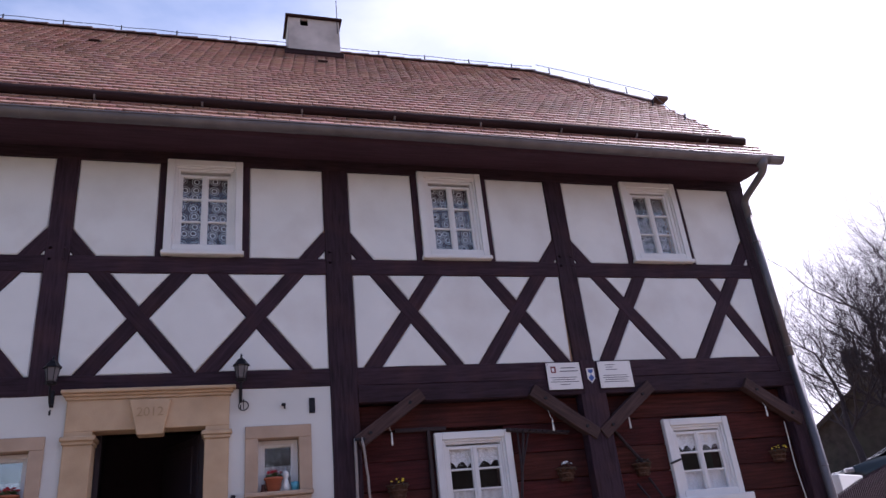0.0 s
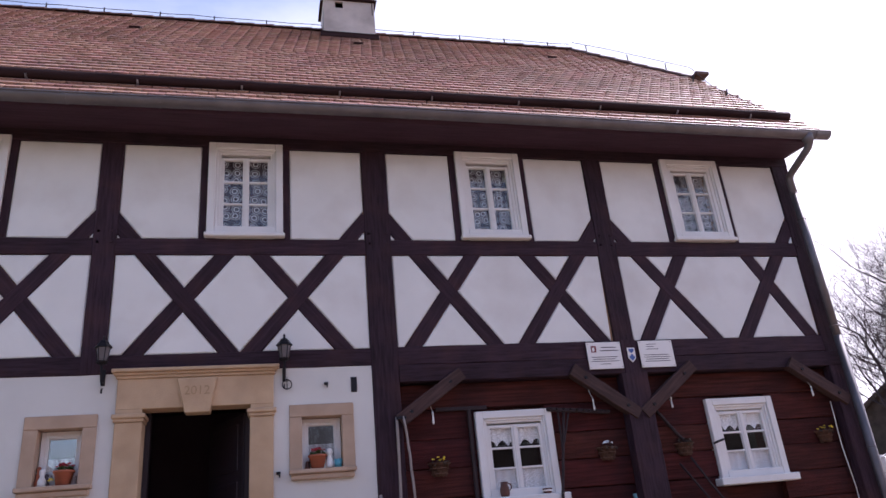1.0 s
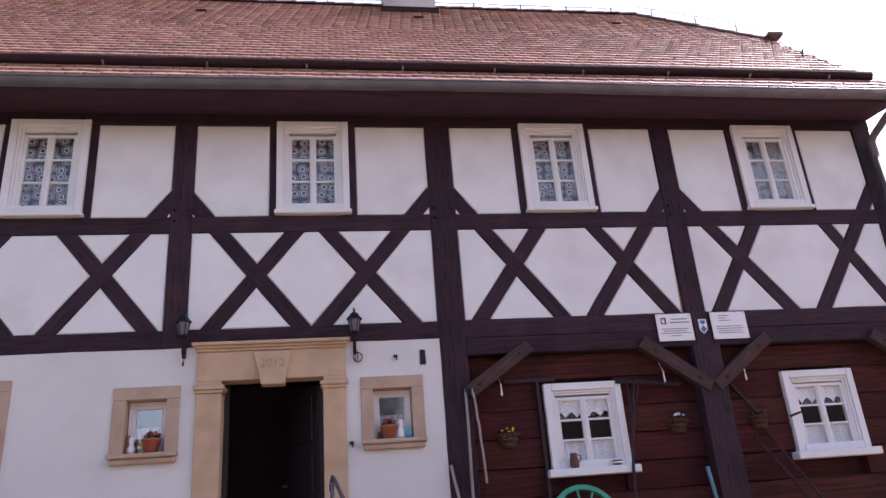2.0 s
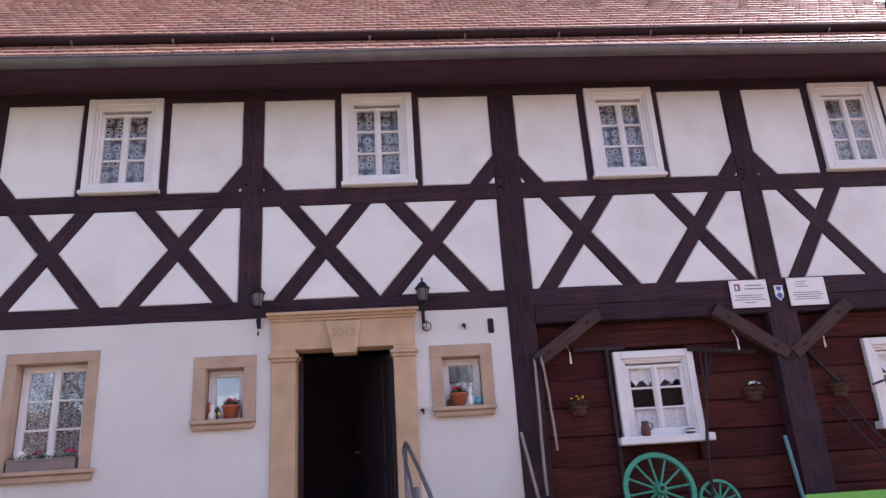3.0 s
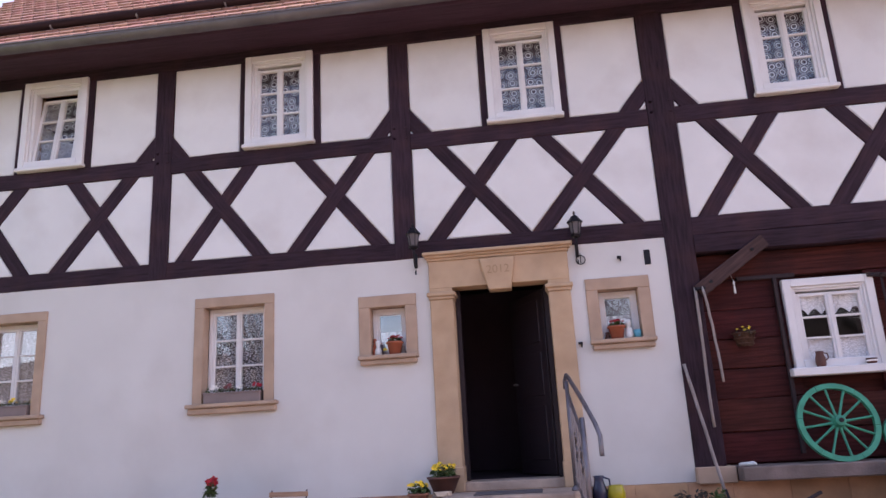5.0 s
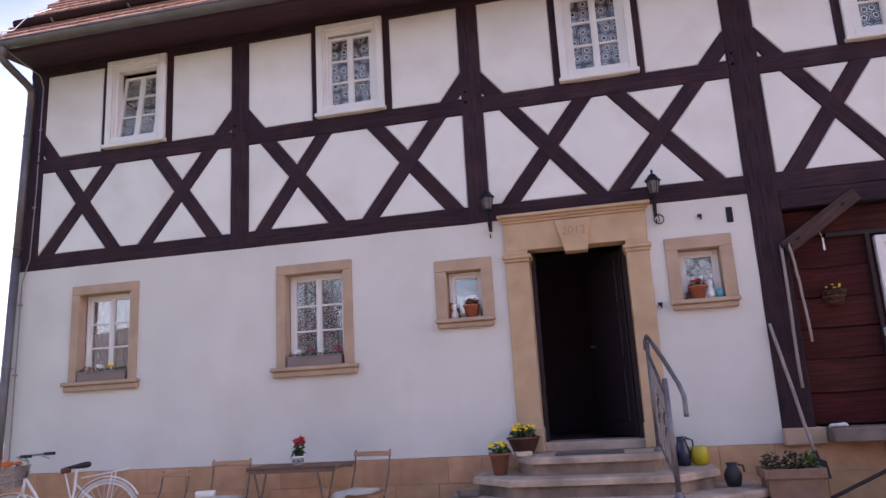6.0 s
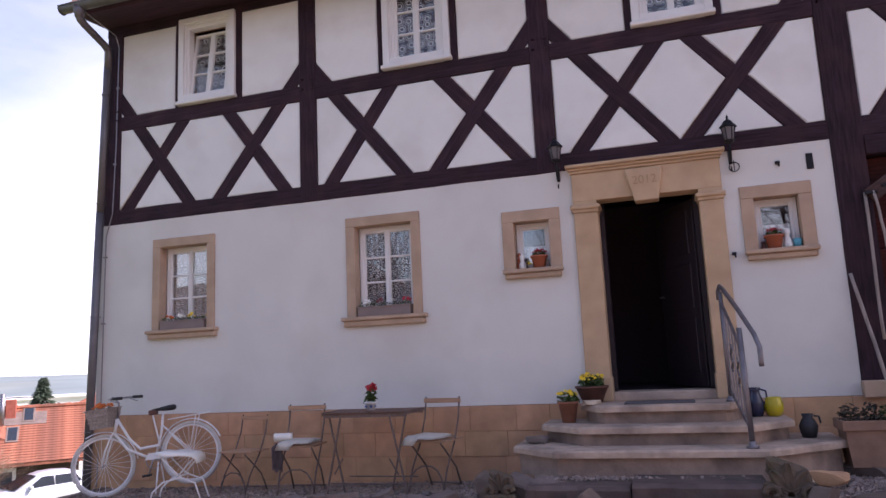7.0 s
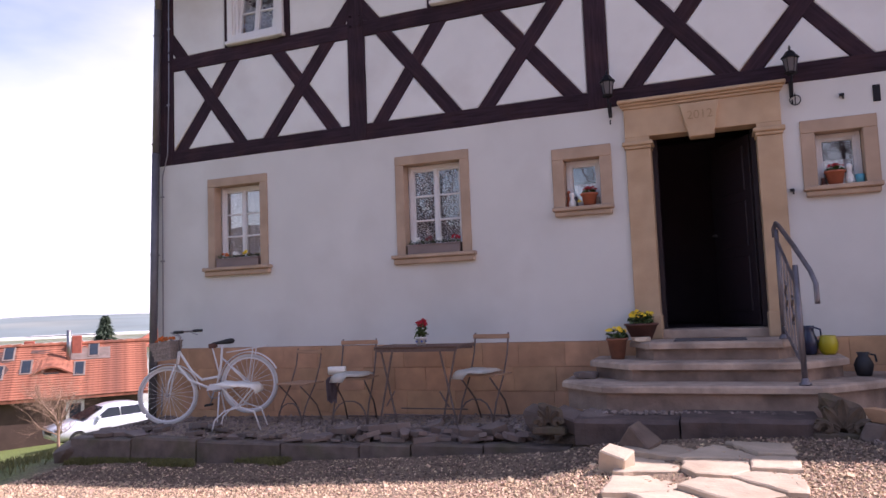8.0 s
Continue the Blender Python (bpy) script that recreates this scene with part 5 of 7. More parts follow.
pole("tool_handle", "dark wooden tool leaning behind the middle post", "pole", [(5.52, 0.06, 1.35), (5.20, 0.09, 1.80)], 0.02, DARKWOOD, "leaning handles")
pole("window_stay", "short dark iron stay on the window casing", "stay", [(5.80, -0.02, 1.37), (5.95, -0.01, 1.41)], 0.014, IRON)
pole("white_rope", "thin pale rope hanging beside the corner post", "rope", [(7.66, 0.06, 1.80), (7.64, 0.07, 1.3), (7.67, 0.06, 0.7), (7.65, 0.07, 0.2)], 0.0065, CREAM)


def cart_wheel(label, m, r):
    w = thing("cart_wheel", label, "cart wheel", m, group="green cart wheels")
    n = 12
    seg = 36
    for part_i in range(6):
        bm = bmesh.new()
        rings = []
        for k in range(7):
            a = 2 * math.pi * (part_i * 6 + k) / seg
            if k in (0, 6):
                a += 0.006 if k == 0 else -0.006
            rings.append([(q * math.cos(a), y, q * math.sin(a)) for q, y in ((r * 0.87, -0.024), (r, -0.024), (r, 0.024), (r * 0.87, 0.024))])
        loft(bm, rings)
        part("felloe", bm, GREEN, w)
    for k in range(n):
        a = 2 * math.pi * (k + 0.5) / n
        bm = bmesh.new()
        tube(bm, [(q * r * math.cos(a), 0, q * r * math.sin(a)) for q in (0.1, 0.3, 0.6, 0.9)], [0.016 * r / 0.385 + 0.002, 0.013, 0.011, 0.014], 7)
        part("spoke", bm, GREEN, w)
    bm = bmesh.new()
    lathe(bm, [(0.035, -0.08), (0.05, -0.075), (0.06, -0.02), (0.06, 0.02), (0.05, 0.06)], 14)
    bmesh.ops.rotate(bm, verts=bm.verts[:], matrix=Matrix.Rotation(radians(-90), 3, "X"))
    part("hub", bm, GREEN, w, m=Matrix.Scale(r / 0.385, 4))
    bm = bmesh.new()
    tube(bm, [(0, -0.075 * r / 0.385, 0), (0, -0.1 * r / 0.385, 0)], 0.022 * r / 0.385, 8)
    part("axle_cap", bm, DARKWOOD, w)
    return w


cart_wheel("large green wooden cart wheel leaning on the log wall", pose(3.165, -0.12, 0.405, -13, 8, 0), 0.385)
cart_wheel("small green wooden cart wheel leaning on the log wall", pose(3.79, -0.10, 0.255, -11, 0, 0), 0.222)
shoe = thing("garden_clog", "single pale garden clog lying on the stone sill", "shoe", pose(2.25, -0.12, 0.036, 0, 0, -12) @ Matrix.Scale(0.72, 4))
bm = bmesh.new()
loft(bm, [[(x, w * math.cos(a), 0.002 + h * (0.5 + 0.5 * math.sin(a))) for a in (2 * math.pi * k / 8 for k in range(8))] for x, w, h in ((-0.11, 0.02, 0.03), (-0.08, 0.035, 0.045), (0, 0.036, 0.05), (0.08, 0.045, 0.06), (0.12, 0.03, 0.035))])
smooth(part("upper", bm, CERAMIC, shoe))

# sill jug and cup, window pots
jug = thing("clay_jug", "brown clay jug on the white window sill", "jug", pose(3.16, 0.02, 0.961))
bm = bmesh.new()
lathe(bm, [(0.042, 0), (0.05, 0.03), (0.05, 0.09), (0.036, 0.125), (0.04, 0.155), (0.034, 0.155), (0.03, 0.12)], 16)
smooth(part("body", bm, DARKPOT, jug))
bm = bmesh.new()
tube(bm, [(0.04, 0, 0.14), (0.075, 0, 0.125), (0.08, 0, 0.085), (0.05, 0, 0.06)], 0.007, 6)
part("handle", bm, DARKPOT, jug)
cup = thing("clay_cup", "small brown glazed cup with light band on the window sill", "cup", pose(3.65, 0.02, 0.961))
bm = bmesh.new()
lathe(bm, [(0.035, 0), (0.052, 0.02), (0.052, 0.055), (0.046, 0.055), (0.04, 0.015)], 16)
smooth(part("body", bm, DARKPOT, cup))
bm = bmesh.new()
lathe(bm, [(0.0535, 0.022), (0.054, 0.03), (0.0535, 0.038), (0.052, 0.038), (0.052, 0.022)], 16)
part("band", bm, CREAM, cup)


def flower_pot(label, m, r0, r1, h, flower, material=TERRACOTTA, n=16, size=0.02, spread=1.2, tall=0.12, leafmat=None, seed=5):
    p = thing("flower_pot", label, "flower pot", m)
    smooth(part("pot", pot(bmesh.new(), r0, r1, h), material, p))
    bm = bmesh.new()
    lathe(bm, [(r1 - 0.014, h - 0.02), (r1 * 0.5, h - 0.005), (0.004, h)], 14)
    part("soil", bm, DARKWOOD, p)
    part("foliage", leaves(int(n * 6), r1 * spread, tall, size * 1.2, (0, 0, h - 0.01), seed), leafmat or LEAF, p)
    if flower:
        part("blossoms", blossoms(n, r1 * spread, tall, size, (0, 0, h), seed + 1), flower, p)
    return p


for x, seed in ((-1.27, 21), (1.16, 22)):
    flower_pot("terracotta pot with red primroses on the window sill", pose(x, 0.05, 1.382), 0.062, 0.092, 0.145, RED, n=16, size=0.02, spread=0.85, tall=0.07, seed=seed)
tagged(smooth(part("figurine", lathe(bmesh.new(), [(0.035, 0), (0.045, 0.04), (0.03, 0.10), (0.018, 0.125), (0.03, 0.15), (0.034, 0.175), (0.018, 0.205), (0.002, 0.21)], 12), CERAMIC, m=pose(1.285, 0.05, 1.382))), "plain white ceramic figurine on the window sill", "figurine")
tagged(smooth(part("figurine", lathe(bmesh.new(), [(0.04, 0), (0.04, 0.06), (0.02, 0.10), (0.03, 0.13), (0.03, 0.16), (0.004, 0.18)], 12), CERAMIC, m=pose(-1.46, 0.05, 1.382))), "plain pale ceramic figurine on the window sill", "figurine")
tagged(smooth(part("cup", lathe(bmesh.new(), [(0.035, 0), (0.042, 0.09), (0.037, 0.09), (0.03, 0.01)], 14), CYAN, m=pose(1.375, 0.04, 1.382))), "turquoise cup on the window sill", "cup")
tagged(part("pansy", blossoms(6, 0.05, 0.06, 0.022, (0, 0, 0.01), 31), YELLOW, m=pose(-1.38, 0.04, 1.382)), "yellow pansy blossoms on the window sill", "flowers")
for x, h, mt_f in ((-1.50, 0.20, TERRACOTTA), (-1.43, 0.13, INK), (-1.18, 0.10, GREYWOOD), (1.235, 0.11, CERAMIC), (1.06, 0.09, DARKPOT)):
    tagged(smooth(part("figurine", lathe(bmesh.new(), [(0.03, 0), (0.034, 0.2 * h), (0.02, 0.5 * h), (0.026, 0.62 * h), (0.014, 0.7 * h), (0.024, 0.84 * h), (0.018, 0.95 * h), (0.003, h)], 10), mt_f, m=pose(x, 0.075, 1.382))), "small painted ceramic figurine on the window sill", "figurine", group="sill figurines")
for key, seed in (("F", 41), ("G", 42)):
    x0, x1, z0, z1 = LOWER[key]
    fb = thing("flower_box", "grey window box with small pansies on the stone sill", "flower box", pose((x0 + x1) / 2, 0.02, z0 + 0.001), group="window boxes")
    w = (x1 - x0) / 2 - 0.03
    bm = B(-w, w, -0.06, 0.075, 0, 0.115, 0.006)
    part("box", bm, BOXGREY, fb)
    part("rim", B(-w - 0.008, w + 0.008, -0.068, 0.08, 0.098, 0.117, 0.004), BOXGREY, fb)
    bml = bmesh.new()
    for k in range(7):
        join(bml, leaves(22, 0.05, 0.065, 0.018, (-w + 0.05 + k * (2 * w - 0.1) / 6, 0.0, 0.11), seed + k))
    part("foliage", bml, LEAF, fb)
    for k, c in enumerate((ORANGE, CREAM, YELLOW) if key == "F" else (CREAM, REDINK, CREAM, RED)):
        part("blossoms", blossoms(6, 0.05, 0.085, 0.027, (-w + 0.1 + k * 0.17, -0.01, 0.11), seed + 9 + k), c, fb)

# ---- steps: railing and pots ----
RAILSTEEL = mat("dull_grey_steel", rgb(118, 112, 116), 0.42, 14, 0.2, 0.1, 80, metal=0.6)
rail = thing("handrail", "galvanised steel handrail with scrolled balusters beside the steps", "handrail", pose(0.55, -0.55, -0.09))
top = [(-0.02, 0.17, 1.10), (0.0, 0.12, 1.15), (0.015, 0.05, 1.12), (0.10, -0.30, 0.90), (0.18, -0.66, 0.66), (0.205, -0.75, 0.55), (0.205, -0.76, 0.42), (0.205, -0.755, 0.385)]
top = [(x + 0.01, y, z - 0.055) for x, y, z in top]
bm = bmesh.new()
tube(bm, [(-0.01, 0.17, 0.965)] + top, 0.021, 10)
smooth(part("rail", bm, RAILSTEEL, rail))
bm = bmesh.new()
tube(bm, [(0, 0.02, 0), (0, 0.02, 1.03)], 0.021, 10)
lathe(bm, [(0.045, 0.0), (0.045, 0.015), (0.028, 0.04), (0.022, 0.05)], 12, (0, 0.02, 0))
smooth(part("post", bm, RAILSTEEL, rail))
bm = bmesh.new()
tube(bm, [(0.085, -0.70, -0.344), (0.08, -0.63, 0.66)], 0.024, 10)
lathe(bm, [(0.05, 0.0), (0.05, 0.02), (0.034, 0.025), (0.034, 0.04), (0.026, 0.06)], 12, (0.085, -0.70, -0.344))
smooth(part("post", bm, RAILSTEEL, rail))
for z0, z1 in ((0.93, 0.47), (0.12, -0.18)):
    bm = bmesh.new()
    tube(bm, [(0, 0.02, z0), (0.082, -0.66, z1)], 0.015, 8)
    part("cross_rail", bm, RAILSTEEL, rail)
for k in range(1, 6):
    t = k / 6
    bm = bmesh.new()
    x, y = 0.082 * t, 0.02 - 0.68 * t
    zt, zb = 0.93 - 0.46 * t, 0.12 - 0.30 * t
    if k % 2:
        tube(bm, [(x, y, zb), (x, y, zt)], 0.0105, 6)
        part("baluster", bm, RAILSTEEL, rail)
    else:
        mid = (zt + zb) / 2
        tube(bm, [(x, y, zb), (x, y, mid - 0.13)] + [(x, y + 0.05 * math.sin(a), mid - 0.13 + 0.26 * a / (4 * math.pi)) for a in (4 * math.pi * q / 24 for q in range(25))] + [(x, y, mid + 0.13), (x, y, zt)], 0.0105, 6)
        part("scroll_baluster", bm, RAILSTEEL, rail)
BROWNPOT = mat("weathered_terracotta", rgb(138, 92, 74), 0.85, 9, 0.25, 0.2, 60)
flower_pot("tall terracotta pot with yellow and white pansies on the step", pose(-0.985, -0.48, -0.261), 0.065, 0.105, 0.21, YELLOW, BROWNPOT, n=22, size=0.024, spread=1.05, tall=0.10, seed=51)
flower_pot("wide brown bowl with yellow pansies beside the doorway", pose(-0.77, -0.18, -0.089), 0.10, 0.17, 0.17, YELLOW, DARKPOT, n=34, size=0.024, spread=0.75, tall=0.13, seed=52)
tagged(part("flat_stone", stone(61, 0.12, 0.09, 0.02, 0.6), PATHSTONE, m=pose(-0.74, -0.50, -0.089)), "flat pale stone on the top step", "stone")
tagged(part("flat_stone", stone(62, 0.14, 0.10, 0.03, 0.7), SLAB, m=pose(-1.27, -0.70, -0.433)), "flat grey stone on the lower step", "stone")
yp = thing("yellow_pot", "glossy yellow ceramic pot standing on the step", "pot", pose(0.95, -0.20, -0.261) @ Matrix.Scale(0.9, 4))
smooth(part("body", lathe(bmesh.new(), [(0.06, 0), (0.09, 0.05), (0.098, 0.11), (0.085, 0.17), (0.075, 0.185), (0.08, 0.2), (0.07, 0.2), (0.062, 0.16)], 20), YGLAZE, yp))
bj = thing("glazed_jug", "dark blue glazed jug with handle standing on the step", "jug", pose(0.79, -0.20, -0.261))
smooth(part("body", lathe(bmesh.new(), [(0.055, 0), (0.075, 0.06), (0.075, 0.14), (0.05, 0.21), (0.045, 0.25), (0.055, 0.275), (0.045, 0.275), (0.04, 0.22)], 18), BGLAZE, bj))
bm = bmesh.new()
tube(bm, [(0.045, -0.01, 0.26), (0.10, -0.01, 0.24), (0.105, -0.01, 0.17), (0.07, -0.01, 0.11)], 0.010, 6)
part("handle", bm, BGLAZE, bj)
mt_ = thing("doormat", "thin grey worn mat lying on the top step", "doormat", pose(-0.1, -0.46, -0.089))
part("mat", B(-0.33, 0.33, -0.17, 0.17, 0.0, 0.012, 0.004), mat("grey_mat", rgb(96, 90, 92), 0.95, 30, 0.2, 0.6, 90), mt_)
bv = thing("black_vase", "dull black clay vase standing on the lower step", "vase", pose(1.19, -0.48, -0.433) @ Matrix.Scale(0.84, 4))
smooth(part("body", lathe(bmesh.new(), [(0.07, 0), (0.088, 0.06), (0.098, 0.12), (0.07, 0.185), (0.05, 0.21), (0.065, 0.25), (0.056, 0.245), (0.042, 0.2)], 18), CHARCOAL, bv))
bm = bmesh.new()
tube(bm, [(0.06, -0.02, 0.23), (0.11, -0.02, 0.22), (0.12, -0.02, 0.15)], 0.012, 6)
part("handle", bm, CHARCOAL, bv)
PLANTERCLAY = mat("planter_clay", rgb(142, 110, 92), 0.88, 7, 0.2, 0.3, 50)
pl = thing("planter", "square terracotta-beige planter with sparse dark heather", "planter", pose(1.66, -0.62, ground_z(1.66, -1.7) + 0.09))
bm = bmesh.new()
loft(bm, [[(-w, -d, z), (w, -d, z), (w, d, z), (-w, d, z)] for w, d, z in ((0.20, 0.15, 0.0), (0.235, 0.18, 0.345))])
part("body", bm, PLANTERCLAY, pl)
part("rim", frame_ring(bmesh.new(), -0.255, 0.255, 0, 0.085, -0.2, 0.2, 0.03, 0.004), PLANTERCLAY, pl, m=pose(0, 0, 0.31, 90))
part("soil", B(-0.225, 0.225, -0.17, 0.17, 0.28, 0.365), DARKWOOD, pl)
for k, (x, mt) in enumerate(((-0.16, LEAFD), (0.02, LEAFD), (0.16, LEAF))):
    part("foliage", leaves(190, 0.085, 0.19, 0.026, (x, -0.03, 0.36), 71 + k), mt, pl)
tagged(part("flower_pot_stand", stone(65, 0.25, 0.2, 0.05, 0.8), SLAB, m=pose(1.66, -0.62, ground_z(1.66, -1.7) - 0.01)), "flat stone under the planter", "stone")

# ---- bench and tub before the log wall ----
bench = thing("bench", "light green painted wooden garden bench", "bench", pose(4.42, -0.62, -0.66))
for x in (0.03, 1.35):
    bm = B(x, x + 0.05, 0.0, 0.045, 0, 0.92, 0.006)
    box(bm, x, x + 0.05, -0.42, -0.37, 0, 0.62, 0.006)
    box(bm, x, x + 0.05, -0.44, 0.0, 0.60, 0.645, 0.01)
    box(bm, x, x + 0.05, -0.37, 0.0, 0.36, 0.41, 0.006)
    part("end_frame", bm, BENCHGREEN, bench)
for z in (0.52, 0.68, 0.84):
    part("back_slat", B(0, 1.43, -0.022, -0.002, z, z + 0.10, 0.006), BENCHGREEN, bench)
for y in (-0.38, -0.28, -0.18, -0.08):
    part("seat_slat", B(0, 1.43, y - 0.04, y + 0.04, 0.41, 0.435, 0.005), BENCHGREEN, bench)
flower_pot("grey pot with small white flowers standing on the bench", pose(5.28, -0.84, -0.224), 0.09, 0.13, 0.20, CREAM, BOXGREY, n=26, size=0.014, spread=1.2, tall=0.22, seed=81)
cart = thing("hand_cart", "brown wooden hand cart box with four outward-leaning corner stakes", "hand cart", pose(3.76, -0.62, -0.69, 0, 0, 4))
for y, h in ((-0.26, 0.0), (0.22, 0.012)):
    for k in range(3):
        z = 0.30 + k * 0.145
        part("side_board", B(-0.30, 0.30, y - 0.012, y + 0.012, z + h, z + 0.137 + h, 0.004), STAVE, cart)
for x in (-0.30, 0.276):
    for k in range(3):
        z = 0.30 + k * 0.145
        part("end_board", B(x, x + 0.024, -0.247, 0.207, z, z + 0.137, 0.004), STAVE, cart)
part("floor_board", B(-0.29, 0.29, -0.245, 0.205, 0.285, 0.309), STAVE, cart)
for sx in (-1, 1):
    for y in (-0.285, 0.245):
        bm = bmesh.new()
        tube(bm, [(sx * 0.27, y, 0.24), (sx * 0.285, y, 0.62), (sx * 0.305, y, 0.80 if y < 0 else 0.67), (sx * 0.325, y, 0.92 if y < 0 else 0.71)], [0.024, 0.024, 0.022, 0.018], 7)
        part("stake", bm, STAVE, cart)
for sx in (-0.2, 0.2):
    bm = bmesh.new()
    tube(bm, [(sx, -0.31, 0.17), (sx, 0.27, 0.17)], 0.022, 8)
    part("axle", bm, DARKWOOD, cart)
    part("bolster", B(sx - 0.03, sx + 0.03, -0.22, 0.18, 0.19, 0.286), DARKWOOD, cart)
    for y in (-0.32, 0.28):
        bm = bmesh.new()
        tube(bm, [(sx + 0.155 * math.cos(a), y, 0.17 + 0.155 * math.sin(a)) for a in (2 * math.pi * k / 20 for k in range(20))], 0.016, 6, True)
        wh = part("wheel", bm, DARKWOOD, cart)
        for k in range(4):
            a = math.pi * k / 4
            bm = bmesh.new()
            tube(bm, [(sx - 0.15 * math.cos(a), y, 0.17 - 0.15 * math.sin(a)), (sx + 0.15 * math.cos(a), y, 0.17 + 0.15 * math.sin(a))], 0.009, 5)
            part("spoke", bm, DARKWOOD, wh)
bar = pole("wooden_pole", "dark wooden pole leaning near the planter", "pole", [(1.93, -0.78, -0.52), (2.75, -0.55, -0.20)], 0.017, DARKWOOD)

# ---- terrace furniture ----
def bistro_chair(label, m, material, seat_mat, size=1.08):
    c = thing("folding_chair", label, "chair", m @ Matrix.Scale(size, 4), group="terrace chairs")
    W = 0.19
    for s in (-1, 1):
        bm = bmesh.new()
        tube(bm, [(s * W, -0.20, 0.0), (s * W, -0.12, 0.20), (s * W, 0.05, 0.44), (s * W, 0.15, 0.66), (s * W, 0.19, 0.86)], 0.0085, 7)
        smooth(part("back_leg", bm, material, c))
        bm = bmesh.new()
        tube(bm, [(s * (W - 0.022), 0.20, 0.0), (s * (W - 0.022), 0.10, 0.20), (s * (W - 0.022), -0.08, 0.36), (s * (W - 0.022), -0.18, 0.445)], 0.0085, 7)
        smooth(part("front_leg", bm, material, c))
    bm = bmesh.new()
    tube(bm, [(-W, -0.19, 0.02), (-W * 0.88, -0.185, 0.13), (-W * 0.62, -0.175, 0.20), (-W * 0.25, -0.17, 0.235), (W * 0.25, -0.17, 0.235), (W * 0.62, -0.175, 0.20), (W * 0.88, -0.185, 0.13), (W, -0.19, 0.02)], 0.008, 6)
    part("brace", bm, material, c)
    for y in (0.2,):
        bm = bmesh.new()
        tube(bm, [(-W + 0.02, 0.19, 0.03), (W - 0.02, 0.19, 0.03)], 0.008, 6)
        part("cross_bar", bm, material, c)
    for k in range(6):
        y = -0.19 + k * 0.068
        part("seat_slat", B(-W - 0.015, W + 0.015, y, y + 0.058, 0.452, 0.468, 0.003), seat_mat, c)
    part("backrest", B(-W - 0.02, W + 0.02, 0.168, 0.182, 0.80, 0.845, 0.005), TABLEWOOD, c)
    return c


def cushion(label, m, w=0.2, d=0.2):
    bm = bmesh.new()
    n = 9
    rows = []
    for i in range(n):
        for_j = []
        for j in range(n):
            u, v = i / (n - 1) * 2 - 1, j / (n - 1) * 2 - 1
            edge = max(abs(u), abs(v))
            h = 0.035 * (1 - edge ** 6) + 0.008 * noise.noise((u * 2, v * 2, w * 9))
            drop = -0.06 if (j == 0 and i < 4) else 0
            for_j.append((u * w, v * d - (0.02 if drop else 0), h + drop))
        rows.append(for_j)
    loft(bm, rows, closed=False)
    bmesh.ops.solidify(bm, geom=bm.faces[:], thickness=0.02)
    t = thing("cushion", label, "cushion", m)
    smooth(part("cover", bm, CUSHION, t))


def on_terrace(x, y, rz):
    return pose(x, y, terrace_z(x) - 0.012, 0, 0, rz)


bistro_chair("brown metal folding chair with a white cushion by the table", on_terrace(-2.39, -0.56, -12), RUSTIRON, TABLEWOOD)
cushion("white cloth cushion draped over the chair seat", on_terrace(-2.44, -0.62, -14) @ Matrix.Translation((0, 0, 0.530)))
bistro_chair("brown metal folding chair with a white cushion by the table", on_terrace(-3.95, -0.55, 8), RUSTIRON, TABLEWOOD)
cushion("white cushion with a folded towel on the chair", on_terrace(-3.96, -0.58, 8) @ Matrix.Translation((0, 0, 0.530)))
bistro_chair("brown folding chair with bare wooden seat by the wall", on_terrace(-4.70, -0.52, -10), RUSTIRON, TABLEWOOD, 0.98)
stool = thing("folding_stool", "white-painted folding stool with curved legs before the bicycle", "stool", on_terrace(-5.17, -1.0, 20))
for s_ in (-1, 1):
    bm = bmesh.new()
    tube(bm, [(-0.30, s_ * 0.15, 0.0), (-0.27, s_ * 0.15, 0.12), (-0.16, s_ * 0.15, 0.22), (0.02, s_ * 0.15, 0.26), (0.18, s_ * 0.15, 0.20), (0.25, s_ * 0.15, 0.0)], 0.0095, 8)
    smooth(part("leg_arch", bm, BIKE, stool))
    bm = bmesh.new()
    tube(bm, [(-0.02, s_ * 0.13, 0.26), (0.10, s_ * 0.13, 0.40), (0.17, s_ * 0.13, 0.47)], 0.0095, 8)
    smooth(part("leg", bm, BIKE, stool))
    bm = bmesh.new()
    tube(bm, [(0.02, s_ * 0.13, 0.26), (-0.10, s_ * 0.13, 0.38), (-0.20, s_ * 0.13, 0.49)], 0.0095, 8)
    smooth(part("leg", bm, BIKE, stool))
bm = bmesh.new()
loft(bm, [[(x, -0.19, z), (x, 0.19, z), (x, 0.19, z + t), (x, -0.17, z + t)] for x, z, t in ((-0.25, 0.515, 0.012), (-0.19, 0.50, 0.03), (-0.12, 0.495, 0.022), (-0.03, 0.49, 0.03), (0.08, 0.485, 0.02), (0.15, 0.475, 0.026), (0.195, 0.44, 0.02), (0.20, 0.40, 0.01))])
smooth(part("seat", bm, CUSHION, stool))
cap = thing("towel", "pale rolled towel lying on the chair seat", "towel", on_terrace(-4.15, -0.60, 20) @ Matrix.Translation((0, 0, 0.545)))
bm = bmesh.new()
loft(bm, [[(x, 0.05 * math.cos(a), 0.05 + 0.045 * math.sin(a) * (1 + 0.2 * math.sin(3 * a))) for a in (2 * math.pi * k / 12 for k in range(12))] for x in (-0.1, -0.03, 0.04, 0.1)])
smooth(part("roll", bm, CUSHION, cap))
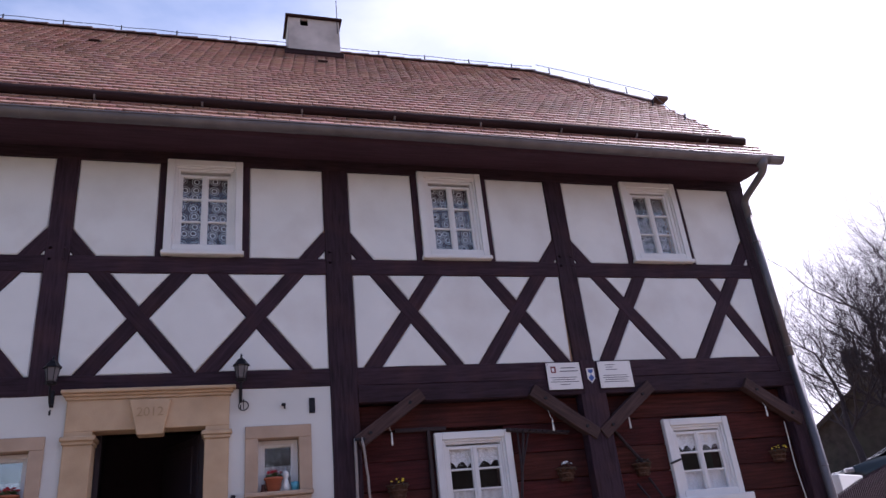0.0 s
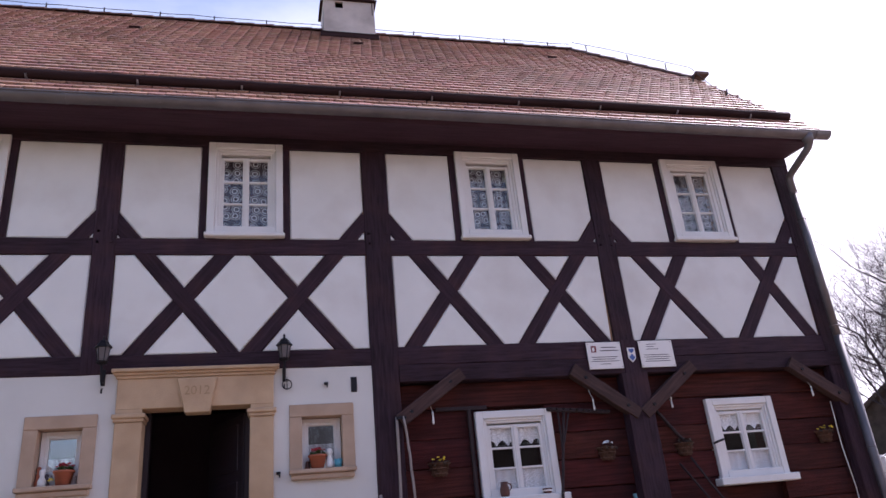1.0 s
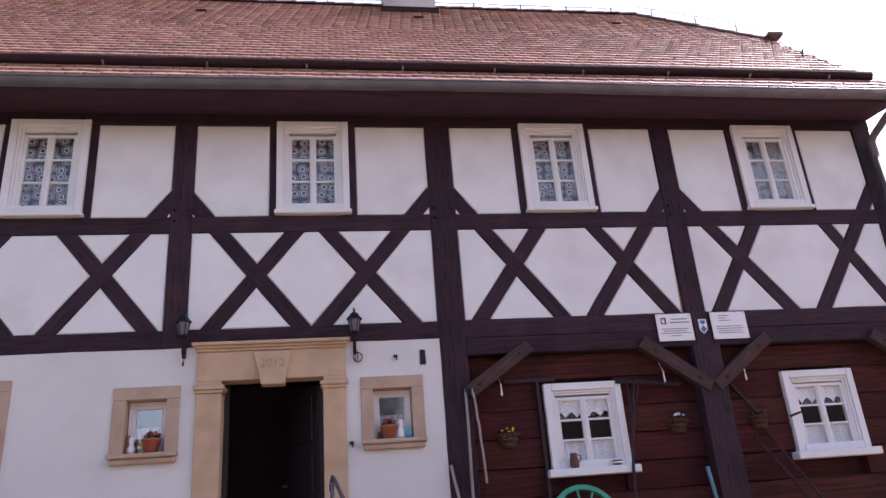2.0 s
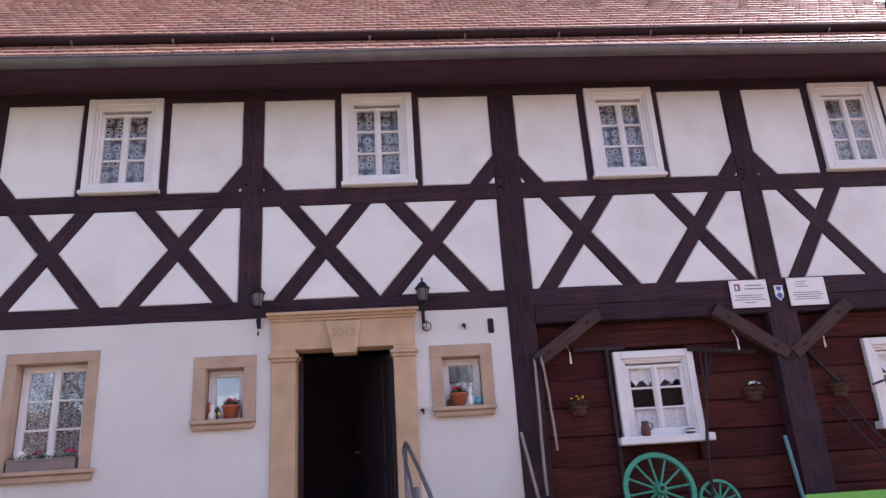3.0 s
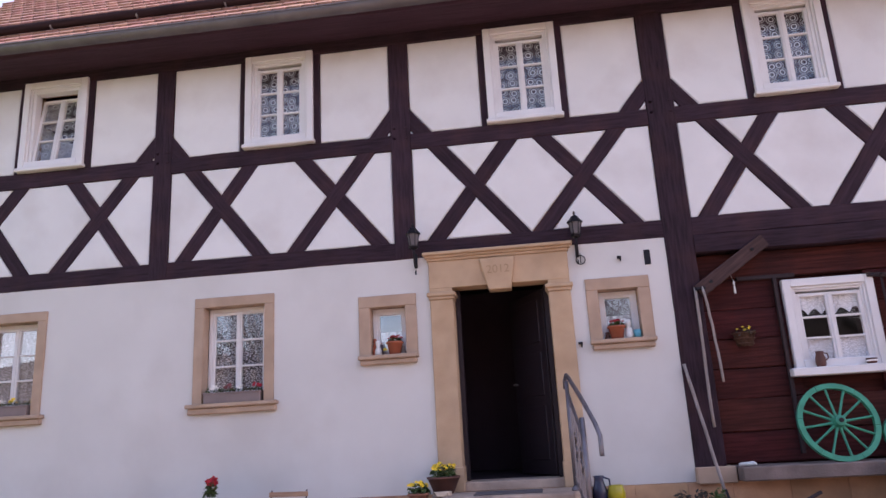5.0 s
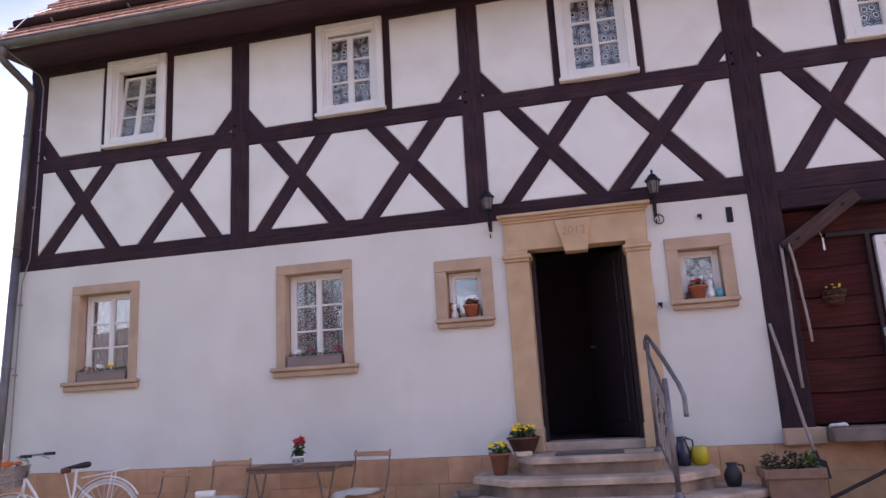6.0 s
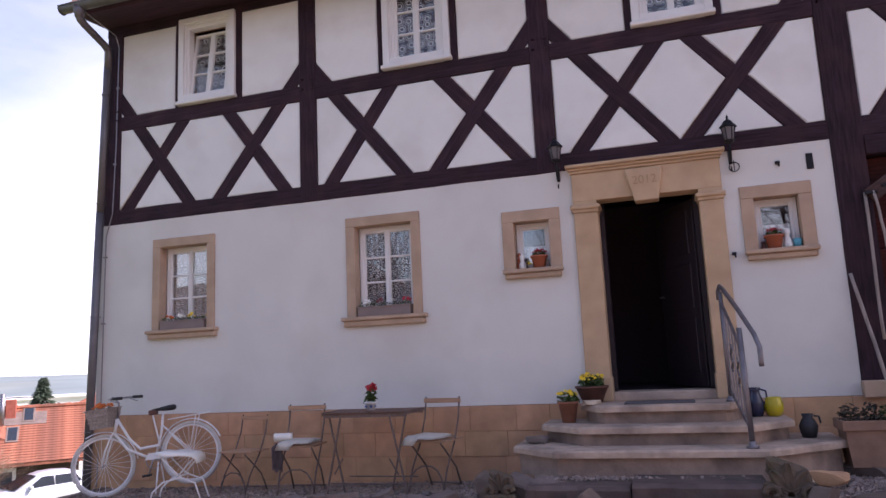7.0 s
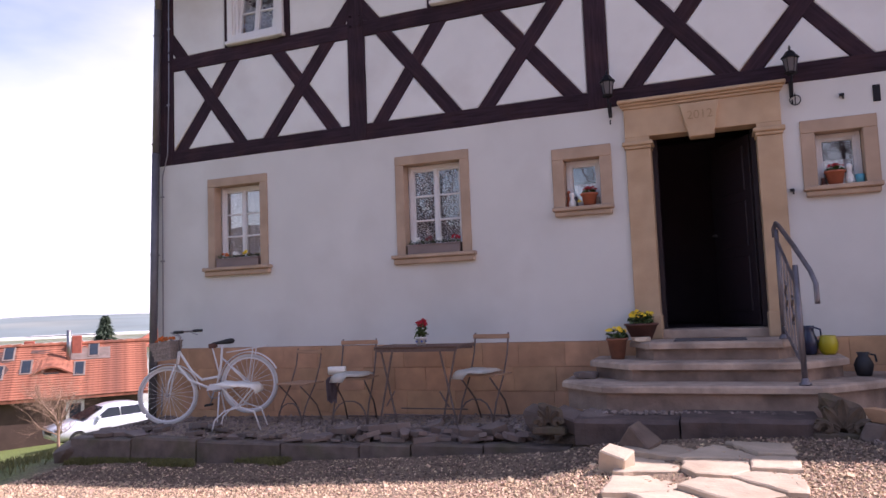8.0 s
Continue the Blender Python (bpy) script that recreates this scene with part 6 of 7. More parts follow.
rag = thing("cloth", "dark grey cloth hanging over the edge of the chair seat", "cloth", on_terrace(-4.16, -0.72, 10))
bm = bmesh.new()
loft(bm, [[(-0.06 + 0.12 * i / 8, 0.018 * math.sin(i * 2.1 + h * 9) + (0.10 if h > 0.5 else 0.0), h + 0.02 * math.sin(i * 1.3)) for i in range(9)] for h in (0.515, 0.495, 0.44, 0.36, 0.28, 0.24)], closed=False)
bmesh.ops.solidify(bm, geom=bm.faces[:], thickness=0.006)
smooth(part("drape", bm, mat("dark_grey_cloth", rgb(122, 108, 112), 0.95, 14, 0.2, 0.4, 60), rag))
table = thing("folding_table", "dark brown folding garden table with slatted wooden top", "table", on_terrace(-3.06, -0.58, 0))
for k in range(6):
    y = -0.28 + k * 0.095
    part("top_slat", B(-0.47, 0.47, y, y + 0.085, 0.815, 0.833, 0.004), TABLETOP, table)
part("top_edge", B(-0.482, -0.47, -0.28, 0.28, 0.80, 0.838), RUSTIRON, table)
part("top_edge", B(0.47, 0.482, -0.28, 0.28, 0.80, 0.838), RUSTIRON, table)
for y in (-0.262, 0.25):
    part("apron_rail", B(-0.469, 0.469, y, y + 0.012, 0.778, 0.814), RUSTIRON, table)
for s in (-1, 1):
    for top, foot, y in ((0.44, 0.26, -0.20), (0.27, 0.45, -0.25)):
        bm = bmesh.new()
        tube(bm, [(s * top, y, 0.815), (s * foot, y, 0.0)], 0.011, 7)
        part("leg", bm, RUSTIRON, table)
for y in (-0.25, 0.22):
    bm = bmesh.new()
    tube(bm, [(-0.40, y, 0.11), (0.40, y, 0.11)], 0.008, 6)
    part("stretcher", bm, RUSTIRON, table)
for s in (-1, 1):
    bm = bmesh.new()
    tube(bm, [(s * 0.36, -0.25, 0.2), (s * 0.26, -0.25, 0.36)], 0.008, 6)
    part("brace", bm, RUSTIRON, table)
tp = flower_pot("small patterned china pot with a red flower on the table", pose(-3.08, -0.62, terrace_z(-3.08) + 0.824), 0.045, 0.062, 0.09, RED, CERAMIC, n=6, size=0.04, spread=0.9, tall=0.19, seed=91)
for k in range(6):
    a = k * math.pi / 3
    bm = bmesh.new()
    tube(bm, [(0.053 * math.cos(a), 0.053 * math.sin(a), 0.04), (0.062 * math.cos(a), 0.062 * math.sin(a), 0.045)], 0.012, 6)
    part("motif", bm, BLUEINK, tp)

# ---- bicycle: local x runs from the front hub to the rear hub ----
hubF, hubR = Vector((-6.52, -0.68, -0.645)), Vector((-5.50, -0.40, -0.525))
ax = (hubR - hubF).normalized()
side = Vector((-ax.y, ax.x, 0)).normalized()
upv = ax.cross(side)
bike = thing("bicycle", "white-painted step-through bicycle with front basket, parked on its stand", "bicycle",
             Matrix.Translation(hubF) @ Matrix((ax, side, upv)).transposed().to_4x4())
WB, R = (hubR - hubF).length, 0.345


def wheel(x, turn, n=24):
    m = pose(x, 0, 0, 0, 0, turn)
    bm = bmesh.new()
    tube(bm, [(R * math.cos(a), 0, R * math.sin(a)) for a in (2 * math.pi * k / 40 for k in range(40))], 0.021, 8, True)
    ty = smooth(part("tyre", bm, TYRE, bike, m=m))
    bm = bmesh.new()
    tube(bm, [((R - 0.028) * math.cos(a), 0, (R - 0.028) * math.sin(a)) for a in (2 * math.pi * k / 40 for k in range(40))], 0.012, 6, True)
    part("rim", bm, BIKE, ty)
    bm = bmesh.new()
    tube(bm, [(0, -0.04, 0), (0, 0.04, 0)], 0.022, 10)
    part("hub", bm, STEEL, ty)
    for k in range(n):
        a = 2 * math.pi * k / n
        bm = bmesh.new()
        tube(bm, [(0.02 * math.cos(a + 0.9), 0.02 * (1 if k % 2 else -1), 0.02 * math.sin(a + 0.9)), ((R - 0.03) * math.cos(a), 0, (R - 0.03) * math.sin(a))], 0.0022, 4)
        part("spoke", bm, BIKE, ty)


wheel(0, 14)
wheel(WB, 0)


def btube(name, pts, r, material=None, label=""):
    bm = bmesh.new()
    tube(bm, pts, r, 8)
    return smooth(part(name, bm, material or BIKE, bike, label))


head_t, head_b = (0.21, 0, 0.52), (0.165, 0, 0.36)
bb = (WB - 0.44, 0, -0.03)
btube("fork", [(0, 0.045, 0), (0.05, 0.045, 0.16), (0.14, 0.035, 0.34), (0.165, 0, 0.37)], 0.012)
btube("fork", [(0, -0.045, 0), (0.05, -0.045, 0.16), (0.14, -0.035, 0.34), (0.165, 0, 0.37)], 0.012)
btube("head_tube", [head_b, head_t], 0.022)
btube("down_tube", [head_b, (0.30, 0, 0.15), bb], 0.017)
btube("top_tube", [head_t, (0.34, 0, 0.26), (0.46, 0, 0.13), (WB - 0.36, 0, 0.14)], 0.017)
seat_top = (WB - 0.29, 0, 0.52)
btube("seat_tube", [bb, (WB - 0.33, 0, 0.30), seat_top], 0.016)
for s in (-0.05, 0.05):
    btube("chain_stay", [bb, (WB, s, 0)], 0.010)
    btube("seat_stay", [(WB - 0.31, 0, 0.36), (WB, s, 0)], 0.009)
btube("stem", [head_t, (0.25, 0, 0.70), (0.21, 0, 0.75)], 0.013, STEEL)
btube("handlebar", [(0.40, -0.27, 0.75), (0.29, -0.26, 0.76), (0.21, -0.16, 0.765), (0.20, 0, 0.755), (0.21, 0.16, 0.765), (0.29, 0.26, 0.76), (0.40, 0.27, 0.75)], 0.012, STEEL)
for s in (-1, 1):
    btube("grip", [(0.30, s * 0.262, 0.76), (0.42, s * 0.272, 0.748)], 0.018, BLACK)
    btube("brake_lever", [(0.27, s * 0.25, 0.745), (0.36, s * 0.255, 0.70)], 0.006, STEEL)
bm = bmesh.new()
loft(bm, [[(WB - 0.28 + x, w * math.cos(a), 0.555 + h * math.sin(a)) for a in (2 * math.pi * k / 10 for k in range(10))] for x, w, h in ((-0.15, 0.012, 0.010), (-0.12, 0.026, 0.016), (-0.04, 0.036, 0.022), (0.02, 0.06, 0.03), (0.08, 0.095, 0.036), (0.12, 0.088, 0.034), (0.145, 0.03, 0.02))])
smooth(part("saddle", bm, BLACK, bike, "black saddle"))
part("tool_bag", B(WB - 0.46, WB - 0.36, -0.035, 0.035, 0.50, 0.56, 0.012), DARKPOT, bike, "small brown leather bag")
btube("seat_brace", [(WB - 0.42, 0, 0.50), (WB - 0.37, 0, 0.16)], 0.010)
for cx in (0, WB):
    bm = bmesh.new()
    a0, a1 = (20, 165) if cx else (2, 116)
    rings = []
    for k in range(17):
        a = radians(a0 + (a1 - a0) * k / 16)
        rings.append([((R + 0.04) * math.cos(a), -0.026, (R + 0.04) * math.sin(a)), ((R + 0.052) * math.cos(a), 0, (R + 0.052) * math.sin(a)), ((R + 0.04) * math.cos(a), 0.026, (R + 0.04) * math.sin(a)), ((R + 0.046) * math.cos(a), 0, (R + 0.046) * math.sin(a))])
    loft(bm, rings)
    part("mudguard", bm, BIKE, bike, m=pose(cx, 0, 0, 0, 0, 14 if cx == 0 else 0))
rack = btube("rack", [(WB - 0.22, -0.06, 0.42), (WB + 0.24, -0.06, 0.43), (WB + 0.28, 0, 0.43), (WB + 0.24, 0.06, 0.43), (WB - 0.22, 0.06, 0.42)], 0.007)
for k in range(4):
    btube("rack_bar", [(WB - 0.15 + k * 0.12, -0.06, 0.424), (WB - 0.15 + k * 0.12, 0.06, 0.424)], 0.005)
for s in (-0.06, 0.06):
    btube("rack_stay", [(WB + 0.12, s, 0.425), (WB, s, 0.01)], 0.006)
bm = bmesh.new()
tube(bm, [(bb[0] + 0.085 * math.cos(a), -0.05, bb[2] + 0.085 * math.sin(a)) for a in (2 * math.pi * k / 24 for k in range(24))], 0.006, 6, True)
part("chainring", bm, STEEL, bike)
bm = bmesh.new()
prism(bm, [(bb[0] - 0.10, bb[2] + 0.02), (bb[0] - 0.05, bb[2] + 0.095), (WB + 0.02, 0.05), (WB + 0.03, -0.02), (bb[0] + 0.02, bb[2] + 0.02)], -0.062, -0.055)
part("chain_guard", bm, BIKE, bike)
btube("crank", [(bb[0], -0.07, bb[2]), (bb[0] - 0.06, -0.075, bb[2] - 0.15)], 0.010, STEEL)
btube("crank", [(bb[0], 0.07, bb[2]), (bb[0] + 0.06, 0.075, bb[2] + 0.15)], 0.010, STEEL)
for x, y, z in ((-0.06, -0.12, -0.15), (0.06, 0.12, 0.15)):
    part("pedal", B(bb[0] + x - 0.045, bb[0] + x + 0.045, y - 0.04, y + 0.04, bb[2] + z - 0.012, bb[2] + z + 0.012, 0.004), BLACK, bike)
for s in (-1, 1):
    btube("stand_leg", [(bb[0] + 0.05, s * 0.03, bb[2] - 0.02), (bb[0] + 0.03, s * 0.14, -0.40)], 0.010)
bm = bmesh.new()
loft(bm, [[(0.05 + s * w * sx, d * sy, z) for sx, sy in ((-1, -1), (1, -1), (1, 1), (-1, 1))] for s in (1,) for w, d, z in ((0.10, 0.13, 0.44), (0.14, 0.17, 0.66))], caps=False)
bmesh.ops.subdivide_edges(bm, edges=bm.edges[:], cuts=3, use_grid_fill=True)
bmesh.ops.solidify(bm, geom=bm.faces[:], thickness=0.008)
bk = part("basket", bm, WICKER, bike, "grey wicker front basket")
for q in (0.0, 0.33, 0.66, 1.0):
    w, d, z = 0.105 + 0.04 * q, 0.135 + 0.04 * q, 0.445 + 0.215 * q
    bm = bmesh.new()
    tube(bm, [(0.05 - w, -d, z), (0.05 + w, -d, z), (0.05 + w, d, z), (0.05 - w, d, z)], 0.008, 5, True)
    part("basket_band", bm, WICKER, bk)
bf = thing("flower_bunch", "bunch of orange flowers in the bicycle basket", "flowers", bike.matrix_basis @ pose(0.05, 0, 0.63))
part("blossoms", blossoms(46, 0.13, 0.10, 0.024, (0, 0, 0.0), 95), ORANGE, bf)
part("foliage", leaves(70, 0.12, 0.07, 0.02, (0, 0, 0.0), 96), LEAFD, bf)

# ---- stones ----
rs = random.Random(7)
for k in range(60):
    x = rs.uniform(-6.9, -1.6) if k > 14 else rs.uniform(-4.2, -1.7)
    y = rs.uniform(-1.58, -1.05) if k > 10 else rs.uniform(-1.52, -1.3)
    tagged(part("flat_stone", plate(100 + k, rs.uniform(0.08, 0.2), rs.uniform(0.06, 0.12), rs.uniform(0.012, 0.028)), SLAB,
                m=pose(x, y, edge_z(x, y) - 0.012 + rs.uniform(0, 0.03), rs.uniform(-11, 11), rs.uniform(-11, 11), rs.uniform(-40, 40))),
           "broken flat grey stone lying on the terrace edge", "stone", group="edge stones")
for k, (x, y, sx, sy, sz, rz) in enumerate(((-2.60, -1.35, 0.13, 0.06, 0.05, 40), (-2.42, -1.40, 0.12, 0.05, 0.04, -35), (-3.1, -1.42, 0.20, 0.07, 0.04, 15), (-2.72, -1.45, 0.15, 0.06, 0.04, -10), (-2.28, -1.45, 0.17, 0.07, 0.045, -25), (-3.6, -1.42, 0.16, 0.10, 0.03, 0), (-2.52, -1.30, 0.11, 0.05, 0.03, 60), (-2.9, -1.36, 0.16, 0.08, 0.03, 20), (-2.05, -1.42, 0.18, 0.09, 0.035, -8), (-1.82, -1.48, 0.12, 0.08, 0.03, 30))):
    tagged(part("flat_stone", plate(160 + k, sx, sy, sz * 0.9), SLAB, m=pose(x, y, edge_z(x, y) + 0.012 + 0.035 * (k % 3), 16 - 9 * (k % 4), 14 - 10 * (k % 3), rz)), "grey stone slab stacked on the terrace edge", "stone", group="edge stones")
for k in range(34):
    x, y = rs.uniform(-3.3, -1.75), rs.uniform(-1.52, -1.22)
    tagged(part("flat_stone", plate(400 + k, rs.uniform(0.07, 0.16), rs.uniform(0.04, 0.09), rs.uniform(0.014, 0.03)), SLAB,
                m=pose(x, y, edge_z(x, y) + rs.uniform(0.0, 0.065), rs.uniform(-20, 20), rs.uniform(-24, 24), rs.uniform(-70, 70))),
           "split piece of grey stone heaped on the terrace edge", "stone", group="edge stones")
for k, (x, y, z, sx, sy, sz, mt, lab) in enumerate((
        (-1.62, -1.35, -0.88, 0.16, 0.13, 0.14, ROCK, "rough boulder beside the steps"), (-1.30, -1.42, -0.80, 0.17, 0.12, 0.07, SLAB, "grey block of stone beside the steps"),
        (-0.72, -1.92, -0.90, 0.115, 0.09, 0.115, ROCK, "upright grey field stone before the slab"), (-0.78, -2.48, -1.0, 0.105, 0.085, 0.125, PATHSTONE, "pale squared stone at the path edge"),
        (1.03, -1.75, -0.83, 0.14, 0.12, 0.09, ROCK, "reddish field stone beside the steps"), (1.15, -1.35, -0.72, 0.16, 0.13, 0.06, PLINTH, "orange flat stone beside the steps"),
        (1.45, -1.75, -0.80, 0.30, 0.10, 0.05, ROCK, "long low edging stone"), (0.98, -1.40, -0.70, 0.12, 0.09, 0.03, PATHSTONE, "pale flat stone beside the steps"),
        (-7.25, -1.5, -1.45, 0.26, 0.24, 0.19, ROCK, "dark corner boulder at the terrace end"), (-1.05, -1.50, -0.76, 0.14, 0.1, 0.05, SLAB, "grey block of stone beside the steps"))):
    squared = "squared" in lab or "block" in lab or "upright" in lab
    tagged(part("boulder", block(200 + k, sx, sy, sz) if squared else stone(200 + k, sx, sy, sz, 0.6), mt, m=pose(x, y, z, 9 if squared else 0, (40 if "upright" in lab else 11) if squared else 0, -24 if squared else 35 * k)), lab, "stone")


MOSSROCK = mat("mossy_carved_stone", rgb(92, 78, 66), 0.92, 9, 0.35, 0.7, 40, stain=rgb(72, 70, 46), stain_scale=7, stain_amount=0.7)


def palmette(x, y, z, s):
    t = thing("carved_stone", "weathered brown carved stone ornament with leaf lobes and scrolls", "ornament", pose(x, y, z, -6))
    part("base", B(-0.17 * s, 0.17 * s, -0.09, 0.09, 0.0, 0.075, 0.016), MOSSROCK, t)
    part("back_block", stone(241, 0.135 * s, 0.065, 0.13 * s, 0.45), MOSSROCK, t, m=pose(0, 0.02, 0.06))
    for k in range(-2, 3):
        a = radians(90 - k * 33)
        l = (0.21 - 0.022 * abs(k)) * s
        rings = []
        for q in (0.12, 0.35, 0.62, 0.86, 1.0):
            d, w = q * l, 0.048 * s * math.sin(math.pi * min(1, q * 0.68 + 0.2))
            c = Vector((d * math.cos(a), -0.035 - 0.035 * q * q, 0.085 + d * math.sin(a) * 0.92))
            n = Vector((-math.sin(a), 0, math.cos(a)))
            rings.append([c + n * w, c + n * w * 0.5 + Vector((0, -0.022, 0)), c + Vector((0, -0.014, 0)), c - n * w * 0.5 + Vector((0, -0.022, 0)), c - n * w, c + Vector((0, 0.05, 0))])
        part("lobe", loft(bmesh.new(), rings), MOSSROCK, t)
    for e in (-1, 1):
        bm = bmesh.new()
        tube(bm, [(e * (0.095 * s + (0.055 - 0.007 * q) * s * math.cos(0.75 * q)), -0.075, 0.10 + (0.055 - 0.007 * q) * s * math.sin(0.75 * q)) for q in range(8)], [0.026, 0.026, 0.025, 0.024, 0.022, 0.02, 0.018, 0.016], 7)
        part("scroll", bm, MOSSROCK, t)


palmette(-1.46, -1.60, -0.83, 0.85)
palmette(0.83, -1.66, -0.82, 1.25)
path = thing("stone_path", "pale worn stone slabs forming a path to the steps", "path", kind="structure")
rp = random.Random(3)
sites = []
for row in range(16):
    wide = rp.choice((1, 2, 2, 3))
    for q in range(wide):
        sites.append((-0.74 + 1.2 * (q + 0.5 + rp.uniform(-0.28, 0.28)) / wide, -1.98 - 0.25 * row + rp.uniform(-0.045, 0.045)))
for n, (sx, sy) in enumerate(sites):
    cell = [(-0.78, -6.0), (0.46, -6.0), (0.46, -1.86), (-0.78, -1.86)]
    for m, (ox, oy) in enumerate(sites):
        if m != n and len(cell) > 2:
            cell = half(cell, (sx + ox) / 2, (sy + oy) / 2, sx - ox, sy - oy)
    cell = [p for q, p in enumerate(cell) if math.dist(p, cell[q - 1]) > 0.03]
    if len(cell) < 3:
        continue
    cell = shrink(cell, 0.002)
    # quarry-split edges: each side broken into short uneven runs
    ring = []
    for (px, py), (qx, qy) in zip(cell, cell[1:] + cell[:1]):
        runs = max(1, int(math.dist((px, py), (qx, qy)) / 0.07))
        for k in range(runs):
            t = k / runs
            ring.append((px + (qx - px) * t + rp.uniform(-0.014, 0.014), py + (qy - py) * t + rp.uniform(-0.014, 0.014)))
    cx, cy = sum(p[0] for p in ring) / len(ring), sum(p[1] for p in ring) / len(ring)
    z, u, v = ground_z(cx, cy) + rp.uniform(-0.004, 0.008), rp.uniform(-0.015, 0.015), rp.uniform(-0.015, 0.015)
    rings = []
    for d, h, rough in ((0.0, -0.06, 0.0), (0.0, 0.006, 0.002), (0.010, 0.014, 0.002), (0.06, 0.016, 0.003)):
        keep = lambda a, c: c + (a - c) * max(0.2, 1 - d / 0.16)
        rings.append([(keep(px, cx), keep(py, cy), z + h + (px - cx) * u + (py - cy) * v + rp.uniform(-rough, rough)) for px, py in ring])
    part("path_slab", loft(bmesh.new(), rings), PATHSTONE, path)


def scatter(name, material, n, area, size, seed, zfun, label, skip=None):
    """Loose crushed stones, joined: a jittered, turned block of six faces each."""
    rnd = np.random.RandomState(seed)
    xy = np.stack([rnd.uniform(area[0], area[1], n), rnd.uniform(area[2], area[3], n)], 1)
    if skip:
        xy = xy[[not skip(x, y) for x, y in xy]]
    n = len(xy)
    cube = np.array([(-1, -1, -1), (1, -1, -1), (1, 1, -1), (-1, 1, -1), (-1, -1, 1), (1, -1, 1), (1, 1, 1), (-1, 1, 1)], float) * 0.62
    s = size * (0.45 + 1.2 * rnd.rand(n) ** 2.5)
    p = (cube[None] + rnd.uniform(-0.33, 0.33, (n, 8, 3))) * (s[:, None, None] * np.stack([rnd.uniform(0.75, 1.3, n), rnd.uniform(0.75, 1.2, n), rnd.uniform(0.5, 0.85, n)], 1)[:, None, :])
    q = rnd.normal(0, 1, (n, 4)) * (0.35, 0.35, 1, 1)
    q /= np.linalg.norm(q, axis=1, keepdims=True)
    x, y, z, w = q[:, 0], q[:, 1], q[:, 2], q[:, 3]
    rot = np.stack([1 - 2 * (y * y + z * z), 2 * (x * y - z * w), 2 * (x * z + y * w), 2 * (x * y + z * w), 1 - 2 * (x * x + z * z), 2 * (y * z - x * w), 2 * (x * z - y * w), 2 * (y * z + x * w), 1 - 2 * (x * x + y * y)], 1).reshape(n, 3, 3)
    p = np.einsum("nij,nkj->nki", rot, p)
    p[:, :, :2] += xy[:, None, :]
    p[:, :, 2] += (np.array([zfun(a, b) for a, b in xy]) + s * 0.22)[:, None]
    quad = np.array([(0, 3, 2, 1), (4, 5, 6, 7), (0, 1, 5, 4), (1, 2, 6, 5), (2, 3, 7, 6), (3, 0, 4, 7)])
    faces = (quad[None] + (np.arange(n) * 8)[:, None, None]).reshape(-1, 4)
    me = bpy.data.meshes.new(name)
    me.from_pydata(p.reshape(-1, 3).tolist(), [], faces.tolist())
    me.materials.append(material)
    return tagged(new(name, me), label, "gravel", kind="stuff")


on_path = lambda x, y: -0.76 < x < 0.45 and -6.0 < y < -1.84
bare = random.Random(44)
# near the kerb fewer pale stones: bared dark earth deepens the house shadow
thin = lambda x, y: on_path(x, y) or (y > -2.35 + 0.2 * noise.noise((x * 1.4, 0, 2)) and bare.random() < 0.86)
scatter("gravel", PEBBLE, 64000, (-7.0, 2.6, -3.35, -1.68), 0.0098, 5, ground_z, "loose pinkish-grey gravel on the yard", thin)
scatter("gravel", CLOD, 20000, (-6.9, 2.4, -2.5, -1.66), 0.0105, 25, ground_z, "brown earth and grit along the kerb, coloured dark to deepen the house shadow", on_path)
scatter("gravel", PEBBLE, 2300, (-0.78, 0.48, -6.0, -1.84), 0.011, 15, ground_z, "fine grit between the path stones")
scatter("gravel", PEBBLE, 520, (-6.8, 2.4, -3.35, -1.68), 0.021, 6, ground_z, "coarse gravel stones on the yard", thin)
scatter("gravel", GREYPEBBLE, 5000, (1.0, 3.2, -1.9, -0.1), 0.019, 8, lambda x, y: ground_z(x, y), "grey gravel bed beside the steps")
scatter("gravel", GREYPEBBLE, 420, (-1.2, 0.66, -1.47, -1.34), 0.017, 18, lambda x, y: -0.66, "small rubble stones lying on the slab under the steps")
scatter("gravel", GREYPEBBLE, 5000, (-7.0, -1.5, -1.5, -0.08), 0.016, 9, lambda x, y: edge_z(x, y) - 0.02, "grey stone chippings on the terrace")


def grass(name, n, area, h, seed, zfun, material, label):
    rnd = np.random.RandomState(seed)
    vs, fs = [], []
    for _ in range(n):
        x, y = rnd.uniform(area[0], area[1]), rnd.uniform(area[2], area[3])
        if noise.noise((x * 1.5, y * 3, seed)) < -0.05:
            continue
        a, l = rnd.rand() * 6.28, h * (0.4 + 0.8 * rnd.rand())
        dx, dy = math.cos(a) * 0.007, math.sin(a) * 0.007
        lx, ly = rnd.normal(0, 0.35) * l, rnd.normal(0, 0.35) * l
        k, z = len(vs), zfun(x, y)
        vs.extend([(x - dx, y - dy, z), (x + dx, y + dy, z), (x + lx, y + ly, z + l)])
        fs.append((k, k + 1, k + 2))
    me = bpy.data.meshes.new(name)
    me.from_pydata(vs, [], fs)
    me.materials.append(material)
    return tagged(new(name, me), label, "grass", kind="stuff")


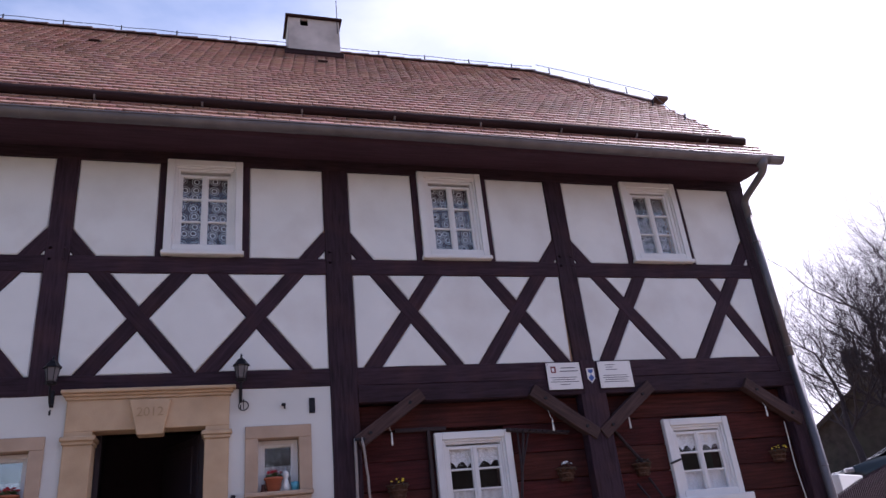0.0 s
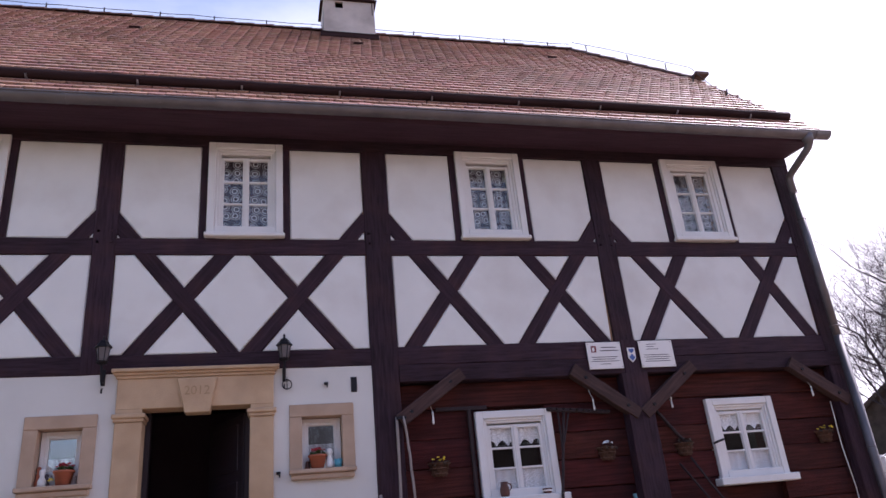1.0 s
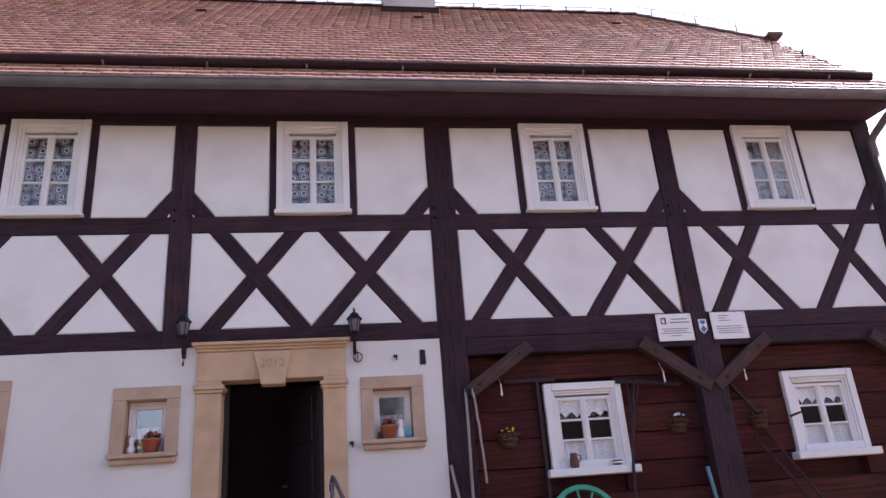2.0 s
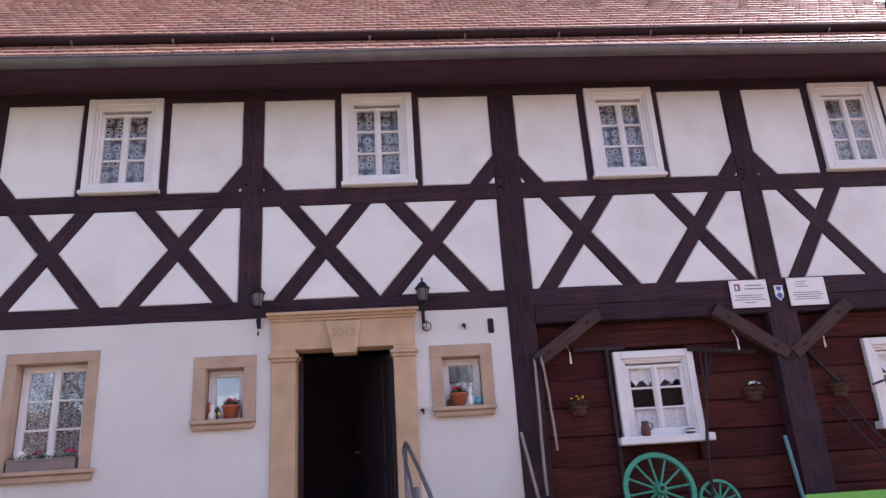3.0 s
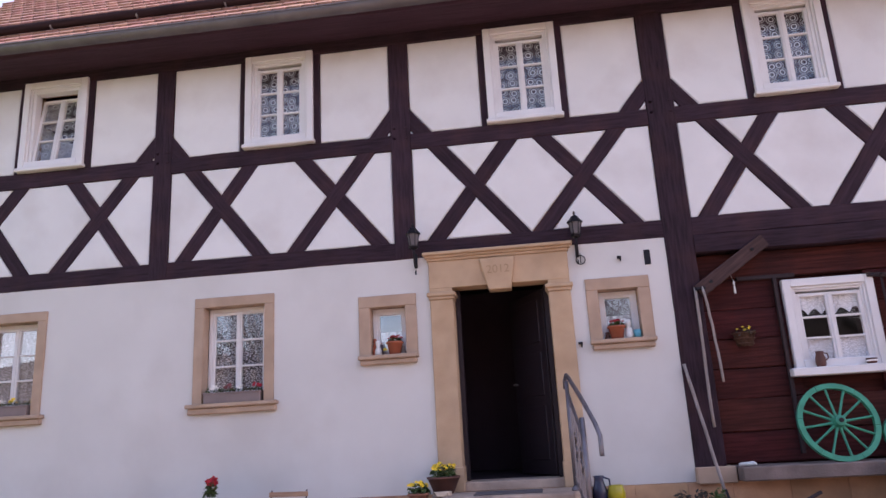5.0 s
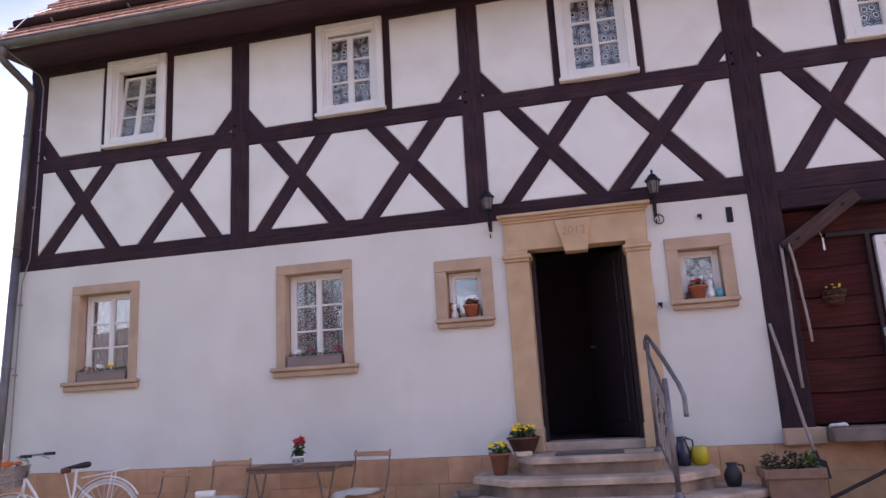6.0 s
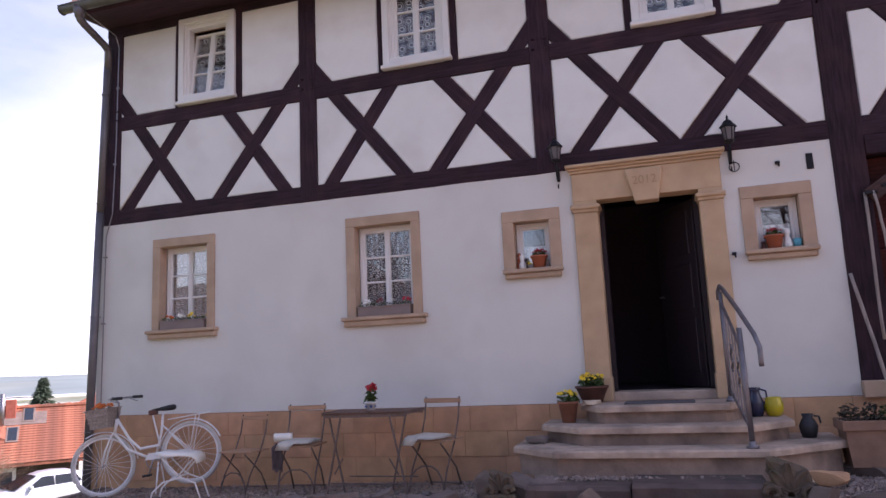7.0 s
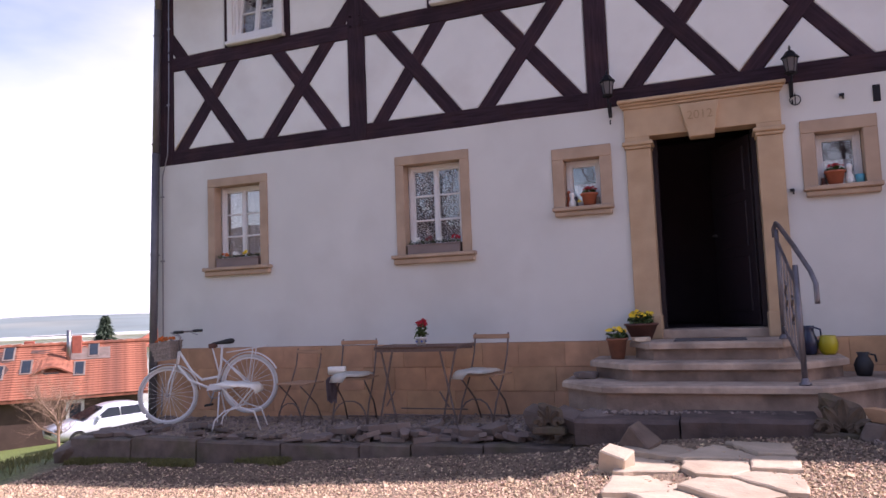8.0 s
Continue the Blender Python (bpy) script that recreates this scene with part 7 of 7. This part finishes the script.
GRASSM = mat("grass_blade", rgb(108, 104, 60), 0.7, 3, 0.2, 0, rnd=0.3, island=True)
grass("grass", 12000, (-7.0, -4.1, -1.82, -1.63), 0.06, 3, ground_z, GRASSM, "tufts of moss and grass along the kerb")
grass("grass", 16000, (-16, -7.3, -3, 8), 0.14, 4, ground_z, GRASSM, "short spring grass beside the house")
tagged(part("fence_post", B(-0.06, 0.06, -0.06, 0.06, -0.3, 0.75, 0.01), BRACE, m=pose(-8.55, -1.6, ground_z(-8.55, -1.6))), "short weathered wooden post at the yard edge", "post")


# ---- trees ----
def bare_tree(label, m, height, seed, material, spread=0.5, levels=5, twigs=True):
    rnd = random.Random(seed)
    t = thing("tree", label, "tree", m, group="bare trees")
    trunk, crown = bmesh.new(), bmesh.new()

    def grow(p, d, length, r, level):
        pts, rad = [p], [r]
        q, v = p.copy(), d.copy()
        n = 4 if level < 3 else 3
        for k in range(n):
            v = (v + Vector((rnd.gauss(0, 0.13), rnd.gauss(0, 0.13), rnd.gauss(0.05, 0.1)))).normalized()
            q = q + v * (length / n)
            pts.append(q.copy())
            rad.append(r * (1 - 0.45 * (k + 1) / n))
        tube(trunk if level < 2 else crown, pts, rad, 7 if level < 2 else (4 if level < 4 else 3))
        if level >= levels:
            return
        kids = rnd.randint(3, 4) if level < levels - 1 else rnd.randint(3, 5)
        for k in range(kids):
            i = rnd.randint(1 if level else 2, n)
            side = Vector((rnd.gauss(0, 1), rnd.gauss(0, 1), rnd.gauss(0, 0.5))).normalized()
            nd = (v * (1 - spread) + side * spread * 1.25 + Vector((0, 0, 0.18))).normalized()
            grow(pts[i], nd, length * rnd.uniform(0.58, 0.8), rad[i] * rnd.uniform(0.5, 0.68), level + 1)
        grow(q, (v + Vector((rnd.gauss(0, 0.2), rnd.gauss(0, 0.2), 0.1))).normalized(), length * 0.72, rad[-1] * 0.9, level + 1)

    grow(Vector((0, 0, 0)), Vector((0, 0, 1)), height * 0.32, height * 0.017, 0)
    part("trunk", trunk, material, t)
    part("crown", crown, material, t)
    return t


def at_ground(x, y, rz=0, s=1.0):
    return pose(x, y, ground_z(x, y) - 0.05, 0, 0, rz) @ Matrix.Scale(s, 4)


t1 = bare_tree("tall leafless deciduous tree with fine grey-brown twigs", at_ground(33, 21), 15, 4, BARK, 0.5, 6)
t2 = bare_tree("tall leafless deciduous tree with fine grey-brown twigs", at_ground(36, 17), 16, 9, BARK, 0.52, 6)
copy_thing(t2, at_ground(39.5, 22, 70))
for x, y, turn, size in ((29.5, 20.6, 30, 0.75), (31.5, 20.0, 200, 0.85)):
    copy_thing(t1, at_ground(x, y, turn, size))
# the trees opposite, which the panes mirror
t3 = bare_tree("leafless tree opposite the house, mirrored in the panes", at_ground(-2.5, -27), 15, 9, BARK, 0.52, 5)
for k, (x, y) in enumerate(((-12, -23), (7, -28), (15, -23), (-20, -25), (2.5, -32), (-7, -31), (11, -34), (-16, -33), (20, -31), (-1, -38), (5.5, -37))):
    copy_thing(t3, at_ground(x, y, 47 * k, 0.9 + 0.05 * (k % 4)))
shrub = bare_tree("leafless pale shrub on the slope", at_ground(-20.2, 9.6), 3.4, 15, PALEBARK, 0.62, 5)
copy_thing(shrub, at_ground(-21.8, 11.0, 90))
con = thing("conifer", "dark green spruce standing behind the roofs", "tree", at_ground(-64.6, 54.3) @ Matrix.Diagonal((1.3, 1.3, 0.965, 1)))
bm = bmesh.new()
tube(bm, [(0, 0, 0), (0, 0, 10)], [0.22, 0.03], 7)
part("trunk", bm, BARK, con)
bm = bmesh.new()
rc = random.Random(5)
for k in range(1500):
    h = 10.2 * (1 - rc.random() ** 1.5 * 0.8)
    r = (10.4 - h) * 0.30 * rc.uniform(0.35, 1.15)
    a = rc.uniform(0, 6.28)
    c = Vector((r * math.cos(a), r * math.sin(a), h - 0.25 * r))
    s = rc.uniform(0.18, 0.42)
    d = Vector((math.cos(a), math.sin(a), -0.35)) * s
    n = Vector((-math.sin(a), math.cos(a), 0)) * s * 0.4
    v = [bm.verts.new(q) for q in (c - d, c + n, c + d, c - n, c + Vector((0, 0, 0.12)))]
    for i in range(4):
        bm.faces.new((v[i], v[(i + 1) % 4], v[4]))
part("crown", bm, NEEDLE, con)

# ---- the valley: houses, car, hills ----
REDTILE = mat("red_far_tile", rgb(150, 93, 71), 0.9, 3.5, 0.5, 0.4, 8, stain=rgb(96, 66, 58), stain_scale=0.9, stain_amount=0.6, stretch=(1, 1, 1))
FARDARK = mat("old_dark_tile", rgb(84, 62, 56), 0.9, 6, 0.4, 0.4, 20)
FARWALL = mat("far_dark_wall", rgb(84, 66, 58), 0.9, 2, 0.2, 0.2, 12)
FARWHITE = mat("far_white_wall", rgb(222, 220, 216), 0.9, 0.3, 0.05, 0)
DARKGLASS = mat("dark_window", rgb(44, 50, 58), 0.15, 3, 0.1, 0)
BRICKRED = mat("chimney_brick", rgb(160, 88, 72), 0.9, 6, 0.2, 0.3, 20)
farm = thing("house", "low house with red tiled roof, skylights and eyebrow dormer", "house", pose(-28.3, 17.4, -0.78, 0, 0, 45))
L0, L1, RUN, DROP = -13.0, 3.15, 2.95, 2.1
bm = bmesh.new()
loft(bm, [[(x, 0, 0), (x, -RUN, -DROP), (x, -RUN, -DROP - 0.12), (x, 0, -0.15), (x, RUN, -DROP - 0.12), (x, RUN, -DROP)] for x in (L0, L1)])
part("roof", bm, REDTILE, farm)
slope = math.atan2(DROP, RUN)
for k in range(22):
    t = (k + 0.5) / 22
    part("tile_course", B(L0 - 0.02, L1 + 0.02 + 0.01 * math.sin(k * 5), -0.09, 0.09, 0.0, 0.028), REDTILE, farm, m=Matrix.Translation((0, -RUN * t, -DROP * t)) @ Matrix.Rotation(slope - 0.12, 4, "X"))
part("wall", B(L0 + 0.2, L1 - 0.25, -RUN + 0.35, RUN - 0.35, -5.4, -DROP + 0.1), FARWALL, farm)
for x in np.arange(L0, L1, 0.42):
    bm = bmesh.new()
    tube(bm, [(x, 0, 0.03), (x + 0.43, 0, 0.05)], [0.10, 0.12], 7)
    part("ridge_cap", bm, REDTILE, farm)
for x, t in ((0.35, 0.50), (-1.75, 0.42), (-2.8, 0.50), (-2.5, 0.14), (0.9, 0.14)):
    sk = part("skylight", B(-0.24, 0.24, -0.5, 0.5, 0.0, 0.07, 0.01), SLAB, farm, m=Matrix.Translation((x, -RUN * t, -DROP * t)) @ Matrix.Rotation(slope, 4, "X"))
    part("pane", B(-0.17, 0.17, -0.42, 0.42, 0.06, 0.08), DARKGLASS, sk)
bm = bmesh.new()
rings = []
for k in range(13):
    u = k / 12 * 2 - 1
    h = 0.42 * (0.5 + 0.5 * math.cos(math.pi * u))
    rings.append([(-0.75 + u * 1.2, -1.75, -1.33 + h), (-0.75 + u * 1.2, -1.75, -1.26 + h), (-0.75 + u * 1.2, -0.7, -0.5 + h * 0.1), (-0.75 + u * 1.2, -0.7, -0.6)])
loft(bm, rings)
part("eyebrow_dormer", bm, REDTILE, farm)
part("dormer_glass", B(-1.05, -0.45, -1.72, -1.6, -1.42, -1.12), DARKGLASS, farm)
part("chimney", B(0.0, 0.4, -0.6, -0.1, -0.6, 0.42, 0.02), BRICKRED, farm)
part("chimney", B(-2.0, -1.6, 0.2, 0.7, -0.4, 0.25, 0.02), BRICKRED, farm)
bm = bmesh.new()
tube(bm, [(-0.1, -0.95, -0.9), (-0.1, -0.95, 0.7)], 0.10, 10)
smooth(part("flue", bm, STEEL, farm, "shiny steel flue pipe"))
part("roof_patch", B(-0.3, 1.4, -0.45, 0.4, 0.0, 0.045), SLAB, farm, "grey sheet-metal patch", m=Matrix.Translation((0.2, -RUN * 0.2, -DROP * 0.2)) @ Matrix.Rotation(slope, 4, "X"))
rf = random.Random(8)
for x, t, sx, sy in ((-2.6, 0.2, 0.5, 0.5), (-2.9, 0.45, 0.55, 0.4), (-1.8, 0.48, 0.4, 0.35), (0.35, 0.12, 0.5, 0.3), (-3.6, 0.3, 0.6, 0.6), (-1.2, 0.12, 0.5, 0.16), (-4.5, 0.6, 0.7, 0.5)):
    part("roof_patch", plate(int(x * 10) + 300, sx, sy, 0.016), FARDARK, farm, "dark weathered patch of older tiles", m=Matrix.Translation((x, -RUN * t, -DROP * t)) @ Matrix.Rotation(slope, 4, "X"))
w1 = part("window", B(-0.35, 0.35, -0.05, 0.05, -0.45, 0.45), FARWHITE, farm, m=Matrix.Translation((0.25, -RUN + 0.31, -2.75)))
part("pane", B(-0.22, 0.22, -0.07, -0.04, -0.32, 0.32), DARKGLASS, w1)
hip = thing("house", "house with an orange hipped roof behind the farm roof", "house", pose(-46.2, 44.5, -2.1, 0, 0, 45))
bm = bmesh.new()
loft(bm, [[(-4, -3, 0), (4, -3, 0), (4, 3, 0), (-4, 3, 0)], [(-1.2, -0.1, 1.6), (1.2, -0.1, 1.6), (1.2, 0.1, 1.6), (-1.2, 0.1, 1.6)]])
part("roof", bm, mat("orange_far_tile", rgb(168, 98, 74), 0.85, 1.2, 0.2, 0.3, 8), hip)
part("wall", B(-3.6, 3.6, -2.6, 2.6, -7, 0.02), FARWHITE, hip)
for k, (d, a, wdt, hgt) in enumerate(((230, 55, 70, 9), (240, 44, 60, 9), (250, 36, 40, 8))):
    hall = thing("warehouse", "long low white flat-roofed hall in the valley", "building", pose(-d * math.sin(radians(a)), d * math.cos(radians(a)) - 8, -13.5, 0, 0, a))
    part("wall", B(-wdt / 2, wdt / 2, 0, 25, 0, hgt), FARWHITE, hall)
    part("roof", B(-wdt / 2 - 0.5, wdt / 2 + 0.5, -0.5, 25.5, hgt, hgt + 0.5), FARWHITE, hall)
    for q in range(8):
        part("window", B(-wdt / 2 + 4 + q * (wdt - 8) / 8, -wdt / 2 + 8 + q * (wdt - 8) / 8, -0.15, 0.1, 3, 5), DARKGLASS, hall)
# aerial haze is mixed into the hill colour
HILL = mat("hazed_wooded_hill", rgb(112, 124, 124), 1.0, 0.006, 0.2, 0, stain=rgb(140, 142, 132), stain_scale=0.004, stain_amount=0.6)
bm = bmesh.new()
rings = []
for k in range(81):
    a = radians(10 + k)
    top = 11 + 6 * noise.noise((k * 0.09, 0, 0)) + 2.5 * noise.noise((k * 0.4, 5, 0))
    rings.append([Vector((-math.sin(a) * d, math.cos(a) * d, z)) for d, z in ((900, -60), (1150, -16), (1400, -4 + 0.25 * top), (1900, top), (2300, top - 30))])
loft(bm, rings, closed=False)
tagged(smooth(part("hills", bm, HILL)), "wooded hills on the horizon, haze painted in as blue-green", "hills", kind="structure")

# added bank behind the camera, out of view: darkens what the lower panes mirror
BANK = mat("unseen_dark_bank", rgb(82, 72, 64), 1.0, 0.12, 0.4, 0.5, 0.9, stain=rgb(60, 58, 46), stain_scale=0.05, stain_amount=0.6, depth=0.4)
bm = bmesh.new()
rings = []
for k in range(61):
    a = radians(120 + k * 2)
    top = 13 + 5 * noise.noise((k * 0.21, 3, 0)) + 2 * noise.noise((k * 0.8, 9, 0))
    rings.append([Vector((-math.sin(a) * d, math.cos(a) * d, z)) for d, z in ((46, -6), (58, 0.25 * top), (75, 0.75 * top), (110, top), (150, -10))])
loft(bm, rings, closed=False)
tagged(smooth(part("hillside", bm, BANK)), "added unseen brown bank that hides the bright horizon from the panes", "hillside", kind="structure")

CARPAINT = mat("silver_white_car_paint", rgb(214, 216, 222), 0.22, 3, 0.03, 0, metal=0.25)
car = thing("car", "silver-white hatchback parked on the slope below", "car", pose(-23.4, 14.6, ground_z(-23.4, 14.6) - 0.02, 0, 0, -114))
stations = [(2.12, 0.42, 0.62, 0.66), (2.05, 0.30, 0.72, 0.78), (1.5, 0.24, 0.86, 0.86), (1.0, 0.22, 0.94, 0.88), (0.0, 0.22, 0.98, 0.89), (-1.3, 0.24, 1.0, 0.88), (-1.95, 0.32, 0.98, 0.82), (-2.12, 0.45, 0.85, 0.74)]
bm = loft(bmesh.new(), [[(x, -w * 0.9, z0), (x, -w, z0 + 0.15), (x, -w, (z0 + z1) / 2 + 0.05), (x, -w * 0.92, z1), (x, w * 0.92, z1), (x, w, (z0 + z1) / 2 + 0.05), (x, w, z0 + 0.15), (x, w * 0.9, z0)] for x, z0, z1, w in stations])
smooth(part("body", bm, CARPAINT, car))
bm = loft(bmesh.new(), [[(xb, -0.80, 0.93), (xt, -0.58, zt), (xt, 0.58, zt), (xb, 0.80, 0.93)] for xb, xt, zt in ((1.12, 1.10, 0.95), (0.62, 0.55, 1.20), (0.25, 0.18, 1.36), (-0.15, -0.15, 1.435), (-0.6, -0.6, 1.45), (-1.1, -1.1, 1.41), (-1.55, -1.5, 1.28), (-1.85, -1.8, 1.10), (-1.98, -1.96, 0.97))])
smooth(part("cabin", bm, CARPAINT, car))
for s in (-1, 1):
    for a, b in ((0.66, -0.28), (-0.33, -1.30)):
        bm = bmesh.new()
        v = [bm.verts.new(p) for p in ((a, s * 0.806, 0.97), (b, s * 0.806, 0.97), (b + (0.22 if b < -1 else 0), s * 0.665, 1.32), (a - 0.52 if a > 0 else a, s * 0.665, 1.32))]
        bm.faces.new(v)
        bmesh.ops.solidify(bm, geom=bm.faces[:], thickness=0.02)
        part("side_window", bm, DARKGLASS, car)
    part("headlight", B(1.86, 2.08, s * 0.70 - 0.13, s * 0.70 + 0.13, 0.60, 0.74, 0.03), STEEL, car)
    part("mirror", B(0.52, 0.66, s * 0.93 - 0.09, s * 0.93 + 0.09, 0.95, 1.08, 0.03), CARPAINT, car)
    for x in (1.32, -1.30):
        bm = bmesh.new()
        tube(bm, [(x, s * 0.70, 0.31), (x, s * 0.91, 0.31)], 0.31, 20)
        wh = part("wheel", bm, BLACK, car)
        bm = bmesh.new()
        tube(bm, [(x, s * 0.90, 0.31), (x, s * 0.925, 0.31)], 0.20, 14)
        part("rim", bm, STEEL, wh)
bm = bmesh.new()
v = [bm.verts.new(p) for p in ((1.12, -0.74, 0.97), (1.12, 0.74, 0.97), (0.27, 0.54, 1.37), (0.27, -0.54, 1.37))]
bm.faces.new(v)
bmesh.ops.solidify(bm, geom=bm.faces[:], thickness=0.03)
part("windscreen", bm, DARKGLASS, car)
part("grille", B(2.06, 2.13, -0.42, 0.42, 0.48, 0.62, 0.02), BLACK, car)

# ---- right of the house: fence, parked vehicle, neighbour ----
fence = thing("picket_fence", "dark-stained picket fence with pointed pales", "fence")
for k in range(36):
    x, y = 10.4 + k * 0.13, 2.6 + k * 0.085
    z = ground_z(x, y)
    bm = bmesh.new()
    prism(bm, [(-0.035, 0.05), (0.035, 0.05), (0.035, 1.10), (0.0, 1.18), (-0.035, 1.10)], -0.012, 0.012)
    part("pale", bm, TIMBER, fence, m=pose(x, y, z, 0, 0, 33))
for h in (0.35, 0.85):
    bm = bmesh.new()
    tube(bm, [(10.3 + k * 0.52, 2.60 + k * 0.34, ground_z(10.3 + k * 0.52, 2.6 + k * 0.34) + h) for k in range(10)], 0.03, 6)
    part("fence_rail", bm, TIMBER, fence)
for k in (0, 18, 35):
    x, y = 10.4 + k * 0.13, 2.68 + k * 0.085
    part("fence_post", B(-0.05, 0.05, -0.05, 0.05, -0.2, 1.1, 0.008), TIMBER, fence, m=pose(x, y, ground_z(x, y)))
wall_w = tagged(part("garden_wall", B(-1.6, 0.72, -0.1, 0.1, -0.5, 1.12, 0.02), FARWHITE, m=pose(15.9, 7.7, ground_z(15.6, 7.8) - 0.1, 0, 0, 33)), "low bright white garden wall behind the fence", "wall")
van = copy_thing(car, pose(18.8, 8.2, ground_z(18.8, 8.2) + 0.05, 0, 0, 150))
tagged(van, "dark parked car behind the picket fence", "car")
DARKPAINT = mat("dark_green_car_paint", rgb(40, 46, 46), 0.2, 3, 0.05, 0)
for o in van.children:
    if o.name.startswith(("body", "cabin", "mirror")):
        o.data = o.data.copy()
        o.data.materials[0] = DARKPAINT
HEDGE = mat("old_brown_roof", rgb(80, 68, 60), 0.95, 3, 0.35, 0.8, 14, stain=rgb(80, 78, 60), stain_scale=0.7, stain_amount=0.6)
nb = thing("house", "neighbouring house with an old brown gabled roof and chimney", "house", pose(36.9, 22.5, 3.5, 0, 0, -44))
bm = bmesh.new()
loft(bm, [[(-8.6, y, 0.0), (0, y, 6.2), (8.6, y, 0.0), (8.6, y, -0.25), (0, y, 5.9), (-8.6, y, -0.25)] for y in (-0.4, 12)])
part("roof", bm, HEDGE, nb)
bm = bmesh.new()
prism(bm, [(-8.0, -4), (8.0, -4), (8.0, 0.25), (0, 5.95), (-8.0, 0.25)], -0.1, 0.2)
part("gable_wall", bm, HEDGE, nb)
part("chimney", B(-3.3, -2.4, 1.0, 2.0, 1.5, 6.2, 0.04), HEDGE, nb)

# nearest rows of roof tiles, each its own piece
for m in near:
    o = new("roof_tile", tile_me)
    o.parent, o.matrix_basis = roof, m
